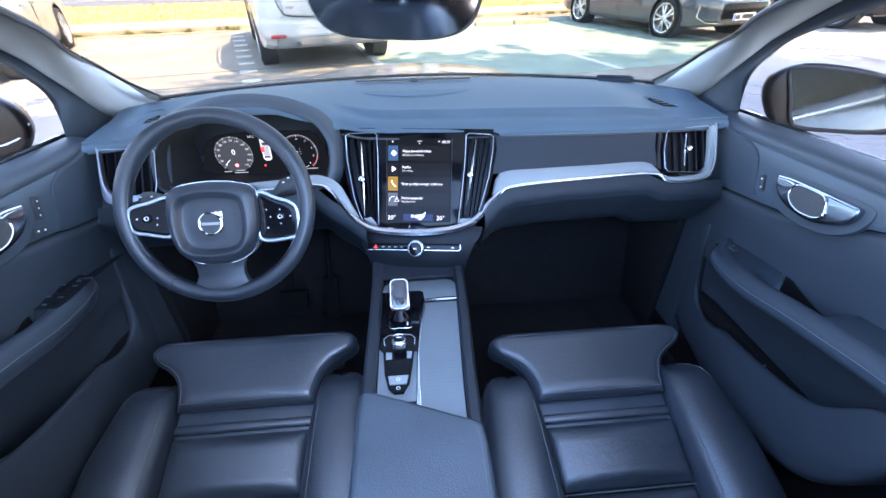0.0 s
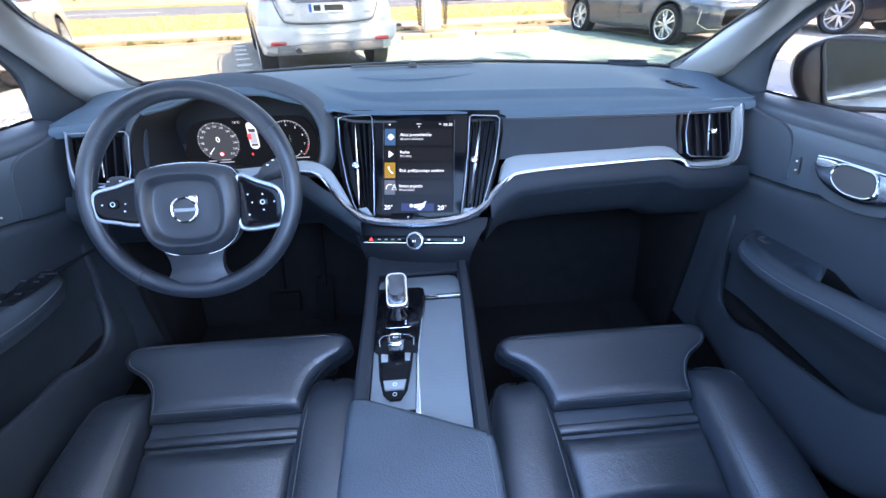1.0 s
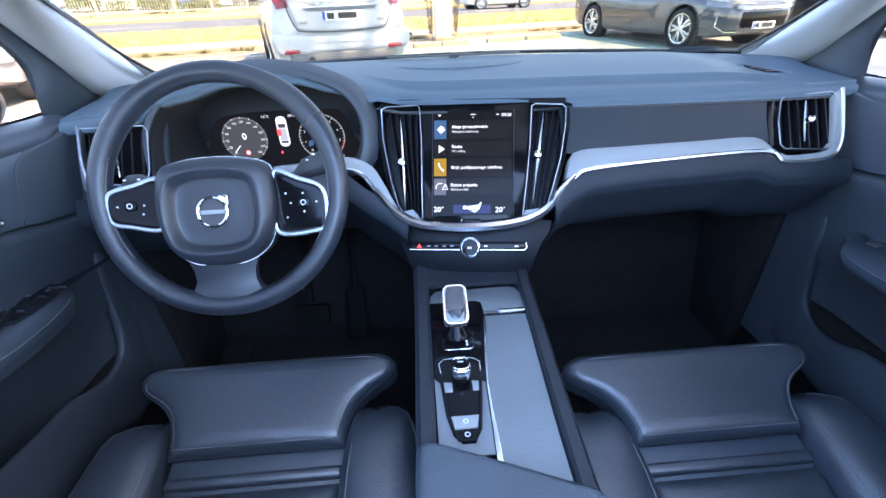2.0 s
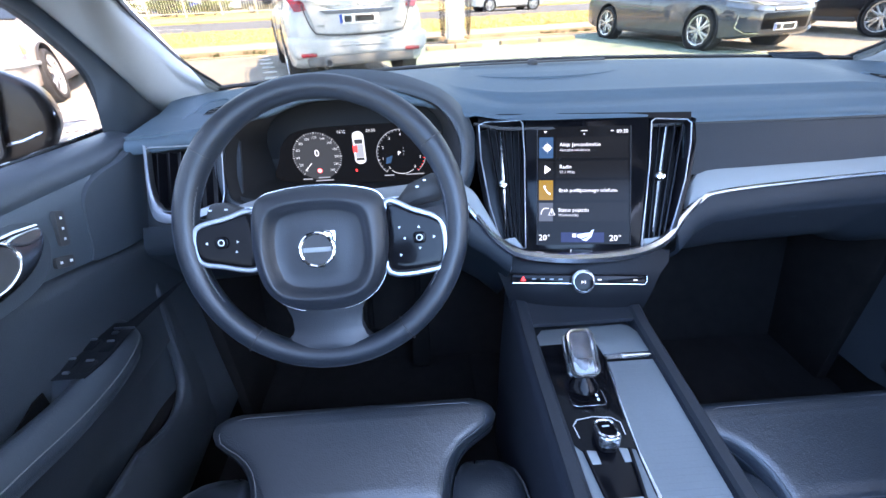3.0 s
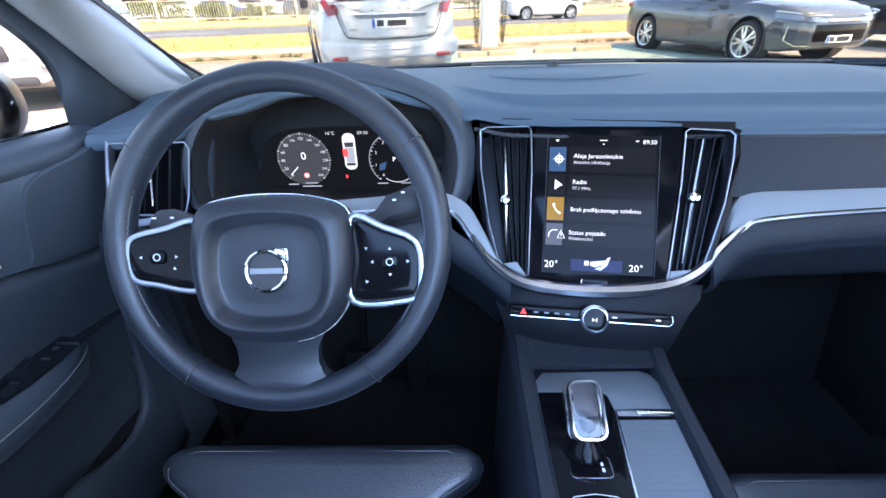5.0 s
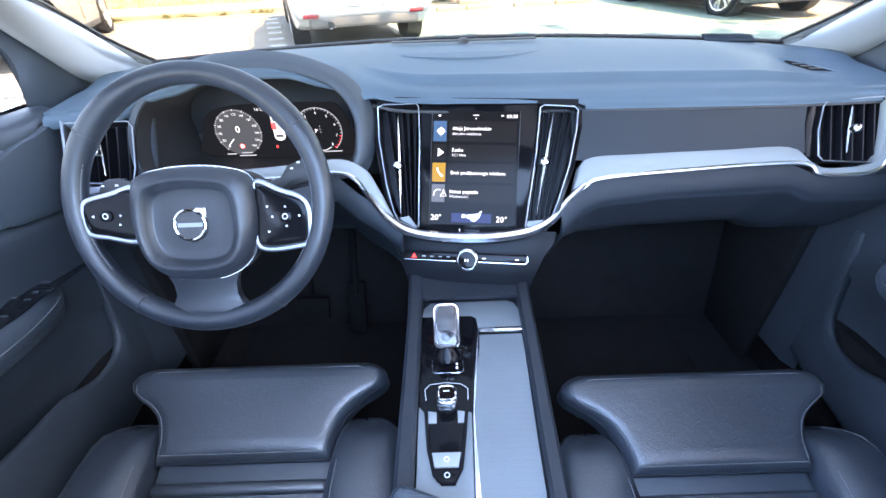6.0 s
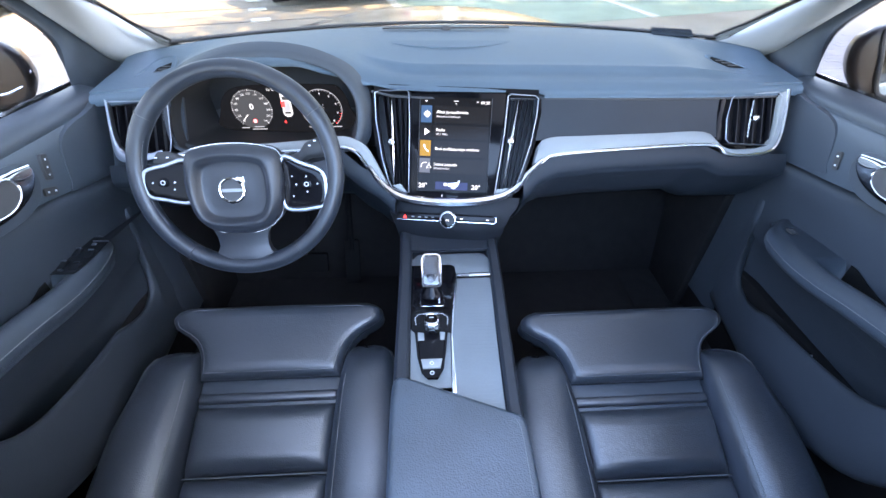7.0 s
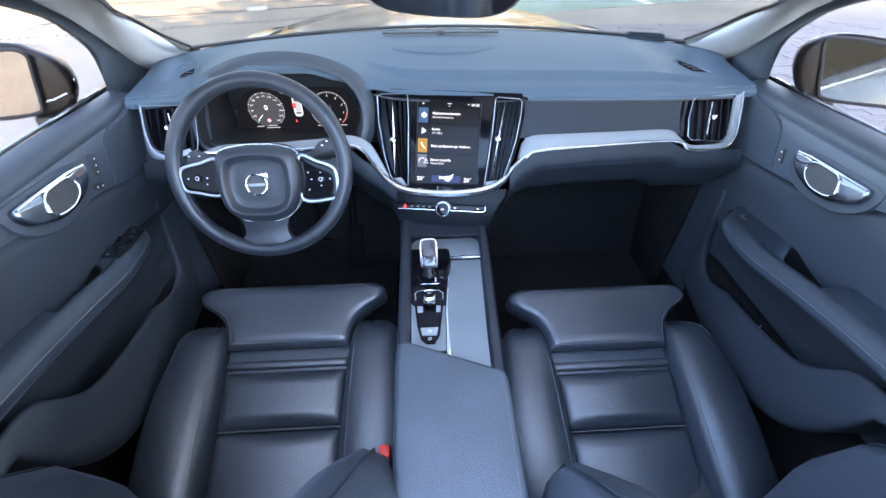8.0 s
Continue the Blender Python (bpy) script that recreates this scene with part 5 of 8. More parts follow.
part("cap_mark", box(0.008, 0.0015, 0.0006, m=SM @ Matrix.Translation((0, 0.003, 0.0250))), WHITE_PRINT, start)
gear = root("gear_selector", "clear crystal gear selector with chrome collar", "gear selector")
GM = pose(-0.066, 0.712, TZ + 0.001, -14)
part("boot", lathe([(0.024, 0.0), (0.022, 0.006), (0.016, 0.012), (0.012, 0.022)], 20, m=GM), GLOSS, gear)
part("neck", tube([(0, 0, 0.010), (0, 0.002, 0.026), (0, 0.006, 0.040)], [0.013, 0.012, 0.014], 12, m=GM), GLOSS, gear)
FACE = GM @ axes((0, 0.000, 0.052), (1, 0, 0), (0, 0.66, 0.75))
def slice_(s, z, w=0.038, h=0.066, r=0.011):
    return [(x * s, y * s, z) for x, y in rrect(w, h, r, 5)]
part("crystal", loft([slice_(0.55, -0.034), slice_(0.84, -0.031), slice_(0.96, -0.022), slice_(1.0, -0.008), slice_(0.98, -0.002), slice_(0.90, 0.0)], closed=True, cap=True, m=FACE), CRYSTAL, gear, "clear cut crystal grip")
part("core", prism(rrect(0.027, 0.036, 0.006, 4, 0, 0.010), -0.020, -0.006, 0.001, m=FACE), GLOSS, gear, "dark core in the crystal")
part("core_plate", prism(rrect(0.026, 0.018, 0.004, 4, 0, -0.018), -0.020, -0.008, 0.001, m=FACE), INLAY, gear, "silvered plate in the crystal")
part("face_rim", tube([(x, y, -0.0005) for x, y, z in slice_(0.93, 0)], 0.0017, 6, closed=True, m=FACE), BRIGHT, gear, "bright bevelled edge of the crystal face")
part("back_rim", tube([(x, y, -0.026) for x, y, z in slice_(0.95, 0)], 0.0016, 6, closed=True, m=FACE), BRIGHT, gear, "bright lower edge of the crystal")
# armrest lid
arm = root("armrest", "black leather armrest lid on the console", "armrest")
ao = [(p.x, p.y) for p in spline([(-0.134, 0.485, 0), (-0.128, 0.503, 0), (-0.112, 0.505, 0), (-0.05, 0.480, 0), (0.030, 0.446, 0), (0.052, 0.436, 0), (0.061, 0.415, 0), (0.060, 0.33, 0), (0.056, 0.20, 0), (0.054, 0.02, 0), (0.03, 0.0, 0), (-0.11, 0.0, 0), (-0.133, 0.02, 0), (-0.134, 0.2, 0), (-0.135, 0.4, 0)], 5, closed=True)]
part("lid", puff(ao, 0.635, 0.684, 0.012, sag=0.002), LEATHER, arm)
part("lid_stitching", tube([(x, y, 0.6835) for x, y in [(p.x, p.y) for p in spline([(0.040, 0.428, 0), (0.049, 0.410, 0), (0.048, 0.33, 0), (0.044, 0.2, 0), (0.042, 0.05, 0)], 8)]], 0.0008, 4), THREAD, arm, "grey stitching")
part("box_walls", box(0.19, 0.46, 0.40, 0.012, m=pose(-0.037, 0.235, 0.437)), HARD, arm)
# belt buckles beside the console
for x, y, z in ((-0.152, 0.320, 0.60),):
    bk = root("belt_buckle", "black seat belt buckle with a red button", "belt buckle")
    part("stalk", box(0.016, 0.03, 0.22, 0.005, m=pose(x, y - 0.02, z - 0.14, -10)), HARD, bk)
    part("housing", box(0.020, 0.038, 0.06, 0.006, m=pose(x, y, z, -10)), HARD, bk)
    part("button", box(0.017, 0.022, 0.02, 0.003, m=pose(x, y + 0.006, z + 0.025, -10)), RED_PLASTIC, bk, "red release button")

# ---- front seats ----
def front_seat(cx, ds, dz, label):
    seat = root("front_seat", label, "seat", "front seats")
    S = Matrix.Translation((cx, 0.46 + ds * 0.94, 0.43 + ds * 0.345 + dz)) @ pose(0, 0, 0, 20.2)
    wide = [(0.194, 0.1425), (0.205, 0.143), (0.225, 0.146), (0.245, 0.152), (0.262, 0.160), (0.277, 0.172), (0.290, 0.188), (0.302, 0.208), (0.312, 0.221), (0.326, 0.227), (0.338, 0.222), (0.348, 0.208), (0.354, 0.19)]
    part("thigh_pad", pad([(s_, -w_, w_) for s_, w_ in wide], -0.050, 0.006, 0.020, m=S, sag=0.006, round_s=0.022), SEAT, seat, "extended leather thigh pad", 60)
    ext = [(w_, s_) for s_, w_ in wide] + [(-w_, s_) for s_, w_ in wide[::-1]]
    part("pad_piping", tube([(x * 0.998, y, -0.016) for x, y in ext], 0.0022, 5, closed=True, m=S), LEATHER2, seat)
    part("pad_seam", tube([(x * 0.925, 0.270 + (y - 0.270) * 0.86, 0.0052) for x, y in ext], 0.0009, 4, closed=True, m=S), THREAD, seat)
    part("pad_front", box(0.36, 0.03, 0.12, 0.014, m=S @ pose(0, 0.325, -0.085)), SEAT, seat)
    part("gap_panel", box(0.285, 0.10, 0.03, 0.006, m=S @ pose(0, 0.165, -0.038)), SOFT_DARK, seat)
    part("gap_fold", box(0.280, 0.020, 0.02, 0.008, 3, m=S @ pose(0, 0.158, -0.022)), SEAT, seat)
    def cushion(y0, y1, w0, w1, top):
        return pad([(lerp(y1, y0, k / 4), -lerp(w1, w0, k / 4), lerp(w1, w0, k / 4)) for k in range(5)], -0.06, top, 0.020, m=S, sag=0.013, round_s=0.026)
    part("cushion_panel", cushion(0.142, 0.017, 0.139, 0.135, -0.004), SEAT, seat, "padded leather cushion panel", 60)
    part("cushion_panel", cushion(0.014, -0.16, 0.135, 0.133, -0.004), SEAT, seat, "padded leather cushion panel", 60)
    part("cushion_panel", cushion(-0.163, -0.36, 0.133, 0.130, -0.004), SEAT, seat, "padded leather cushion panel", 60)
    part("seam", tube([(x, 0.0155, -0.009) for x in (lerp(-0.132, 0.132, k / 12) for k in range(13))], 0.0011, 4, m=S), THREAD, seat)
    for sx in (-1, 1):
        rows = []
        for s, w, h, inn in ((0.266, 0.004, -0.075, 0.186), (0.262, 0.040, -0.050, 0.172), (0.254, 0.066, -0.028, 0.162), (0.240, 0.088, -0.006, 0.154), (0.222, 0.101, 0.009, 0.149), (0.19, 0.113, 0.021, 0.144), (0.15, 0.124, 0.029, 0.140), (0.10, 0.138, 0.035, 0.137), (0.0, 0.147, 0.042, 0.133), (-0.12, 0.143, 0.042, 0.132), (-0.25, 0.120, 0.036, 0.130), (-0.36, 0.108, 0.030, 0.128)):
            x0 = inn
            hh = min(0.0, h)
            prof = [(0, -0.07 + hh), (0.0, -0.020 + hh), (0.02, h * 0.55 - 0.006), (0.12, h * 0.8), (0.35, h), (0.58, h * 0.97), (0.82, h * 0.86), (0.95, h * 0.6 - 0.002), (1.02, h * 0.15 - 0.008 + hh * 0.5), (1.06, -0.045 + hh), (1.04, -0.12), (0.98, -0.20)]
            rows.append([(sx * (x0 + w * a), s, z) for a, z in prof])
        part("bolster", loft(rows, m=S), SEAT, seat, "rounded leather side bolster", 70)
        part("bolster_seam", tube([(r[3][0], r[3][1], r[3][2] + 0.0006) for r in rows[5:]], 0.0010, 4, m=S), THREAD, seat)
        pp = [(r[8][0] + sx * 0.001, r[8][1], r[8][2]) for r in rows[1:]]
        part("bolster_piping", tube(pp, 0.0022, 5, m=S), THREAD if sx * cx > 0 else LEATHER2, seat)
    part("base_cover", box(0.46, 0.52, 0.16, 0.03, m=pose(cx, 0.33 + ds, 0.30)), HARD, seat)
    for sx in (-1, 1):
        part("floor_rail", box(0.04, 0.66, 0.03, 0.006, m=pose(cx + sx * 0.19, 0.34, 0.245)), HARD, seat)
    # backrest: shell with deep side bolsters
    lean = radians(20)
    def back(h, x, d):
        return (cx + x, 0.255 + ds - math.sin(lean) * h + d * math.cos(lean), 0.40 + dz + math.cos(lean) * h + d * math.sin(lean))
    rows = []
    for h, w, d, c in ((0.0, 0.20, 0.03, 0.02), (0.06, 0.238, 0.085, 0.02), (0.14, 0.268, 0.135, 0.015), (0.24, 0.278, 0.150, 0.012), (0.34, 0.272, 0.130, 0.010), (0.44, 0.255, 0.092, 0.010), (0.54, 0.225, 0.055, 0.012), (0.61, 0.19, 0.03, 0.012), (0.64, 0.14, 0.0, 0.0)):
        sec = [(-1.0, -0.09), (-1.02, 0.0), (-1.0, d * 0.6), (-0.92, d * 0.92), (-0.80, d), (-0.66, d * 0.9), (-0.55, d * 0.5), (-0.48, c + 0.004), (-0.25, c + 0.008), (0, c + 0.008), (0.25, c + 0.008), (0.48, c + 0.004), (0.55, d * 0.5), (0.66, d * 0.9), (0.80, d), (0.92, d * 0.92), (1.0, d * 0.6), (1.02, 0.0), (1.0, -0.09)]
        rows.append([back(h, x * w, q) for x, q in sec])
    part("backrest", loft(rows, closed=True, cap=True), SEAT, seat, "leather backrest with deep side bolsters", 70)
    for sx in (-1, 1):
        part("backrest_piping", tube([back(h, sx * w * 0.86, d + 0.001) for h, w, d in ((0.06, 0.238, 0.084), (0.14, 0.268, 0.133), (0.24, 0.278, 0.148), (0.34, 0.272, 0.128), (0.44, 0.255, 0.090), (0.54, 0.225, 0.053))], 0.0018, 5), LEATHER2, seat)
    part("headrest", box(0.25, 0.09, 0.17, 0.035, 4, m=pose(cx, 0.255 + ds - math.sin(lean) * 0.78, 0.40 + dz + math.cos(lean) * 0.78, 18)), SEAT, seat)
    for sx in (-1, 1):
        part("headrest_post", tube([back(0.60, sx * 0.06, -0.01), back(0.75, sx * 0.06, -0.01)], 0.006, 8), CHROME, seat)
    return seat


front_seat(-0.4015, 0.0, 0.0, "black leather driver's seat with creased cushion")
front_seat(0.357, -0.038, 0.0, "black leather passenger seat with grey sheen")

# ---- doors ----
def door(side, label, switches):
    d = root("front_door", label, "car door", "front doors")
    X = lambda v: side * v
    lift = lambda y: 0.045 * max(0, 1.02 - y)
    seam = [(0.66, 0.864), (0.744, 0.846), (0.851, 0.822), (0.958, 0.797), (1.06, 0.772)] if side < 0 else [(0.66, 0.853), (0.776, 0.823), (0.845, 0.813), (0.965, 0.796), (1.06, 0.780)]
    low = lambda y: glide([(-0.5, 0.905), (0.35, 0.905), (0.55, 0.892)] + seam, y)
    ys = [lerp(1.045, -0.30, k / 30) for k in range(31)]
    part("belt_pad", loft([[(X(0.80), y, 0.930 + lift(y)), (X(0.797), y, 0.948 + lift(y)), (X(0.785), y, 0.953 + lift(y)), (X(0.765), y, 0.952 + lift(y)), (X(0.748), y, 0.946 + lift(y)), (X(0.737), y, 0.936 + lift(y)), (X(0.732), y, 0.924 + lift(y)), (X(0.735), y, 0.918 + lift(y))] for y in ys]), SOFT_DARK, d, "soft padded window ledge", 60)
    rows = []
    for y in ys:
        z1, z0 = 0.920 + lift(y), low(y)
        rows.append([(X(0.738), y, z1 + 0.004), (X(0.729), y, z1 - 0.002), (X(0.724), y, lerp(z1, z0, 0.3)), (X(0.722), y, lerp(z1, z0, 0.7)), (X(0.724), y, z0 + 0.004), (X(0.735), y, z0)])
    part("insert_panel", loft(rows), SOFT, d, "slate-grey door insert panel", 60)
    rows = []
    for y in ys:
        z0 = low(y)
        rec = 0.030 * max(0, min(1, (0.925 - y) / 0.02))
        rows.append([(X(0.745), y, z0 + 0.002), (X(0.728), y, z0 - 0.004), (X(0.722), y, z0 - 0.02), (X(0.735), y, lerp(z0, 0.70, 0.5)), (X(0.746), y, 0.70), (X(0.748), y, 0.66), (X(0.748), y, 0.60), (X(0.748 + rec), y, 0.575), (X(0.748 + rec), y, 0.50), (X(0.744 + rec), y, 0.40), (X(0.74 + rec), y, 0.32)])
    part("door_lining", loft(rows), DOOR_LOW, d, "dark moulded door lining", 60)
    # front corner panel (loudspeaker cover with rounded edge)
    m = axes((X(0.7225), 0.0, 0.0), (0, -side, 0), (0, 0, 1))
    pts = [(0.835, 0.828), (0.838, 0.845), (0.848, 0.880), (0.860, 0.905), (0.880, 0.920), (0.91, 0.926), (0.95, 0.928), (1.03, 0.925), (1.03, 0.795), (0.93, 0.807)]
    pts = [(p.x * -side, p.y) for p in spline([(*p, 0) for p in pts], 4, closed=True)]
    part("speaker_panel", prism(pts[::-side], -0.02, 0.0016, 0.0012, m=m), SOFT_DARK, d, "finely perforated corner panel")
    # armrest
    off, up_ = (0.026, 0.022) if side < 0 else (-0.010, 0.0)
    inner = lambda y: glide([(-0.3, 0.650), (0.60, 0.652), (0.72, 0.655), (0.79, 0.668), (0.835, 0.690), (0.862, 0.720)], y) + off
    top = lambda y: glide([(-0.3, 0.780), (0.25, 0.772), (0.42, 0.757), (0.50, 0.745), (0.58, 0.732), (0.67, 0.714), (0.80, 0.700), (0.86, 0.692)], y) + up_
    rows = []
    for k in range(61):
        y = lerp(0.868, -0.25, (k / 60) ** 1.4)
        xi, z = inner(y), top(y)
        f = min(1, (0.872 - y) / 0.05) ** 0.5
        t = 0.050 * f
        dip = -0.048 * max(0, min(1, (0.700 - y) / 0.012)) * max(0, min(1, (y - 0.545) / 0.03))
        rows.append([(X(0.755), y, z - 0.008 + 0.02), (X(0.7500), y, z - 0.004), (X(0.7475), y, z - 0.004 + dip), (X(lerp(0.7475, xi + 0.036, 0.5)), y, z + dip * 1.1), (X(xi + 0.036), y, z + dip), (X(xi + 0.031), y, z + 0.001), (X(xi + 0.022), y, z + 0.002), (X(xi + 0.012), y, z - 0.003), (X(xi + 0.003), y, z - 0.014), (X(xi), y, z - 0.030 * f), (X(xi + 0.010), y, z - 0.044 * f), (X(lerp(xi, 0.75, 0.35)), y, z - t - 0.01), (X(0.755), y, z - t - 0.03)])
    part("armrest", loft(rows), SOFT_DARK, d, "padded armrest with grey stitching", 110)
    part("armrest_stitching", tube([(r[8][0] - side * 0.0012, r[8][1], r[8][2] - 0.006) for r in rows[4:]], 0.0009, 4), THREAD, d, "grey stitched seam")
    # black sheets over floor and wall paint the cup's inner shade
    part("pull_cup", slab([[(X(0.7465), y, top(y) - 0.050), (X(lerp(0.7465, inner(y) + 0.036, 0.5)), y, top(y) - 0.0485), (X(inner(y) + 0.0365), y, top(y) - 0.045)] for y in (0.688, 0.66, 0.63, 0.60, 0.578)], 0.002), VOID, d, "pull cup floor in the armrest, shade painted black")
    part("pull_cup_wall", slab([[(X(0.7425), y, top(y) - 0.052), (X(0.7412), y, top(y) - 0.052 + h * 0.55), (X(0.7400), y, top(y) - 0.052 + h)] for y, h in ((0.690, 0.050), (0.675, 0.048), (0.660, 0.041), (0.640, 0.032), (0.615, 0.022), (0.590, 0.014), (0.570, 0.008))], 0.002), VOID, d, "inner wall of the pull cup, shade painted black")
    # map pocket: the wall swells out of the lining and its lip sinks to an open slot under the armrest
    lipc = [(0.945, 0.690), (0.932, 0.600), (0.920, 0.535), (0.903, 0.490), (0.870, 0.468), (0.830, 0.466), (0.78, 0.484), (0.74, 0.506), (0.646, 0.528), (0.58, 0.544), (0.523, 0.560), (0.485, 0.577), (0.457, 0.600), (0.43, 0.634), (0.406, 0.667), (0.36, 0.685), (-0.25, 0.70)]
    slot = [(-a, b + (0.032 if side < 0 else 0.0)) for a, b in lipc]
    lag = 0.040 if side < 0 else 0.0
    foot = lambda y: glide([(-0.25, 0.69), (0.29, 0.685), (0.32, 0.655), (0.338, 0.585), (0.365, 0.515), (0.41, 0.447), (0.46, 0.410), (0.55, 0.375), (0.66, 0.36), (0.97, 0.35)], y) + lag * max(0, min(1, (0.8 - y) / 0.3))
    out_x = lambda y: glide([(-0.3, 0.662), (0.35, 0.668), (0.45, 0.675), (0.55, 0.683), (0.65, 0.693), (0.73, 0.705), (0.80, 0.720), (0.86, 0.732), (0.92, 0.742), (0.97, 0.746)], y) + (0.018 * max(0, min(1, (0.90 - y) / 0.15)) if side < 0 else 0)
    rows = []
    for k in range(91):
        y = lerp(0.965, -0.25, (k / 90) ** 1.25)
        z, xo, zb = glide(slot, -y), out_x(y), foot(y)
        f = max(0, min(1, (0.95 - y) / 0.25))
        zb = min(zb, z - 0.03)
        h = z - zb
        rows.append([(X(xo + 0.020), y, z - 0.05), (X(xo + 0.016), y, z - 0.008), (X(xo + 0.010), y, z), (X(xo + 0.003), y, z - 0.001), (X(xo - 0.001), y, z - 0.008), (X(xo - 0.010 * f), y, z - h * 0.30), (X(xo - 0.016 * f), y, z - h * 0.60), (X(xo - 0.012 * f), y, z - h * 0.85), (X(xo - 0.002), y, z - h * 0.96), (X(xo + 0.010), y, zb), (X(0.76), y, zb - 0.010)])
    part("map_pocket", loft(rows), DOOR_LOW, d, "moulded map pocket wall with an open dark slot", 80)
    part("pocket_clip", box(0.004, 0.004, 0.014, 0.001, m=pose(X(0.744), 0.64, 0.49)), SATIN, d, "small pale clip inside the pocket")
    part("outer_shell", box(0.02, 1.4, 0.55, 0.004, m=pose(X(0.80), 0.36, 0.63)), HARD, d)
    # handle: chrome scoop with hollow
    hm = (axes((X(0.7185), 0.700, 0.903), (0, 1, -0.09), (0, 0.09, 1)) if side < 0 else axes((X(0.7185), 0.712, 0.884), (0, -1, 0.08), (0, 0.08, 1))) @ pose(0, 0, 0, -14)
    s = -1 if side < 0 else 1
    bowl = [(p.x * s, p.y) for p in spline([(-0.078, 0.014, 0), (-0.05, 0.027, 0), (0.04, 0.028, 0), (0.110, 0.026, 0), (0.126, 0.012, 0), (0.112, -0.022, 0), (0.070, -0.046, 0), (0.005, -0.050, 0), (-0.045, -0.040, 0), (-0.074, -0.015, 0)], 5, closed=True)]
    hd = part("handle_recess", puff(bowl, -0.012, 0.0015, 0.001, m=hm), SOFT_DARK, d, "dark recessed handle bowl")
    lever = [(p.x * s, p.y) for p in spline([(-0.066, 0.008, 0), (-0.060, 0.019, 0), (-0.030, 0.021, 0), (0.030, 0.020, 0), (0.094, 0.019, 0), (0.109, 0.014, 0), (0.107, -0.004, 0), (0.090, -0.020, 0), (0.050, -0.034, 0), (0.010, -0.034, 0), (-0.030, -0.024, 0), (-0.056, -0.008, 0)], 5, closed=True)]
    part("handle", puff(lever, 0.0, 0.016, 0.006, m=hm, sag=0.003), DARK_CHROME, hd, "chrome door handle")
    hol = [(p.x * s, p.y) for p in spline([(-0.019, -0.001, 0), (-0.014, 0.012, 0), (-0.002, 0.0165, 0), (0.030, 0.0160, 0), (0.047, 0.0135, 0), (0.057, 0.004, 0), (0.064, -0.012, 0), (0.060, -0.0215, 0), (0.045, -0.0265, 0), (0.018, -0.0265, 0), (-0.002, -0.020, 0), (-0.014, -0.011, 0)], 5, closed=True)]
    part("handle_hollow", puff(hol, 0.012, 0.0192, 0.001, m=hm, sag=0.0004), HARD, hd, "dark finger hollow")
    part("hollow_rim", tube([(x, y, 0.0195) for x, y in hol], 0.0022, 8, closed=True, m=hm), BRIGHT, hd)
    part("bright_edge", tube([(x * s, y, 0.0165) for x, y in ((-0.060, 0.0165), (-0.03, 0.0190), (0.0, 0.0190), (0.05, 0.0180), (0.104, 0.0155))], [0.003, 0.0035, 0.0026, 0.0026, 0.0014], 8, m=hm), BRIGHT, hd)
    part("bright_plate", puff([(p.x * s, p.y) for p in spline([(-0.062, 0.011, 0), (-0.057, 0.0165, 0), (-0.035, 0.018, 0), (-0.017, 0.015, 0), (-0.024, 0.005, 0), (-0.040, 0.001, 0), (-0.056, 0.003, 0)], 4, closed=True)][::s], 0.010, 0.0190, 0.003, m=hm), CHROME, hd)
    # memory and lock buttons ahead of the handle
    if side < 0:
        bm_ = axes((X(0.7205), 0.8055, 0.8925), (0, 0.94, -0.33), (0, 0.33, 0.94))
        k = part("memory_panel", prism(rrect(0.014, 0.044, 0.004, 4), -0.004, 0.0022, 0.001, m=bm_), HARD, d, "dark memory button strip")
        for j in range(3):
            part("memory_mark", box(0.0024, 0.003, 0.0008, m=bm_ @ Matrix.Translation((0, 0.013 - 0.013 * j, 0.0025))), WHITE_PRINT, k)
        k = part("lock_panel", prism(rrect(0.028, 0.014, 0.004, 4, -0.006, -0.041), -0.004, 0.0022, 0.001, m=bm_), HARD, d, "dark lock button")
        for j in (-0.013, 0.002):
            part("lock_mark", box(0.0035, 0.003, 0.0008, m=bm_ @ Matrix.Translation((j, -0.041, 0.0025))), WHITE_PRINT, k)
    else:
        bm_ = axes((X(0.7205), 0.821, 0.863), (0, -0.95, 0.30), (0, 0.30, 0.95))
        k = part("lock_panel", prism(rrect(0.012, 0.034, 0.004, 4), -0.004, 0.002, 0.001, m=bm_), HARD, d, "dark lock button")
        for j in (-0.008, 0.009):
            part("lock_mark", box(0.0035, 0.003, 0.0008, m=bm_ @ Matrix.Translation((0, j, 0.0026))), WHITE_PRINT, k)
    for j, (x, y) in enumerate(switches):
        z = top(y)
        k = part("window_switch", box(0.016, 0.021, 0.006, 0.002, m=pose(X(x), y, z + (0.0022 if len(switches) > 1 else 0.001), 6)), STACK if len(switches) > 1 else HARD, d, "small black window switch")
        part("switch_tip", box(0.010, 0.0035, 0.003, 0.001, m=pose(X(x), y + 0.008, z + (0.0062 if len(switches) > 1 else 0.0055), 6)), SATIN, k)
    if len(switches) > 1:
        part("switch_panel", slab([[(X(a), y, top(y) + 0.0022) for a in (0.747, 0.73, 0.714, b)] for y, b in ((0.832, 0.722), (0.82, 0.708), (0.80, 0.702), (0.76, 0.697), (0.735, 0.697), (0.708, 0.700))], 0.0010), STACK, d, "matt black switch panel")
        part("lock_button", box(0.008, 0.004, 0.003, 0.001, m=pose(X(0.729), 0.718, top(0.716) + 0.0040)), SATIN, d)
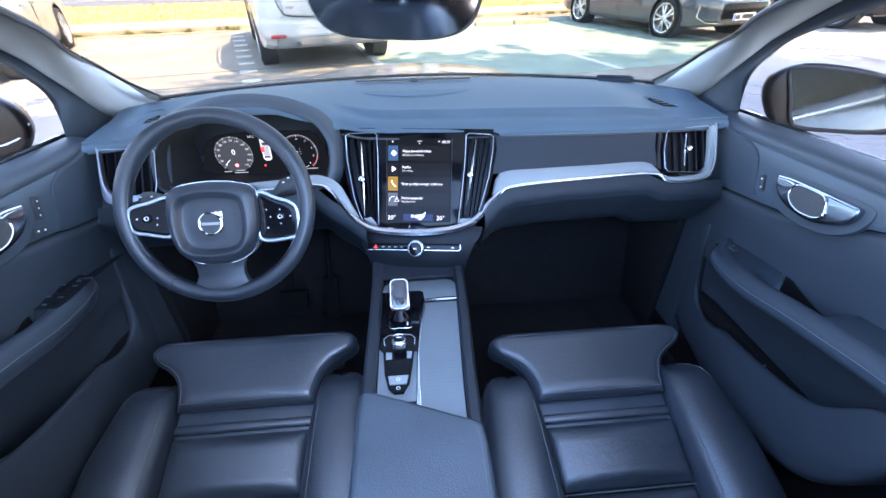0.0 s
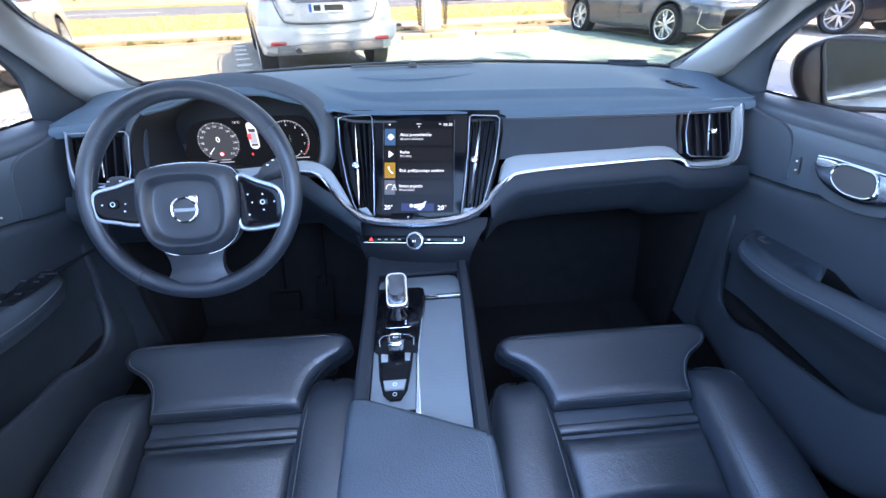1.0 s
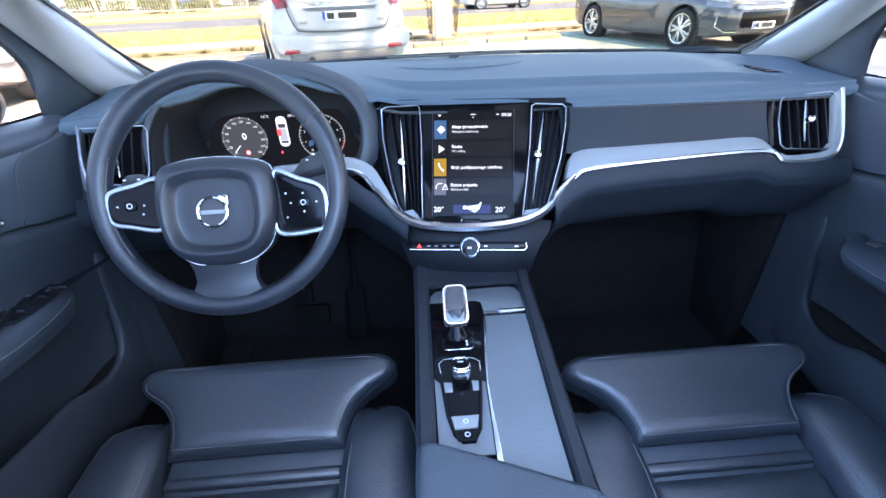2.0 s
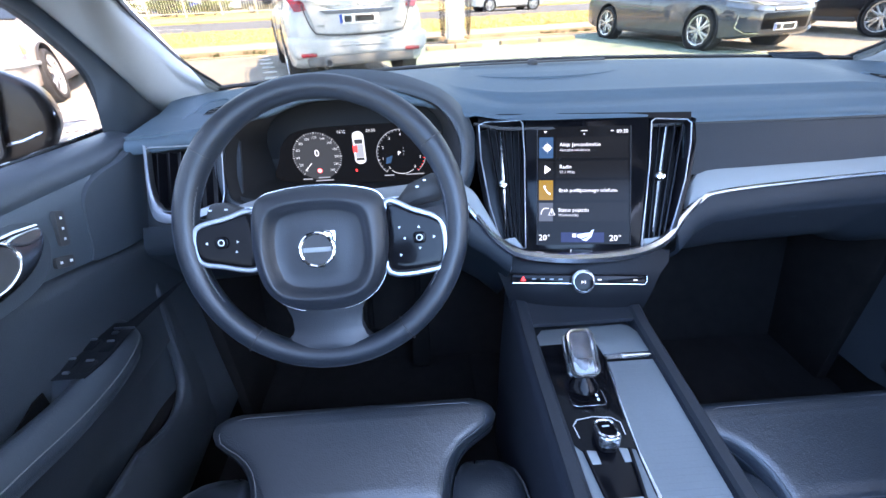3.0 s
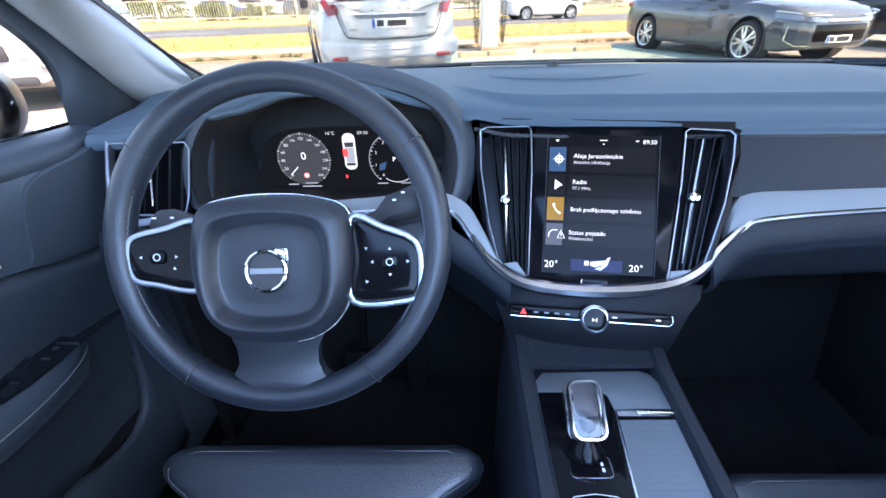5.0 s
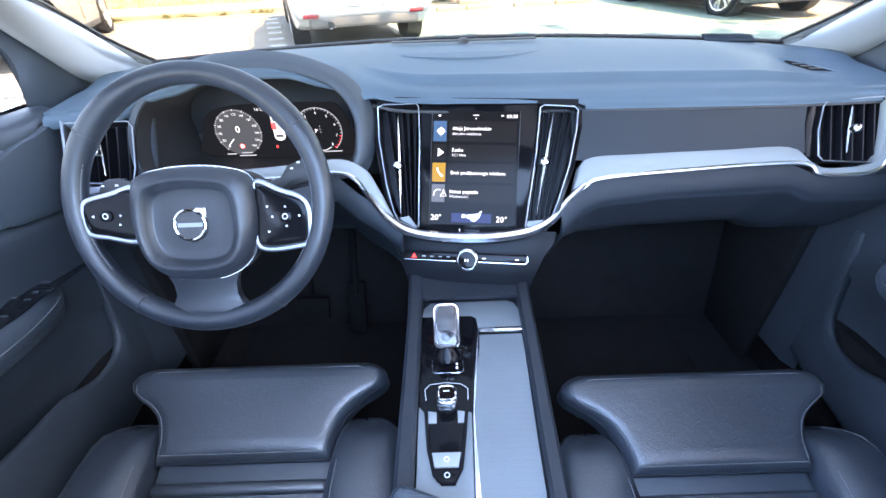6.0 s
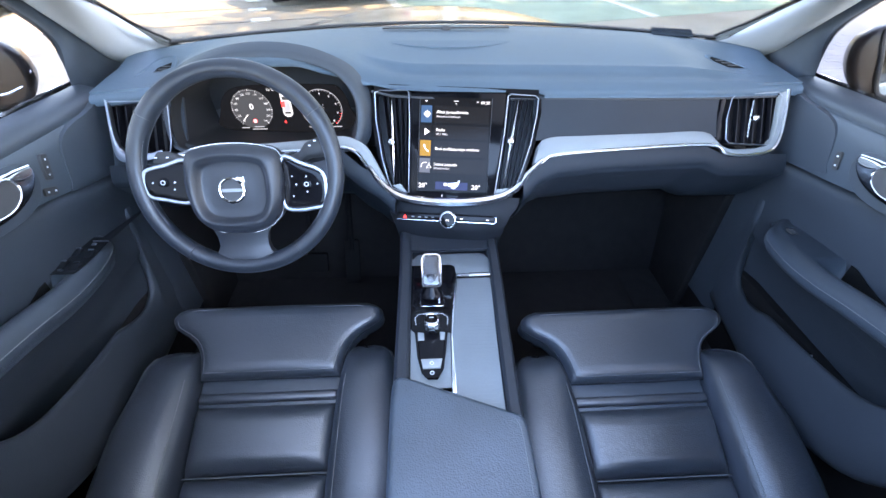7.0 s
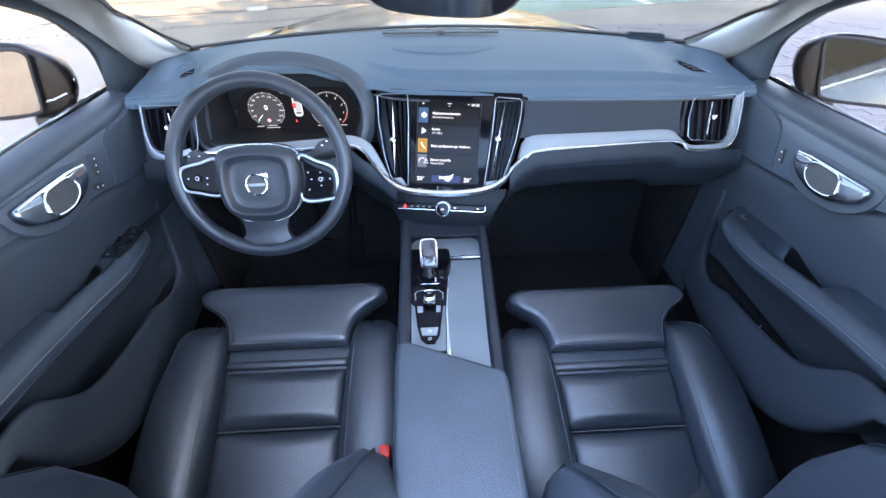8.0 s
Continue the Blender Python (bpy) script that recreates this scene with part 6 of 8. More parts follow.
        part("mirror_switch", prism(rrect(0.030, 0.0025, 0.001, 3, X(0.716), 0.814), top(0.81) + 0.002, top(0.81) + 0.005, 0.0008), SATIN, d)
        part("mirror_button", box(0.008, 0.006, 0.003, 0.001, m=pose(X(0.722), 0.803, top(0.803) + 0.0040)), SATIN, d)
    return d


door(-1, "driver's door with window switches and chrome handle", [(0.738, 0.776), (0.711, 0.770), (0.738, 0.735), (0.711, 0.729)])
door(1, "passenger door with single switch and chrome handle", [(0.712, 0.812)])

# ---- mirrors ----
rv = root("rear_view_mirror", "black-framed rear-view mirror under the roof", "mirror")
mo = [(p.x, p.y) for p in spline([(-0.142, 0.052, 0), (-0.136, 0.0, 0), (-0.122, -0.042, 0), (-0.090, -0.062, 0), (-0.02, -0.068, 0), (0.05, -0.067, 0), (0.093, -0.053, 0), (0.113, -0.020, 0), (0.121, 0.052, 0), (0.06, 0.062, 0), (-0.06, 0.062, 0)], 5, closed=True)]
RM = axes((-0.032, 0.715, 1.236), (1, -0.22, 0), (0, -0.12, 1))
part("housing", puff(mo, -0.035, 0.006, 0.010, m=RM), HARD, rv)
part("mirror_glass", prism([(x * 0.955, y * 0.93) for x, y in mo], 0.002, 0.0075, m=RM), MIRROR, rv, "silvered mirror glass")
part("stem", tube([(-0.03, 0.75, 1.24), (-0.02, 0.79, 1.285), (0.0, 0.80, 1.31)], [0.014, 0.012, 0.02], 10), HARD, rv)
part("camera_box", box(0.14, 0.16, 0.05, 0.015, m=pose(0, 0.76, 1.315, -18)), HARD, rv)


def wing_mirror(side):
    w = root("wing_mirror", "glossy black wing mirror with silver glass", "wing mirror", "wing mirrors")
    if side > 0:
        M = axes((0.925, 0.945, 1.0), (1, -0.30, -0.10), (0.06, 0.10, 1))
        o = [(-0.150, 0.010), (-0.143, 0.037), (-0.116, 0.057), (-0.076, 0.068), (0.0, 0.069), (0.08, 0.060), (0.15, 0.042), (0.175, 0.0), (0.15, -0.050), (0.09, -0.064), (0.0, -0.071), (-0.055, -0.072), (-0.107, -0.062), (-0.137, -0.028)]
        g = [(-0.116, 0.050), (-0.09, 0.060), (-0.006, 0.060), (0.073, 0.049), (0.125, 0.030), (0.138, 0.0), (0.118, -0.028), (0.08, -0.047), (0.02, -0.056), (-0.055, -0.060), (-0.076, -0.048), (-0.096, 0.0)]
    else:
        M = axes((-0.955, 0.975, 1.004), (1, 0.22, 0.0), (0.0, 0.10, 1))
        o = [(-0.145, 0.025), (-0.115, 0.060), (-0.04, 0.072), (0.03, 0.070), (0.072, 0.065), (0.092, 0.054), (0.122, 0.036), (0.137, 0.017), (0.142, -0.008), (0.141, -0.027), (0.133, -0.046), (0.117, -0.064), (0.09, -0.073), (0.048, -0.078), (-0.033, -0.080), (-0.12, -0.060), (-0.15, -0.02)]
        g = [(-0.132, 0.018), (-0.105, 0.046), (-0.04, 0.055), (0.046, 0.058), (0.078, 0.055), (0.090, 0.043), (0.088, 0.028), (0.081, 0.0), (0.071, -0.040), (0.064, -0.060), (0.041, -0.067), (-0.02, -0.067), (-0.09, -0.055), (-0.134, -0.02)]
    G = axes(M @ Vector((0, 0, 0.024)), (1, -0.57, -0.05), (0.0, 0.075, 1)) if side > 0 else axes(M @ Vector((0, 0, 0.010)), (1, 0.27, 0.0), (0, 0.06, 1))
    oo = [(p.x, p.y) for p in spline([(*p, 0) for p in o], 5, closed=True)]
    own = puff(oo, 0.0, 0.02, 0.010, m=M)
    shell = [[(x * s, y * s, z) for x, y in oo] for s, z in ((1.0, 0.004), (0.97, -0.014), (0.89, -0.045), (0.74, -0.080), (0.45, -0.105))]
    loft(shell, closed=True, cap=True, bm=own, m=M)
    part("housing", own, MIRROR_SHELL, w, "glossy black mirror shell", 60)
    gg = [(p.x, p.y) for p in spline([(*p, 0) for p in g], 5, closed=True)]
    part("mirror_glass", prism(gg, 0.012, 0.0235, m=G), MIRROR, w, "silvered wing mirror glass")
    part("glass_rim", tube([(x * 1.01, y * 1.02, 0.0225) for x, y in gg], 0.004, 6, closed=True, m=G), HARD, w)
    part("bright_foot", tube([M @ Vector((x, -0.062 - 0.002 * k, -0.02 + 0.004)) for k, x in enumerate((-0.12, -0.05, 0.02, 0.09))] if side > 0 else [M @ Vector(p) for p in ((0.055, -0.056, 0.021), (0.060, -0.050, 0.021), (0.096, -0.045, 0.020), (0.121, -0.036, 0.018), (0.134, -0.025, 0.014), (0.143, -0.010, 0.006))], 0.0030, 6), CHROME, w)
    part("foot", box(0.12, 0.06, 0.03, 0.01, m=pose(side * 0.86, 0.99, 0.912)), HARD, w)


both_sides(wing_mirror)
# paper sticker lying at the foot of the windscreen
tag = root("windscreen_sticker", "small dark blue sticker inside the windscreen corner", "sticker")
part("sheet", prism(rrect(0.10, 0.05, 0.006, 3), 0, 0.0012, m=axes((0.578, 1.300, 0.984), (1, -0.30, 0.0), (0.2, 0.9, 0.12))), mat("sticker_blue", (0.012, 0.02, 0.03), 0.85, spec=0.1), tag)
# ---- outside: the sloping car park, laid out along the street ----
SLOPE = 0.0125
STREET = radians(14)
E1, E2 = Vector((math.cos(STREET), math.sin(STREET), 0)), Vector((-math.sin(STREET), math.cos(STREET), 0))
TILT = Matrix.Rotation(math.atan(SLOPE), 4, 'X')


def at(e1, e2, lift=0.0, turn=0.0):
    """A pose on the ground in street coordinates, turned by degrees from the street."""
    p = E1 * e1 + E2 * e2
    p.z = SLOPE * p.y + lift
    return Matrix.Translation(p) @ TILT @ Matrix.Rotation(STREET + radians(turn), 4, 'Z')


def spot(x, y, turn=0.0):
    """The same in plain coordinates."""
    return Matrix.Translation((x, y, SLOPE * y)) @ TILT @ Matrix.Rotation(radians(turn), 4, 'Z')


bm = bmesh.new()
bmesh.ops.create_grid(bm, x_segments=24, y_segments=24, size=420)
bm.transform(TILT)
ground = tagged(new("ground", finish("ground", bm, ASPHALT)), "sunlit pale asphalt of the car park", "ground", kind="structure")
BASE = at(0, 0)


def area(name, pts, z0, z1, material, label, category):
    ob = new(name, finish(name, prism(pts, z0, z1), material))
    ob.matrix_world = BASE
    return tagged(ob, label, category, kind="structure")


area("road", [(-120, 20.4), (120, 20.4), (120, 30.5), (-120, 30.5)], -0.05, 0.008, ROAD, "grey two-lane road beyond the verge", "road")
area("verge_near", [(-120, 13.9), (120, 13.9), (120, 20.25), (-120, 20.25)], -0.05, 0.10, EARTH, "dry yellow grass verge beside the road", "verge")
area("verge_far", [(-120, 30.6), (120, 30.6), (120, 52), (-120, 52)], -0.05, 0.10, EARTH, "dry grass verge before the fence", "verge")
area("pavement", [(-120, 12.05), (120, 12.05), (120, 13.9), (-120, 13.9)], -0.05, 0.095, CONCRETE, "pale worn concrete pavement", "pavement")
area("green_bay", [(1.3, 5.2), (7.7, 5.2), (7.7, 11.3), (1.3, 11.3)], -0.02, 0.005, GREEN_FLOOR, "worn pale green charging bays", "parking bay")
area("sand_strip", [(-120, 11.75), (120, 11.75), (120, 12.0), (-120, 12.0)], -0.05, 0.02, CONCRETE, "dusty gutter along the kerb", "gutter")
for x in (1.3, 4.35, 7.6):
    area("bay_line", [(x - 0.06, 5.2), (x + 0.06, 5.2), (x + 0.06, 11.3), (x - 0.06, 11.3)], 0.0, 0.010, LINE_PAINT, "worn white bay line", "road marking")
# bay lines laid as rows of single white blocks
for x0, y0, count in ((-2.0, 6.05, 9), (-4.62, 6.10, 9)):
    row = root("block_line", "row of white marking blocks between parking bays", "road marking", kind="structure", m=spot(x0, y0, 18.8))
    block = part("marking_block", box(0.23, 0.15, 0.014, 0.004, m=Matrix.Translation((0, 0, 0.008))), LINE_PAINT, row)
    for k in range(1, count):
        again("marking_block", block, row, Matrix.Translation((0, 0.645 * k, 0)))
for k in range(-8, 9):
    area("lane_dash", [(k * 9.0, 25.3), (k * 9.0 + 4, 25.3), (k * 9.0 + 4, 25.45), (k * 9.0, 25.45)], 0.0, 0.013, LINE_PAINT, "white dashed lane line", "road marking")
area("edge_line", [(-120, 20.9), (120, 20.9), (120, 21.03), (-120, 21.03)], 0.0, 0.013, LINE_PAINT, "white edge line of the road", "road marking")
for e2 in (6.32, 7.15):
    area("slab_joint", [(-14, e2 - 0.02), (1.2, e2 - 0.02), (1.2, e2 + 0.02), (-14, e2 + 0.02)], -0.02, 0.004, ROAD, "dark joint between ground slabs", "ground joint")
# slotted drain across the aisle
drain = root("drain_channel", "pale concrete drain channel with dark slots", "drain", kind="structure", m=BASE)
part("channel", prism(rect(-10.0, 5.72, 1.0, 5.82), -0.05, 0.004, m=None), ASPHALT, drain)
slot_me = finish("slot", box(0.030, 0.060, 0.008), HARD)
for k in range(130):
    o = new("slot", slot_me)
    o.parent, o.matrix_basis = drain, pose(-9.9 + k * 0.083, 5.77, 0.003)
# kerb stones, one metre each
stone = finish("kerb_stone", prism(rect(-0.495, -0.06, 0.495, 0.06), -0.05, 0.12, 0.02, 2), CONCRETE)
kerb = root("kerb", "row of pale concrete kerb stones along the pavement", "kerb", kind="structure", m=BASE)
for k in range(-16, 18):
    o = new("kerb_stone", stone)
    o.parent = kerb
    o.matrix_basis = pose(k, 12.06, 0)
# wheel stops
for e1, w in ((2.85, 0.62), (3.52, 0.62), (4.75, 0.9), (5.75, 0.9)):
    ws_ = root("wheel_stop", "low rubber wheel stop with worn yellow paint", "wheel stop", "wheel stops", m=at(e1, 10.35))
    part("block", prism(rect(-w / 2, -0.075, w / 2, 0.075), 0, 0.10, 0.035, 2), CONCRETE, ws_)
    for k in (-1, 1):
        part("yellow_band", prism(rect(k * w * 0.34 - w * 0.08, -0.078, k * w * 0.34 + w * 0.08, 0.078), 0.0, 0.104, 0.036, 2), YELLOW_PAINT, ws_, "yellow painted band")

# charging post with two coiled leads
post = root("charging_post", "white charging post with two black coiled leads", "charging post", m=at(3.62, 11.55))
part("cabinet", box(0.40, 0.24, 1.85, 0.03, m=pose(0, 0, 0.98)), POST_WHITE, post)
part("plinth", box(0.5, 0.34, 0.10, 0.01, m=pose(0, 0, 0.04)), CONCRETE, post)
part("display_panel", box(0.26, 0.01, 0.22, 0.01, m=pose(0, -0.125, 1.55)), GLOSS, post)
for sx in (-1, 1):
    part("socket", lathe([(0.05, 0), (0.05, 0.05), (0.03, 0.08)], 14, m=pose(sx * 0.21, -0.02, 1.25, 0, 90 * sx)), HARD, post)
    pts = []
    for k in range(200):
        t = k / 199
        a = t * 2 * math.pi * 26
        u = 1 - abs(2 * t - 1)
        pts.append((sx * (0.30 + 0.05 * (t if t > 0.5 else 0) * 2) + 0.028 * math.cos(a), -0.05 + 0.028 * math.sin(a), 1.25 - 1.08 * u ** 0.8))
    part("coiled_lead", tube(pts, 0.013, 5), RUBBER, post, "black coiled charging lead")
box_ = root("ground_box", "dark flat cable box lying on the pavement", "cable box", m=at(2.75, 12.4, 0.09))
part("lid", box(0.55, 0.35, 0.08, 0.02, m=pose(0, 0, 0.04)), HARD, box_)

# ---- cars ----
CAR_GLASS = mat("car_glass", (0.02, 0.026, 0.032), 0.05, vary=0.15, scale=2, coat=0.2)
tyre_me = finish("tyre", lathe([(0.20, -0.10), (0.30, -0.11), (0.325, -0.09), (0.335, -0.05), (0.335, 0.05), (0.325, 0.09), (0.30, 0.11), (0.252, 0.10), (0.24, 0.02)], 40), RUBBER)
_rb = lathe([(0.215, 0.02), (0.222, 0.10), (0.228, 0.108), (0.212, 0.104), (0.205, 0.05), (0.20, 0.03)], 40)
lathe([(0.05, 0.05), (0.05, 0.088), (0.03, 0.095), (0.002, 0.096)], 16, bm=_rb)
for k in range(10):
    a = 2 * math.pi * k / 10 + (0.12 if k % 2 else -0.12)
    box(0.17, 0.034, 0.03, 0.006, 1, m=Matrix.Rotation(a, 4, 'Z') @ pose(0.125, 0, 0.078, 0, 8), bm=_rb)
rim_me = finish("rim", _rb, ALLOY)
disc_me = finish("brake_disc", lathe([(0.15, 0.02), (0.205, 0.02), (0.205, 0.03), (0.04, 0.03)], 28), HARD)


def wheel_on(car_, x, y, r, side):
    m = Matrix.Translation((x, y, r)) @ Matrix.Rotation(radians(90 * side), 4, 'Y') @ Matrix.Diagonal((r / 0.335, r / 0.335, 1, 1))
    w = new("wheel", tyre_me)
    w.parent = car_
    w.matrix_basis = m
    for nm, me in (("rim", rim_me), ("brake_disc", disc_me)):
        o = new(nm, me)
        o.parent = w
        o.matrix_basis = Matrix.Diagonal((1.12, 1.12, 1, 1))
    return w


def cut_arches(ob, wb, hw, r):
    """Cut the wheel openings through a car's body."""
    cut = None
    for y in (0, wb):
        for sx in (-1, 1):
            cut = join(cut, lathe([(r + 0.05, -0.24), (r + 0.05, 0.2)], 32, m=Matrix.Translation((sx * (hw - 0.008), y, r + 0.02)) @ Matrix.Rotation(radians(90 * sx), 4, 'Y')))
    tool = bpy.data.objects.new("tool", finish("tool", cut, HARD))
    scene.collection.objects.link(tool)
    md = ob.modifiers.new("arches", 'BOOLEAN')
    md.object, md.operation, md.solver = tool, 'DIFFERENCE', 'EXACT'
    tool.matrix_world = ob.parent.matrix_world
    bpy.context.view_layer.update()
    me = bpy.data.meshes.new_from_object(ob.evaluated_get(bpy.context.evaluated_depsgraph_get()))
    ob.modifiers.clear()
    old, ob.data = ob.data, me
    me.shade_smooth()
    me.set_sharp_from_angle(angle=radians(40))
    bpy.data.objects.remove(tool)


def section(hw, lo, belt, round_=0.06):
    """Half-round body section from sill to shoulder and over the deck."""
    s = [(hw - 0.10, lo), (hw - 0.03, lo + 0.03), (hw - 0.005, lo + 0.16), (hw, lerp(lo, belt, 0.45)), (hw - 0.005, lerp(lo, belt, 0.72)), (hw - 0.03, belt - 0.10), (hw - 0.07, belt - 0.03), (hw - 0.16, belt), (hw * 0.5, belt + 0.02), (0, belt + 0.03)]
    return [(-x, z) for x, z in s] + [(x, z) for x, z in s[-2::-1]]


def car_shell(name, label, paint, m, stations, house, wb, hw, r, group="parked cars"):
    """stations: (y, half width, sill height, shoulder height); house: (y, shoulder half width, shoulder z, roof half width, roof z). Rear axle at y = 0."""
    c = root(name, label, "car", group, m=m)
    dense = []
    for a, b in zip(stations, stations[1:]):
        for k in range(4):
            t = k / 4
            dense.append([lerp(a[i], b[i], t) for i in range(4)])
    dense.append(list(stations[-1]))
    rows = [[(x, y, z) for x, z in section(w, lo, bt)] for y, w, lo, bt in dense]
    cut_arches(part("body", loft(rows, closed=True, cap=True), paint, c, "", 45), wb, hw, r)
    def ring(h):
        y, wb_, zb, wt, zt = h
        s = [(wb_, zb - 0.02), (lerp(wb_, wt, 0.5) + 0.012, lerp(zb, zt, 0.5)), (wt, zt - 0.07 * min(1, (zt - zb) / 0.3)), (wt - 0.08, zt - 0.02), (wt * 0.5, zt), (0, zt + 0.008)]
        return [(-x, y, z) for x, z in s] + [(x, y, z) for x, z in s[-2::-1]]
    part("cabin", loft([ring(h) for h in house], cap=True), paint, c, "", 30)
    def side_pt(y, f, off):
        for a, b in zip(house, house[1:]):
            if a[0] <= y <= b[0]:
                t = (y - a[0]) / (b[0] - a[0])
                wb_, zb, wt, zt = (lerp(a[i], b[i], t) for i in range(1, 5))
                return (lerp(wb_, wt, f) + off + 0.010 * math.sin(math.pi * f), y, lerp(zb, zt - 0.05, f))
        return (0, y, 0)
    def side_glass(spans):
        for quad in spans:
            for sx in (-1, 1):
                (ya, fa), (yb, fb), (yc, fc), (yd, fd) = quad
                rows = []
                for j in range(7):
                    t = j / 6
                    lo = side_pt(lerp(ya, yb, t), lerp(fa, fb, t), 0.004)
                    hi = side_pt(lerp(yd, yc, t), lerp(fd, fc, t), 0.004)
                    rows.append([(sx * lerp(lo[0], hi[0], k / 3) + sx * 0.010 * math.sin(math.pi * k / 3), lerp(lo[1], hi[1], k / 3), lerp(lo[2], hi[2], k / 3)) for k in range(4)])
                part("side_window", slab(rows, 0.006), CAR_GLASS, c, "dark side window")
    def end_glass(i, j, nm, f0=0.06, f1=0.94, out=0.006):
        a, b = house[i], house[j]
        rows = []
        for k in range(6):
            f = lerp(f0, f1, k / 5)
            y, wb_, zb, wt, zt = (lerp(a[q], b[q], f) for q in range(5))
            w = wt - 0.06
            z = zt + 0.004
            rows.append([(x * w, y + (out if b[0] < a[0] else -out), z + out + 0.006 * (1 - x * x)) for x in (-0.95, -0.6, -0.2, 0.2, 0.6, 0.95)])
        part(nm, slab(rows, 0.006), CAR_GLASS, c, "dark raked glass")
    for y in (0, wb):
        for sx in (-1, 1):
            part("wheel_arch", lathe([(r + 0.056, -0.22), (r + 0.056, 0.004), (r + 0.040, 0.004), (r + 0.040, -0.20)], 32, m=Matrix.Translation((sx * (hw - 0.008), y, r + 0.02)) @ Matrix.Rotation(radians(90 * sx), 4, 'Y')), HARD, c, "dark wheel arch")
            wheel_on(c, sx * (hw - 0.10), y, r, sx)
    for sx in (-1, 1):
        part("sill_strip", box(0.03, wb - 2 * r - 0.2, 0.10, 0.02, m=pose(sx * (hw - 0.03), wb / 2, stations[2][2] + 0.03)), HARD, c)
        part("door_line", tube([(sx * (hw + 0.001), wb * 0.50, 0.36), (sx * (hw + 0.001), wb * 0.50, 0.80), (sx * (hw - 0.06), wb * 0.52, stations[3][3] - 0.04)], 0.004, 5), HARD, c)
        for y in (wb * 0.42, wb * 0.76 - 0.25):
            part("door_handle", box(0.02, 0.18, 0.03, 0.008, m=pose(sx * (hw - 0.002), y, stations[3][3] - 0.16)), paint, c)
    return c, side_glass, end_glass


def plate(c, y, z, rot, w=0.52, m=None):
    mm = (m or Matrix.Identity(4)) @ pose(0, y, z, rot)
    p = part("number_plate", prism(rrect(w, 0.112, 0.01, 3), 0, 0.012, 0.002, m=mm), PLATE_WHITE, c, "number plate with plain bars")
    part("plate_band", prism(rect(-w / 2 + 0.006, -0.05, -w / 2 + 0.045, 0.05), 0, 0.0135, m=mm), PLATE_BLUE, p)
    for x0, x1 in ((-0.19, -0.10), (-0.05, 0.20)):
        part("plate_bar", prism(rect(x0, -0.035, x1, 0.035), 0, 0.0135, m=mm), INK, p)


# wheels of our own car
for y in (2.05, -0.82):
    for sx in (-1, 1):
        part("wheel_arch", prism(disc(0.385, 32), 0.0, 0.006, m=Matrix.Translation((sx * 0.915, y, 0.36)) @ Matrix.Rotation(radians(90 * sx), 4, 'Y')), HARD, body, "dark wheel arch")
        wheel_on(body, sx * 0.83, y, 0.335, sx)

# white SUV straight ahead, seen from behind
suv, sg, eg = car_shell("white_suv", "white SUV parked nose to the verge, seen from behind", WHITE_PAINT, spot(-1.28, 7.60, 18),
    [(-0.93, 0.78, 0.42, 0.98), (-0.86, 0.88, 0.34, 1.02), (-0.70, 0.925, 0.28, 1.03), (-0.30, 0.945, 0.27, 1.03), (0.6, 0.945, 0.27, 1.01), (1.6, 0.945, 0.27, 1.00), (2.4, 0.945, 0.27, 1.00), (3.1, 0.93, 0.28, 0.95), (3.5, 0.84, 0.32, 0.85), (3.68, 0.66, 0.40, 0.72)],
    [(-0.84, 0.84, 1.00, 0.80, 1.02), (-0.76, 0.86, 1.01, 0.74, 1.38), (-0.60, 0.87, 1.01, 0.69, 1.62), (-0.3, 0.87, 1.01, 0.68, 1.68), (0.5, 0.87, 1.00, 0.68, 1.71), (1.2, 0.86, 0.99, 0.67, 1.69), (1.6, 0.85, 0.99, 0.66, 1.58), (2.35, 0.82, 0.99, 0.78, 1.00)], 2.77, 0.945, 0.365)
sg([((-0.45, 0.16), (0.30, 0.10), (0.30, 0.86), (-0.30, 0.80)), ((0.36, 0.10), (1.15, 0.08), (1.05, 0.84), (0.36, 0.86)), ((1.21, 0.08), (1.95, 0.06), (1.55, 0.74), (1.12, 0.84))])
eg(7, 5, "windscreen")
TG = axes((0, -0.945, 0), (1, 0, 0), (0, 0, 1))
part("tailgate", puff([(p.x, p.y) for p in spline([(-0.66, 1.04, 0), (-0.60, 0.80, 0), (-0.54, 0.70, 0), (0, 0.675, 0), (0.54, 0.70, 0), (0.60, 0.80, 0), (0.66, 1.04, 0), (0.60, 1.10, 0), (-0.60, 1.10, 0)], 5, closed=True)], -0.08, 0.022, 0.03, m=TG), WHITE_PAINT, suv, "white tailgate panel")
part("rear_window", slab([[(x * lerp(0.66, 0.56, t), lerp(-0.880, -0.655, t) + 0.03 * x * x - 0.008, lerp(1.13, 1.56, t)) for x in (-1, -0.6, -0.2, 0.2, 0.6, 1)] for t in (0, 0.25, 0.5, 0.75, 1)], 0.012), CAR_GLASS, suv, "dark rear window")
part("roof_spoiler", prism([(-0.64, -0.78), (0.64, -0.78), (0.66, -0.5), (-0.66, -0.5)], 1.60, 1.655, 0.02), WHITE_PAINT, suv)
part("tailgate_handle", prism([(p.x, p.y) for p in spline([(-0.46, 0.945, 0), (-0.42, 0.965, 0), (0.42, 0.965, 0), (0.46, 0.945, 0), (0.36, 0.915, 0), (-0.36, 0.915, 0)], 4, closed=True)], 0, 0.040, 0.006, m=TG), CHROME, suv, "bright tailgate handle strip")
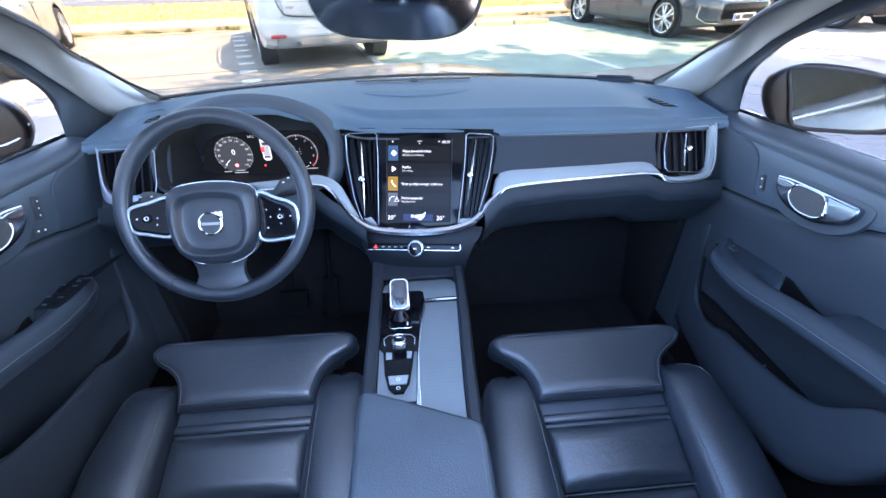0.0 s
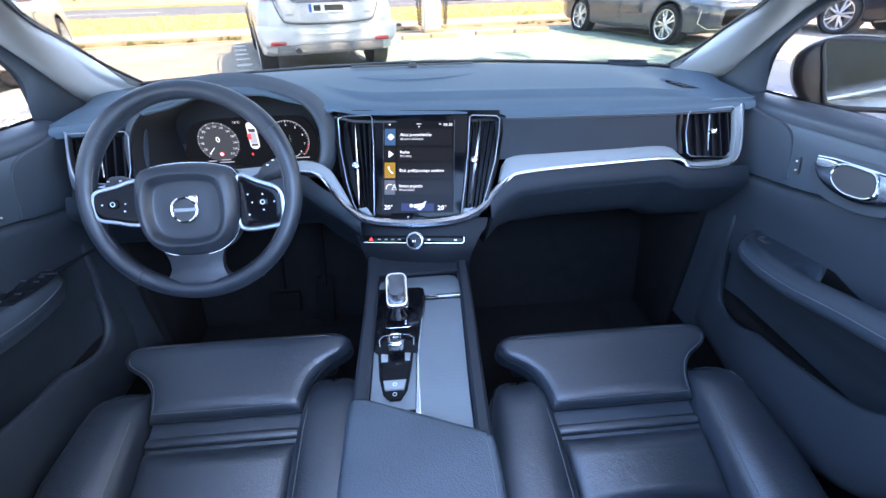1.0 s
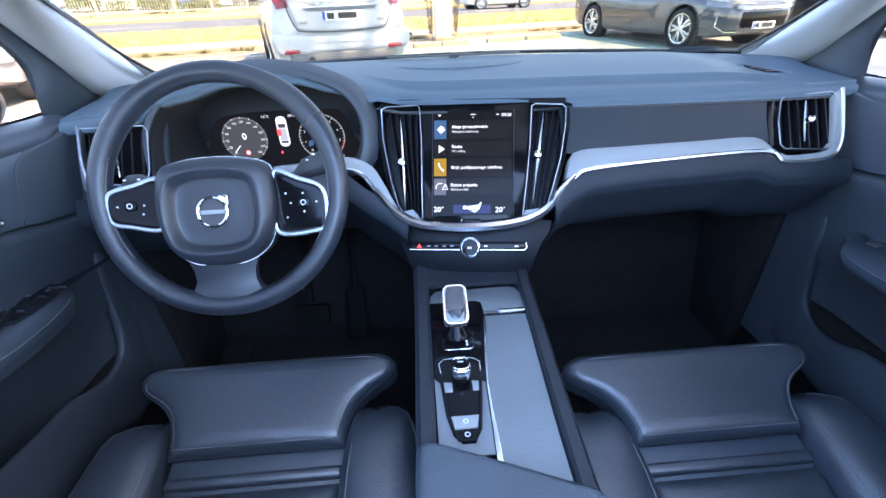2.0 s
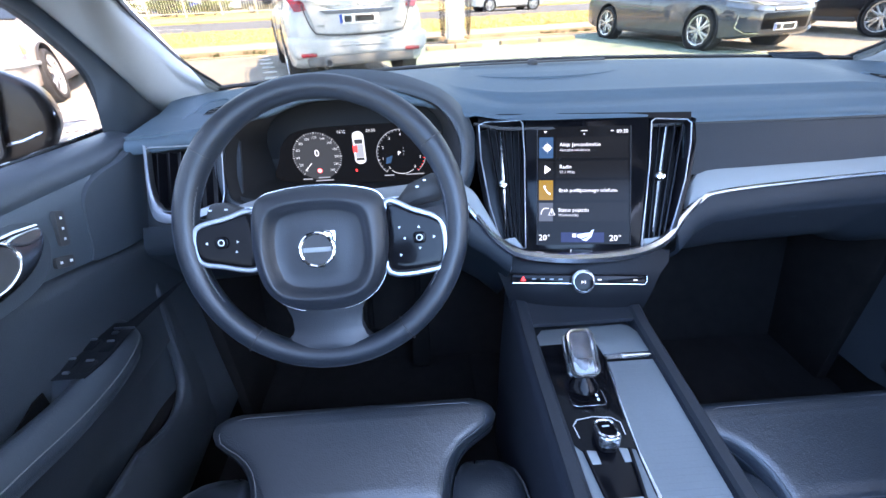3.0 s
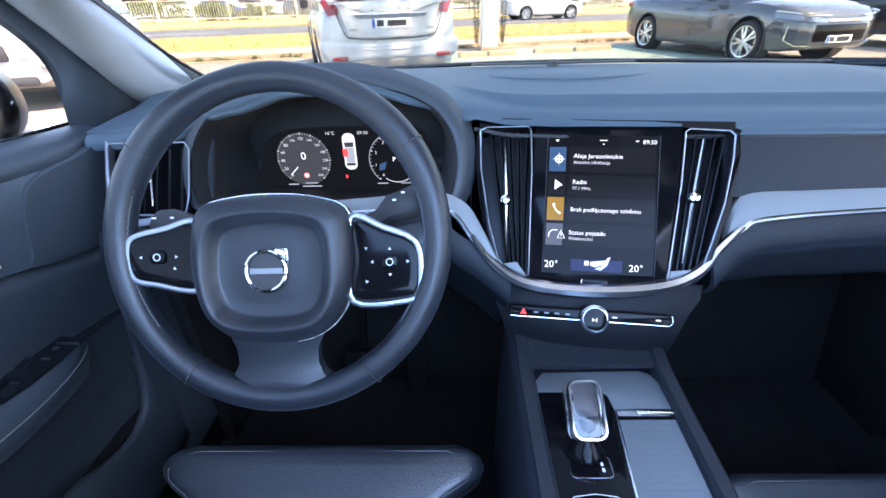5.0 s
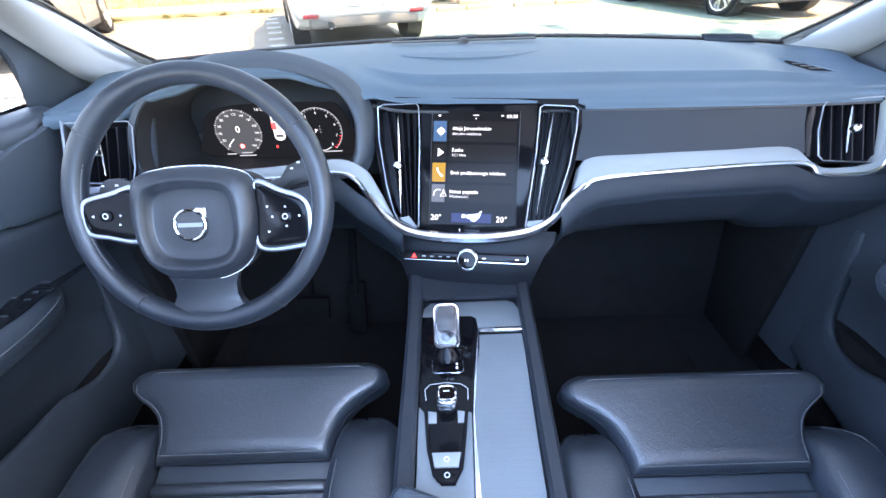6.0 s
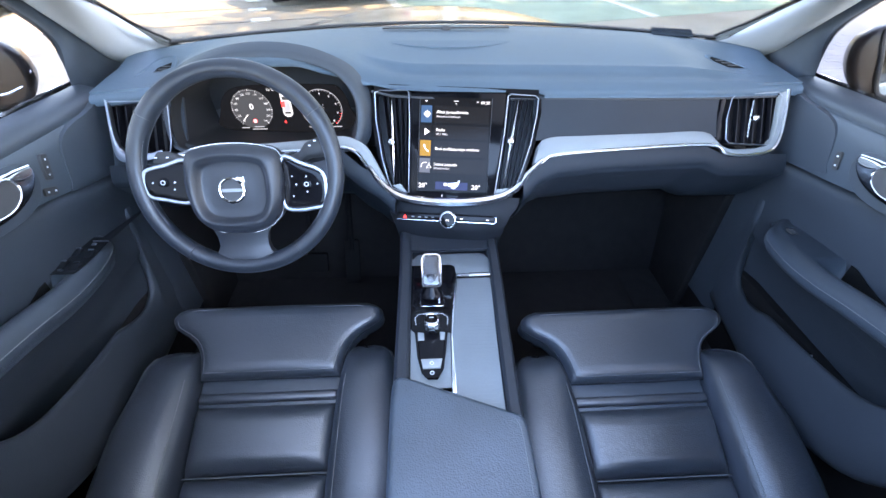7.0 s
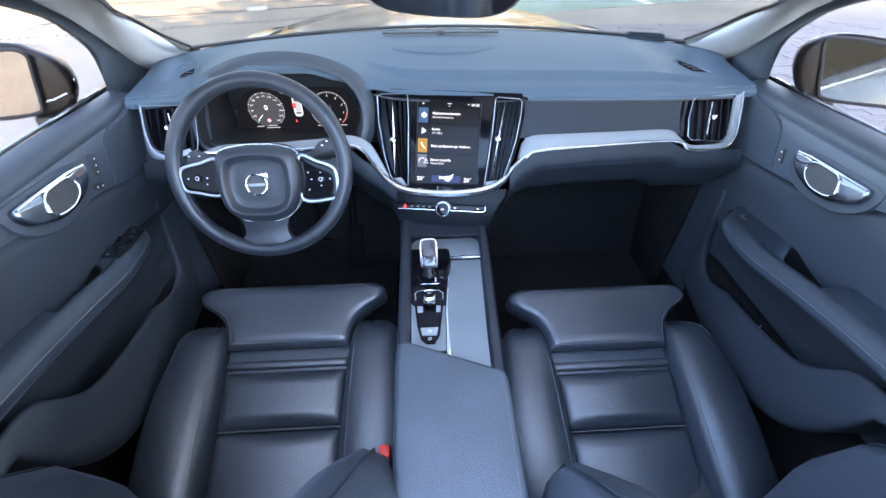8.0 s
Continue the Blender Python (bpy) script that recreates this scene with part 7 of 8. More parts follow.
for k, x in enumerate((-0.24, -0.12, 0.0, 0.12, 0.24)):
    part("badge_mark", box(0.045, 0.01, 0.022, m=pose(x, -0.962, 1.012)), CHROME, suv)
for x in (-0.50, 0.52):
    part("badge_mark", box(0.10, 0.008, 0.025, m=pose(x, -0.968, 0.79)), INLAY, suv)
plate(suv, -0.968, 0.855, 90)
part("rear_wiper", tube([(-0.02, -0.905, 1.13), (-0.2, -0.86, 1.20), (-0.42, -0.83, 1.17)], 0.012, 6), HARD, suv)
for sx in (-1, 1):
    lamp = [(0.63, 0.975), (0.785, 0.955), (0.845, 1.08), (0.82, 1.28), (0.775, 1.50), (0.715, 1.52), (0.715, 1.30), (0.70, 1.14)]
    poly = [(sx * x, z) for x, z in lamp]
    own = bmesh.new()
    f = [own.verts.new((x, -0.955 + 0.42 * max(0, z - 1.04) + 0.75 * max(0, abs(x) - 0.74), z)) for x, z in poly]
    g = [own.verts.new((x, -0.70 + 0.42 * max(0, z - 1.04), z)) for x, z in poly]
    own.faces.new(f)
    for i in range(len(f)):
        own.faces.new((f[i], f[(i + 1) % len(f)], g[(i + 1) % len(f)], g[i]))
    bmesh.ops.triangulate(own, faces=[fc for fc in own.faces if len(fc.verts) > 4])
    tl = part("tail_lamp", own, RED_LENS, suv, "tall red tail lamp", 30)
    part("lamp_insert", prism([(sx * x, z) for x, z in ((0.69, 1.08), (0.77, 1.07), (0.80, 1.14), (0.735, 1.17))], 0, 0.05, 0.01, m=TG), CLEAR_LENS, tl, "pale reversing lens")
    part("bumper_reflector", prism(rrect(0.20, 0.048, 0.018, 4, sx * 0.70, 0.458), -0.05, 0.022, 0.01, m=TG), RED_LENS, suv, "red bumper reflector")
    part("roof_bar", tube([(sx * 0.66, -0.5, 1.66), (sx * 0.665, -0.42, 1.72), (sx * 0.67, 0.5, 1.76), (sx * 0.66, 1.2, 1.72), (sx * 0.65, 1.28, 1.67)], 0.014, 6), CHROME, suv)
    own = puff([(p.x, p.y) for p in spline([(-0.07, 0.06, 0), (0.05, 0.07, 0), (0.07, 0, 0), (0.05, -0.07, 0), (-0.06, -0.07, 0)], 4, closed=True)], -0.08, 0.02, 0.02, m=pose(sx * 0.985, 1.78, 1.10, 90))
    part("wing_mirror", own, HARD, suv)
part("bumper", puff([(p.x, p.y) for p in spline([(-0.92, 0.66, 0), (-0.90, 0.46, 0), (-0.74, 0.41, 0), (0, 0.425, 0), (0.74, 0.41, 0), (0.90, 0.46, 0), (0.92, 0.66, 0), (0.60, 0.665, 0), (0, 0.655, 0), (-0.60, 0.665, 0)], 4, closed=True)], -0.20, 0.012, 0.06, m=TG), WHITE_PAINT, suv, "white rear bumper")
part("tailgate_seam", tube([TG @ Vector((x, z, 0.0215)) for x, z in [(p.x, p.y) for p in spline([(-0.70, 1.04, 0), (-0.655, 0.86, 0), (-0.60, 0.735, 0), (-0.50, 0.690, 0), (0, 0.668, 0), (0.50, 0.690, 0), (0.60, 0.735, 0), (0.655, 0.86, 0), (0.70, 1.04, 0)], 6)]], 0.007, 6), HARD, suv, "dark shut line round the tailgate")
part("bumper_crease", tube([TG @ Vector((x, 0.565 - 0.015 * math.cos(x * 1.7), 0.012 - 0.05 * x * x)) for x in (lerp(-0.86, 0.86, k / 24) for k in range(25))], 0.012, 8), WHITE_PAINT, suv, "soft crease across the bumper")
SKIRT = mat("grey_bumper_skirt", (0.16, 0.16, 0.16), 0.6, vary=0.15)
part("bumper_skirt", box(1.46, 0.12, 0.14, 0.04, 3, m=pose(0, -0.885, 0.375)), SKIRT, suv, "grey lower bumper skirt")
part("exhaust", lathe([(0.045, -0.05), (0.048, 0.05), (0.040, 0.05), (0.036, -0.04)], 20, m=pose(-0.47, -0.955, 0.355, 90)), ALLOY, suv, "round bright tailpipe")
part("exhaust_bore", lathe([(0.037, 0.0), (0.037, 0.030), (0.001, 0.030)], 20, m=pose(-0.47, -0.955, 0.355, 90)), HARD, suv)
part("underside", box(1.6, 3.9, 0.06, m=pose(0, 1.35, 0.30)), HARD, suv)

LAMP_DARK = mat("smoked_lamp_lens", (0.22, 0.24, 0.27), 0.10, metal=0.5, vary=0.3, scale=25, coat=0.6)
# dark grey saloon facing us
sed, sg, eg = car_shell("grey_saloon", "shiny dark grey saloon car facing the aisle", GREY_PAINT, spot(4.30 + 0.87 * 0.97, 11.5 + 0.87 * 0.24, 194),
    [(-1.02, 0.70, 0.36, 0.98), (-0.92, 0.82, 0.28, 1.02), (-0.6, 0.905, 0.22, 1.02), (0.0, 0.925, 0.20, 0.99), (1.0, 0.925, 0.19, 0.95), (2.0, 0.925, 0.19, 0.93), (2.75, 0.925, 0.20, 0.955), (3.20, 0.90, 0.21, 0.90), (3.40, 0.84, 0.23, 0.85), (3.54, 0.74, 0.26, 0.79), (3.63, 0.56, 0.30, 0.715)],
    [(-0.90, 0.72, 0.99, 0.62, 1.02), (-0.3, 0.82, 0.98, 0.62, 1.28), (0.25, 0.84, 0.96, 0.60, 1.43), (0.9, 0.84, 0.95, 0.61, 1.47), (1.5, 0.83, 0.94, 0.60, 1.42), (2.55, 0.78, 0.91, 0.72, 0.93)], 2.75, 0.925, 0.335)
sg([((-0.25, 0.22), (0.62, 0.10), (0.62, 0.84), (0.22, 0.80)), ((0.68, 0.10), (1.55, 0.08), (1.30, 0.82), (0.68, 0.85))])
eg(5, 4, "windscreen")
eg(0, 2, "rear_window")
part("bright_sill", tube([(-0.89, 0.55, 0.30), (-0.935, 0.75, 0.36), (-0.94, 1.1, 0.34), (-0.94, 2.1, 0.26)], 0.014, 6), CHROME, sed)
part("window_trim", tube([(-0.855, -0.2, 0.99), (-0.865, 0.8, 0.97), (-0.855, 1.75, 0.945)], 0.010, 6), BRIGHT, sed)
for y0, y1 in ((0.42, 0.30), (2.28, 2.20)):
    part("door_gap", tube([(-0.928, y0, 0.34), (-0.930, y0, 0.62), (-0.905, lerp(y0, y1, 0.6), 0.84), (-0.865, y1, 0.93)], 0.004, 5), HARD, sed)
part("shoulder_crease", tube([(-0.926, -0.55, 0.80), (-0.934, 0.5, 0.765), (-0.934, 1.6, 0.735), (-0.930, 2.35, 0.715)], 0.009, 6), GREY_PAINT, sed, "pressed crease along the flank")
part("door_moulding", tube([(-0.930, 0.80, 0.45), (-0.936, 1.5, 0.42), (-0.934, 2.15, 0.40)], 0.010, 6), GREY_PAINT, sed)
part("fuel_flap_line", tube([(-0.925, -0.1, 0.78), (-0.925, 0.1, 0.78)], 0.004, 5), HARD, sed)
for sx in (-1, 1):
    nose = ((0.32, 3.645), (0.53, 3.640), (0.655, 3.60), (0.755, 3.535), (0.825, 3.44), (0.868, 3.33), (0.902, 3.20))
    part("head_lamp", slab([[(sx * (x - 0.02 * q), y - 0.02 * q, lerp(0.640, 0.725, q) + 0.013 * i) for q in (0, 0.5, 1)] for i, (x, y) in enumerate(nose)], 0.015), LAMP_DARK, sed, "slim smoked headlamp")
    part("lamp_line", tube([(sx * (x + 0.004), y + 0.004, 0.735 + 0.013 * i) for i, (x, y) in enumerate(nose)], 0.009, 6), BRIGHT, sed, "bright strip over the headlamp")
    part("corner_strip", tube([(sx * 0.835, 3.435, 0.60), (sx * 0.840, 3.425, 0.40), (sx * 0.745, 3.555, 0.32), (sx * 0.56, 3.645, 0.32)], 0.014, 6), BRIGHT, sed)
    part("tail_lamp", box(0.10, 0.30, 0.12, 0.03, m=pose(sx * 0.80, -0.78, 0.90)), RED_LENS, sed, "red tail lamp")
    part("wing_mirror", box(0.22, 0.12, 0.14, 0.04, 3, m=pose(sx * 1.0, 1.85, 1.02)), GREY_PAINT, sed)
part("grille_bar", box(0.62, 0.05, 0.05, 0.016, m=pose(0, 3.635, 0.665)), BRIGHT, sed, "bright grille bar")
part("grille", box(1.04, 0.06, 0.26, 0.03, m=pose(0, 3.610, 0.49)), GLOSS, sed, "dark front grille")
plate(sed, 3.65, 0.40, 90, 0.50, Matrix.Rotation(math.pi, 4, 'Z') @ Matrix.Translation((0, -7.30, 0)))
part("underside", box(1.5, 3.8, 0.05, m=pose(0, 1.35, 0.23)), HARD, sed)

# pale gold estate facing us on the other side
est, sg, eg = car_shell("beige_estate", "pale gold estate car facing the aisle in full sun", BEIGE_PAINT, spot(-7.02, 9.06, 201.6),
    [(-1.05, 0.75, 0.34, 0.94), (-0.9, 0.86, 0.27, 0.98), (-0.5, 0.90, 0.22, 0.98), (0.6, 0.91, 0.20, 0.97), (1.8, 0.91, 0.20, 0.96), (2.7, 0.90, 0.21, 0.92), (3.25, 0.86, 0.24, 0.86), (3.50, 0.78, 0.28, 0.78), (3.62, 0.66, 0.34, 0.66)],
    [(-0.95, 0.78, 0.96, 0.66, 1.05), (-0.75, 0.82, 0.97, 0.62, 1.42), (0.3, 0.83, 0.97, 0.62, 1.50), (1.1, 0.83, 0.96, 0.62, 1.48), (1.45, 0.82, 0.96, 0.61, 1.42), (2.35, 0.79, 0.95, 0.74, 0.97)], 2.75, 0.91, 0.33)
sg([((-0.65, 0.12), (0.15, 0.10), (0.15, 0.86), (-0.60, 0.84)), ((0.21, 0.10), (0.98, 0.08), (0.90, 0.86), (0.21, 0.86)), ((1.04, 0.08), (1.85, 0.07), (1.42, 0.80), (0.98, 0.86))])
eg(5, 4, "windscreen")
for sx in (-1, 1):
    part("head_lamp", slab([[(sx * lerp(0.42, 0.85, t), lerp(3.63, 3.36, t ** 2) + 0.015, z + 0.02 * t) for z in (0.60, 0.67, 0.74)] for t in (0, 0.3, 0.6, 0.85, 1)], 0.02), CLEAR_LENS, est, "clear headlamp")
    part("turn_lamp", box(0.03, 0.07, 0.12, 0.012, m=pose(sx * 0.862, 3.33, 0.70, 0, 0, sx * 14)), AMBER, est, "amber corner lamp")
    part("wing_mirror", box(0.20, 0.11, 0.13, 0.04, 3, m=pose(sx * 0.98, 1.80, 1.03)), BEIGE_PAINT, est)
    part("bumper_strip", tube([(sx * 0.60, 3.66, 0.52), (sx * 0.82, 3.46, 0.52), (sx * 0.90, 3.1, 0.52)], 0.025, 6), INLAY, est)
part("grille", box(0.62, 0.05, 0.18, 0.03, m=pose(0, 3.64, 0.68)), HARD, est)
part("lower_intake", box(1.0, 0.05, 0.10, 0.03, m=pose(0, 3.62, 0.36)), HARD, est)
part("underside", box(1.5, 3.8, 0.05, m=pose(0, 1.3, 0.23)), HARD, est)

# black SUV beyond the saloon
blk, sg, eg = car_shell("black_suv", "black SUV parked beyond the grey saloon", BLACK_PAINT, spot(9.95, 9.7, 14),
    [(-0.95, 0.80, 0.40, 1.00), (-0.85, 0.90, 0.32, 1.05), (-0.4, 0.955, 0.27, 1.06), (0.6, 0.965, 0.26, 1.04), (1.7, 0.965, 0.26, 1.03), (2.6, 0.96, 0.27, 1.02), (3.2, 0.93, 0.29, 0.96), (3.65, 0.80, 0.36, 0.82)],
    [(-0.90, 0.86, 1.03, 0.80, 1.08), (-0.78, 0.88, 1.03, 0.72, 1.60), (0.3, 0.89, 1.03, 0.70, 1.75), (1.2, 0.88, 1.02, 0.69, 1.72), (1.6, 0.87, 1.02, 0.68, 1.60), (2.4, 0.84, 1.01, 0.80, 1.04)], 2.86, 0.965, 0.37)
sg([((-0.6, 0.12), (0.32, 0.10), (0.32, 0.86), (-0.5, 0.82)), ((0.38, 0.10), (1.2, 0.08), (1.1, 0.84), (0.38, 0.86)), ((1.26, 0.08), (2.0, 0.06), (1.58, 0.74), (1.18, 0.84))])
for sx in (-1, 1):
    part("tail_lamp", box(0.12, 0.22, 0.42, 0.03, m=pose(sx * 0.86, -0.82, 1.14)), RED_LENS, blk, "red tail lamp")
part("underside", box(1.6, 3.9, 0.05, m=pose(0, 1.35, 0.28)), HARD, blk)

# small white saloon on the road
wht, sg, eg = car_shell("white_saloon", "white saloon car out on the road", WHITE_PAINT, at(10.6, 26.8, 0.01, -90),
    [(-0.98, 0.72, 0.34, 0.96), (-0.85, 0.84, 0.27, 1.0), (0.0, 0.90, 0.20, 0.97), (1.5, 0.90, 0.20, 0.94), (2.7, 0.89, 0.21, 0.88), (3.3, 0.80, 0.24, 0.78), (3.55, 0.6, 0.32, 0.62)],
    [(-0.85, 0.74, 0.97, 0.64, 1.0), (-0.2, 0.80, 0.96, 0.60, 1.34), (0.5, 0.82, 0.96, 0.60, 1.46), (1.3, 0.82, 0.95, 0.60, 1.43), (2.4, 0.78, 0.92, 0.72, 0.94)], 2.70, 0.90, 0.33)
sg([((-0.2, 0.2), (0.60, 0.10), (0.60, 0.84), (0.25, 0.80)), ((0.66, 0.10), (1.5, 0.08), (1.2, 0.84), (0.66, 0.86))])
eg(4, 3, "windscreen")
eg(0, 2, "rear_window")
for sx in (-1, 1):
    part("tail_lamp", box(0.2, 0.10, 0.12, 0.03, m=pose(sx * 0.70, -0.86, 0.86)), RED_LENS, wht)
dk, sg, eg = car_shell("grey_hatchback", "dark grey car parked behind the pale fence", GREY_PAINT, at(-3.2, 46.0, 0.1, -90),
    [(-0.8, 0.75, 0.34, 0.96), (-0.7, 0.85, 0.27, 1.0), (1.5, 0.90, 0.20, 0.96), (2.7, 0.88, 0.21, 0.90), (3.3, 0.75, 0.26, 0.74)],
    [(-0.75, 0.78, 0.97, 0.70, 1.02), (-0.5, 0.80, 0.97, 0.62, 1.40), (0.6, 0.82, 0.97, 0.62, 1.48), (1.4, 0.82, 0.96, 0.61, 1.42), (2.3, 0.78, 0.94, 0.72, 0.96)], 2.55, 0.90, 0.32)
sg([((-0.4, 0.12), (0.50, 0.10), (0.50, 0.84), (-0.3, 0.80)), ((0.56, 0.10), (1.6, 0.08), (1.3, 0.84), (0.56, 0.86))])

blu, sg, eg = car_shell("blue_hatchback", "bright blue hatchback parked behind the pale fence", BLUE_PAINT, at(-10.0, 46.0, 0.1, -90),
    [(-0.8, 0.75, 0.34, 0.96), (-0.7, 0.85, 0.27, 1.0), (1.5, 0.90, 0.20, 0.96), (2.7, 0.88, 0.21, 0.90), (3.3, 0.75, 0.26, 0.74)],
    [(-0.75, 0.78, 0.97, 0.70, 1.02), (-0.5, 0.80, 0.97, 0.62, 1.40), (0.6, 0.82, 0.97, 0.62, 1.48), (1.4, 0.82, 0.96, 0.61, 1.42), (2.3, 0.78, 0.94, 0.72, 0.96)], 2.55, 0.90, 0.32)
sg([((-0.4, 0.12), (0.50, 0.10), (0.50, 0.84), (-0.3, 0.80)), ((0.56, 0.10), (1.6, 0.08), (1.3, 0.84), (0.56, 0.86))])
slv, sg, eg = car_shell("silver_hatchback", "pale silver car parked behind the fence", WHITE_PAINT, at(31.5, 46.0, 0.1, 90),
    [(-0.8, 0.75, 0.34, 0.96), (-0.7, 0.85, 0.27, 1.0), (1.5, 0.90, 0.20, 0.96), (2.7, 0.88, 0.21, 0.90), (3.3, 0.75, 0.26, 0.74)],
    [(-0.75, 0.78, 0.97, 0.70, 1.02), (-0.5, 0.80, 0.97, 0.62, 1.40), (0.6, 0.82, 0.97, 0.62, 1.48), (1.4, 0.82, 0.96, 0.61, 1.42), (2.3, 0.78, 0.94, 0.72, 0.96)], 2.55, 0.90, 0.32)
sg([((-0.4, 0.12), (0.50, 0.10), (0.50, 0.84), (-0.3, 0.80)), ((0.56, 0.10), (1.6, 0.08), (1.3, 0.84), (0.56, 0.86))])

# ---- fence, hall and planting beyond the road ----
fence = root("fence", "pale metal slat fence along the far verge", "fence", m=at(0, 40.5, 0.1))
post_me = finish("fence_post", box(0.14, 0.10, 1.75, 0.01, 1, m=pose(0, 0, 0.87)), FENCE_PAINT)
slat_me = finish("fence_slat", box(0.035, 0.02, 1.35, 0.0, m=pose(0, 0, 0.82)), FENCE_PAINT)
rail_me = finish("fence_rail", box(2.5, 0.04, 0.06, 0.0), FENCE_PAINT)
for k in range(-18, 15):
    o = new("post", post_me)
    o.parent, o.matrix_basis = fence, pose(k * 2.5, 0, 0)
    for z in (0.25, 1.45):
        o = new("rail", rail_me)
        o.parent, o.matrix_basis = fence, pose(k * 2.5 + 1.25, -0.03, z)
for k in range(290):
    o = new("slat", slat_me)
    o.parent, o.matrix_basis = fence, pose(-30 + k * 0.18, 0, 0)
bm = bmesh.new()
for k in range(110):
    box(0.035, 0.02, 1.35, m=pose(22.3 + k * 0.13, 0, 0.82), bm=bm) if k % 1 == 0 else None
tagged(part("slat_row", bm, FENCE_PAINT, fence), kind="stuff")

hall = root("white_hall", "long low white hall with a green corner panel", "building", m=at(-6, 74, 0.2))
part("wall", box(120, 14, 8.0, 0.05, m=pose(0, 0, 4)), WALL_WHITE, hall)
part("roof", box(120.6, 14.6, 0.35, 0.05, m=pose(0, 0, 8.1)), CONCRETE, hall)
part("green_panel", box(4.0, 0.2, 8.2, m=pose(8.0, -7.1, 4.05)), WALL_GREEN, hall, "bright green corner panel")
part("green_band", box(50, 0.15, 0.9, m=pose(-18, -7.08, 4.6)), WALL_GREEN, hall)
for k in range(24):
    w = part("window", box(2.6, 0.12, 1.4, 0.03, m=pose(-52 + k * 4.4, -7.04, 2.0)), CAR_GLASS, hall)
    part("window_frame", box(2.8, 0.08, 1.6, 0.02, m=pose(-52 + k * 4.4, -7.02, 2.0)), INLAY, w)


def leaves(n, centre, size, leaf, seed, shape=1.0):
    """Clumped small leaf blades inside an uneven crown."""
    rnd = random.Random(seed)
    clumps = []
    for k in range(max(6, n // 90)):
        a, b, q = rnd.uniform(0, 2 * math.pi), rnd.uniform(-0.6, 1), rnd.uniform(0.35, 1.0)
        r = math.sqrt(max(0, 1 - b * b))
        clumps.append((centre[0] + size[0] * q * r * math.cos(a), centre[1] + size[1] * q * r * math.sin(a), centre[2] + size[2] * q * b, rnd.uniform(0.22, 0.42)))
    verts, faces = [], []
    for k in range(n):
        c = rnd.choice(clumps)
        g = [rnd.gauss(0, 0.5) for _ in range(3)]
        p = Vector((c[0] + g[0] * c[3] * size[0], c[1] + g[1] * c[3] * size[1], c[2] + g[2] * c[3] * size[2]))
        u = Vector((rnd.gauss(0, 1), rnd.gauss(0, 1), rnd.gauss(0, 0.6))).normalized()
        v = u.cross(Vector((rnd.gauss(0, 1), rnd.gauss(0, 1), rnd.gauss(0, 1)))).normalized()
        s = leaf * rnd.uniform(0.6, 1.3)
        i = len(verts)
        verts += [p - u * s, p + v * s * 0.45, p + u * s, p - v * s * 0.45]
        faces.append((i, i + 1, i + 2, i + 3))
    me = bpy.data.meshes.new("crown")
    me.from_pydata([tuple(v) for v in verts], [], faces)
    me.materials.append(FOLIAGE)
    return me


def bush(e1, e2, w, h, seed):
    b = root("bush", "rough green bush behind the fence", "bush", "bushes behind the fence", m=at(e1, e2, 0.1))
    part("stem", tube([(0, 0, 0), (0.05, 0, h * 0.5), (0.0, 0.05, h * 0.8)], [0.06, 0.04, 0.015], 6), BARK, b)
    o = new("crown", leaves(2200, (0, 0, h * 0.52), (w, 0.8, h * 0.5), 0.12, seed))
    o.parent = b


for k, (e1, w, h) in enumerate(((-24, 2.4, 1.5), (-20.5, 2.0, 1.4), (-17, 2.4, 1.5), (-13.5, 2.6, 1.7), (-8.5, 1.8, 1.3), (-5.8, 1.4, 1.1), (1.5, 2.2, 1.5), (5.0, 2.4, 1.8), (8.5, 2.2, 1.6), (12, 2.6, 1.9), (16, 2.8, 2.0), (20.5, 2.6, 1.8), (25, 2.6, 1.7))):
    bush(e1, 42.3, w, h, 20 + k)


def tree(x, y, base_h, crown_c, crown_s, n, leaf, seed, label):
    t = root("tree", label, "tree", m=spot(x, y))
    top = Vector(crown_c)
    part("trunk", tube(spline([(0, 0, -0.05), (0.05, 0.02, base_h * 0.5), (top.x * 0.3, top.y * 0.3, base_h), (top.x * 0.8, top.y * 0.8, top.z)], 4), [lerp(0.22, 0.07, k / 12) for k in range(13)], 10), BARK, t)
    rnd = random.Random(seed)
    for k in range(7):
        a = 2 * math.pi * k / 7 + rnd.uniform(-0.3, 0.3)
        z0 = base_h * rnd.uniform(0.85, 1.2)
        part("limb", tube([(top.x * 0.3, top.y * 0.3, z0), (top.x * 0.6 + 0.6 * crown_s[0] * 0.5 * math.cos(a), top.y * 0.6 + 0.6 * crown_s[1] * 0.5 * math.sin(a), z0 + 1.0), (top.x + crown_s[0] * 0.8 * math.cos(a), top.y + crown_s[1] * 0.8 * math.sin(a), top.z + rnd.uniform(-0.5, 0.8))], [0.08, 0.05, 0.02], 6), BARK, t)
    o = new("crown", leaves(n, crown_c, crown_s, leaf, seed))
    o.parent = t


# out-of-view tree, added so its crown keeps direct sun off the car
tree(9.7, -4.0, 5.2, (-0.9, 3.0, 10.0), (5.4, 4.7, 2.6), 52000, 0.29, 5, "unseen leafy tree added to shade the parked car")

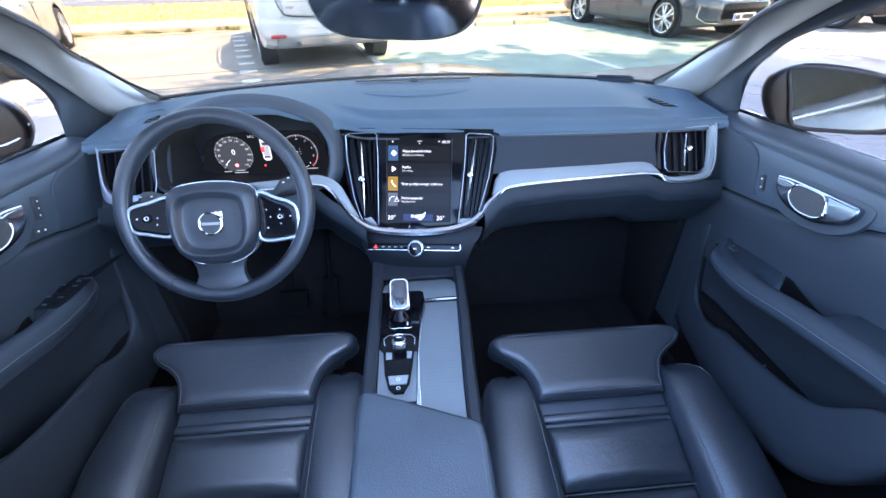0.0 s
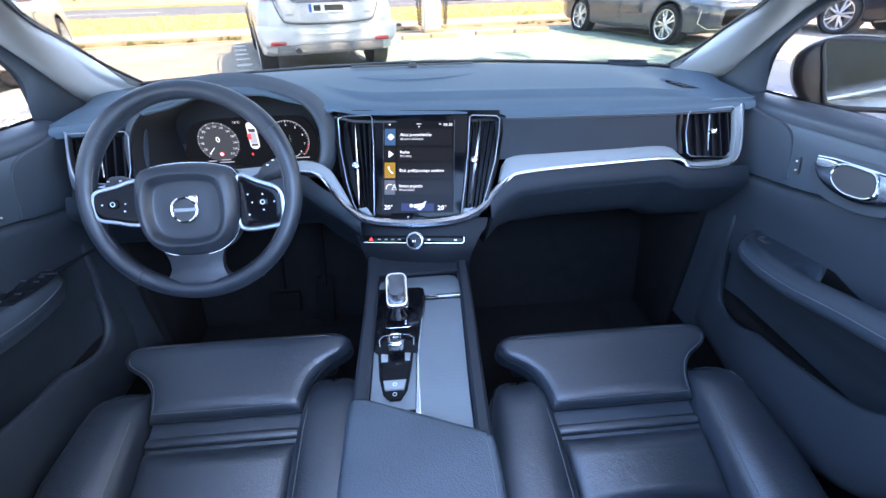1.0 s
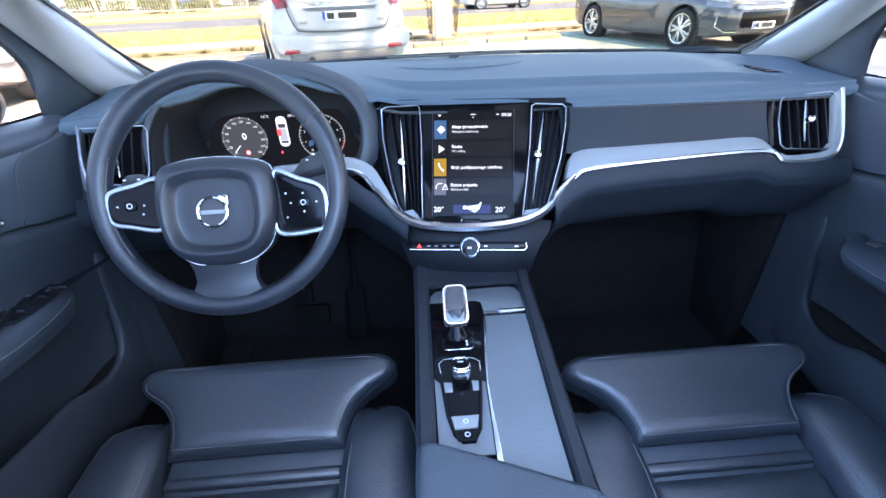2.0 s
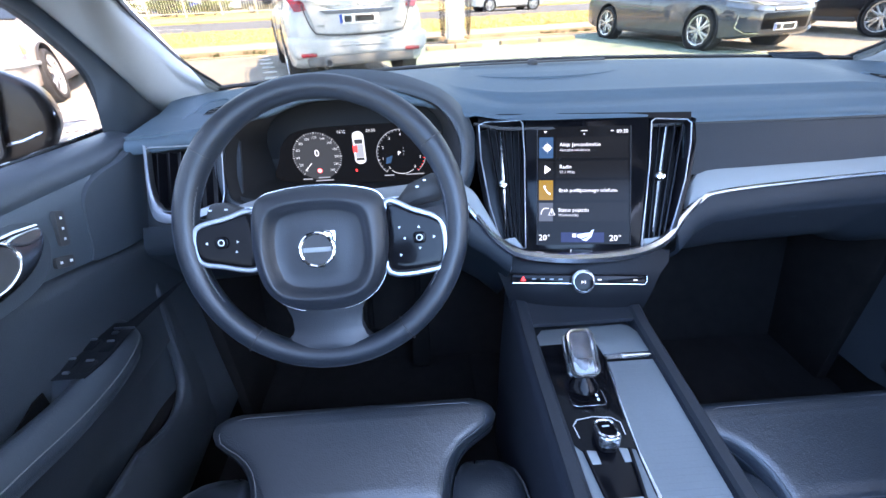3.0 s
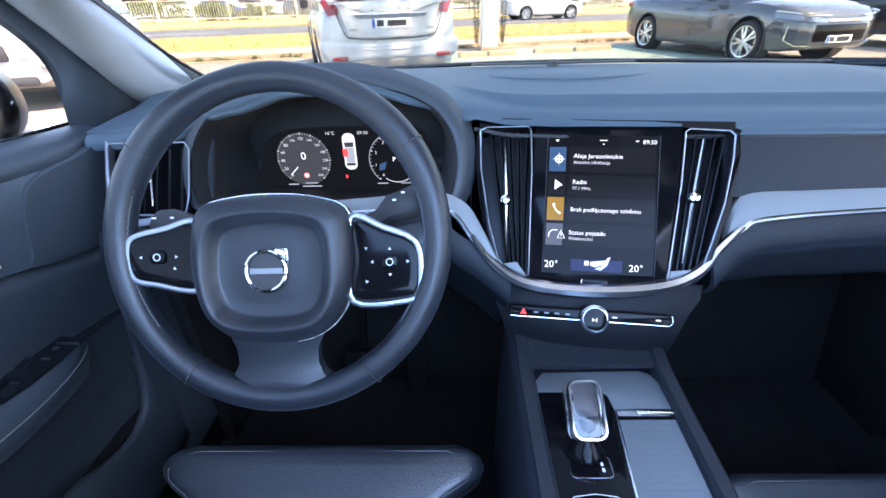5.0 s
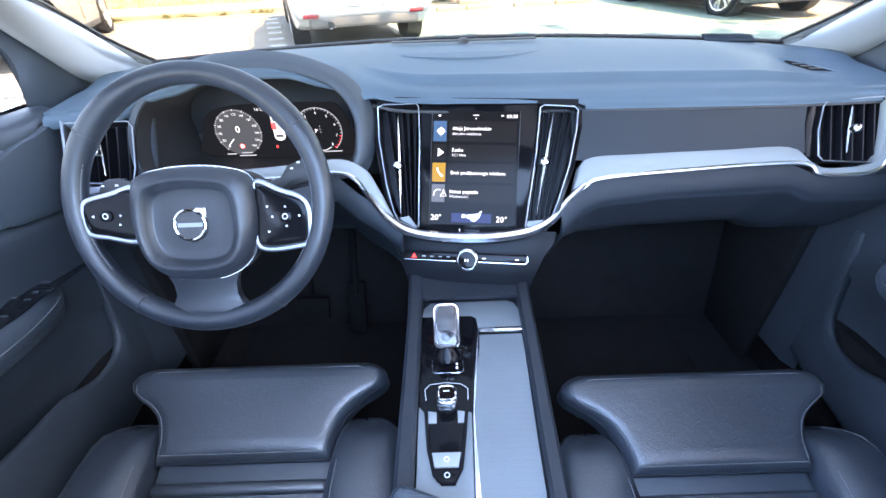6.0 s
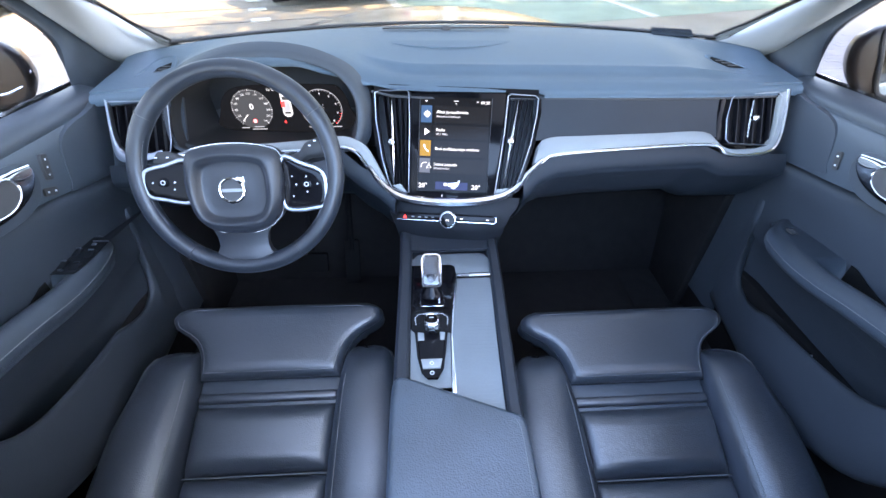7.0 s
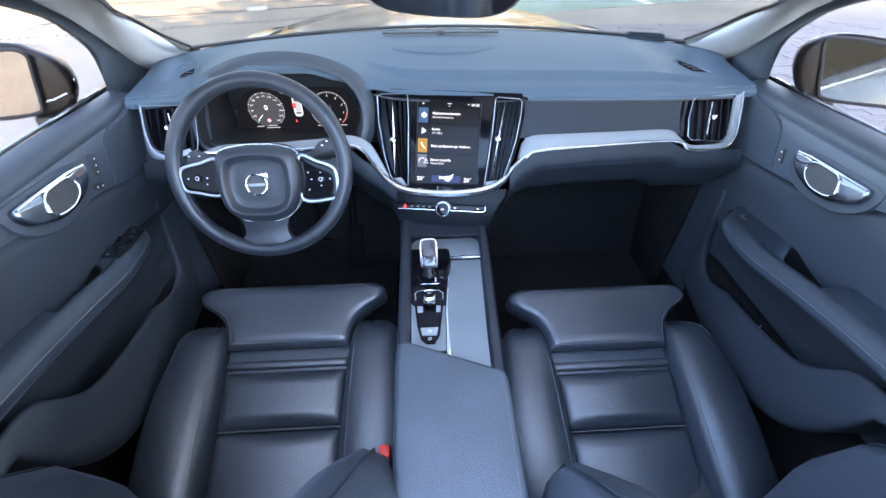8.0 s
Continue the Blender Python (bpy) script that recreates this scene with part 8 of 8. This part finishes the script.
# dry grass blades on the near verge
rnd = random.Random(9)
verts, faces = [], []
for k in range(46000):
    e1, e2 = rnd.uniform(-22, 22), rnd.uniform(13.95, 20.2)
    if rnd.random() < 0.45:
        e1, e2 = e1, 13.95 + 6.2 * rnd.random() ** 2
    p = E1 * e1 + E2 * e2
    p.z = SLOPE * p.y + 0.10
    h, a = rnd.uniform(0.02, 0.07) * (2.2 if rnd.random() < 0.05 else 1), rnd.uniform(0, math.pi)
    w = rnd.uniform(0.006, 0.018)
    d = Vector((math.cos(a) * w, math.sin(a) * w, 0))
    lean = Vector((rnd.gauss(0, 0.06), rnd.gauss(0, 0.06), h))
    i = len(verts)
    verts += [p - d, p + d, p + lean]
    faces.append((i, i + 1, i + 2))
me = bpy.data.meshes.new("grass")
me.from_pydata([tuple(v) for v in verts], [], faces)
me.materials.append(STRAW)
tagged(new("grass", me), "dry yellow grass blades on the verge", "grass", kind="stuff")

# weeds rooted in the gutter along the kerb
rnd = random.Random(21)
verts, faces = [], []
for k in range(130):
    e1, e2 = rnd.uniform(-14, 14), 12.0 + rnd.gauss(0, 0.07)
    size = rnd.uniform(0.4, 1.0)
    for j in range(rnd.randint(9, 22)):
        p = E1 * (e1 + rnd.gauss(0, 0.12 * size)) + E2 * (e2 + rnd.gauss(0, 0.04))
        p.z = SLOPE * p.y + 0.015
        a, h = rnd.uniform(0, math.pi), rnd.uniform(0.04, 0.14) * size
        d = Vector((math.cos(a), math.sin(a), 0)) * rnd.uniform(0.010, 0.022)
        i = len(verts)
        verts += [p - d * 0.4, p + d * 0.4, p + d + Vector((0, 0, h * 0.6)), p + Vector((rnd.gauss(0, 0.04), rnd.gauss(0, 0.04), h))]
        faces += [(i, i + 1, i + 2), (i, i + 2, i + 3)]
me = bpy.data.meshes.new("kerb_weeds")
me.from_pydata([tuple(v) for v in verts], [], faces)
me.materials.append(mat("weed_leaf", (0.085, 0.095, 0.035), 0.8, vary=0.4, scale=3, spec=0.2))
tagged(new("kerb_weeds", me), "low green weeds growing along the kerb", "weeds", kind="stuff")

# concrete pavers beside the passenger door
pv = finish("paver", prism(rect(-0.098, -0.048, 0.098, 0.048), 0, 0.02, 0.004, 1), PAVER)
apron = root("paver_apron", "grey concrete paver apron beside the car", "paving", kind="structure", m=spot(0, 0))
rest = bmesh.new()
count = 0
for j in range(46):
    for i in range(22):
        x, y = 1.25 + i * 0.2 + (0.1 if j % 2 else 0), 0.6 + j * 0.1
        if 1.5 < x < 4.6 and 1.3 < y < 3.5 and count < 300:
            o = new("paver", pv)
            o.parent, o.matrix_basis = apron, pose(x, y, random.uniform(-0.002, 0.002))
            count += 1
        else:
            prism(rect(x - 0.098, y - 0.048, x + 0.098, y + 0.048), 0, 0.02 + random.uniform(-0.002, 0.002), bm=rest)
tagged(part("paver_rest", rest, PAVER, apron), kind="stuff")
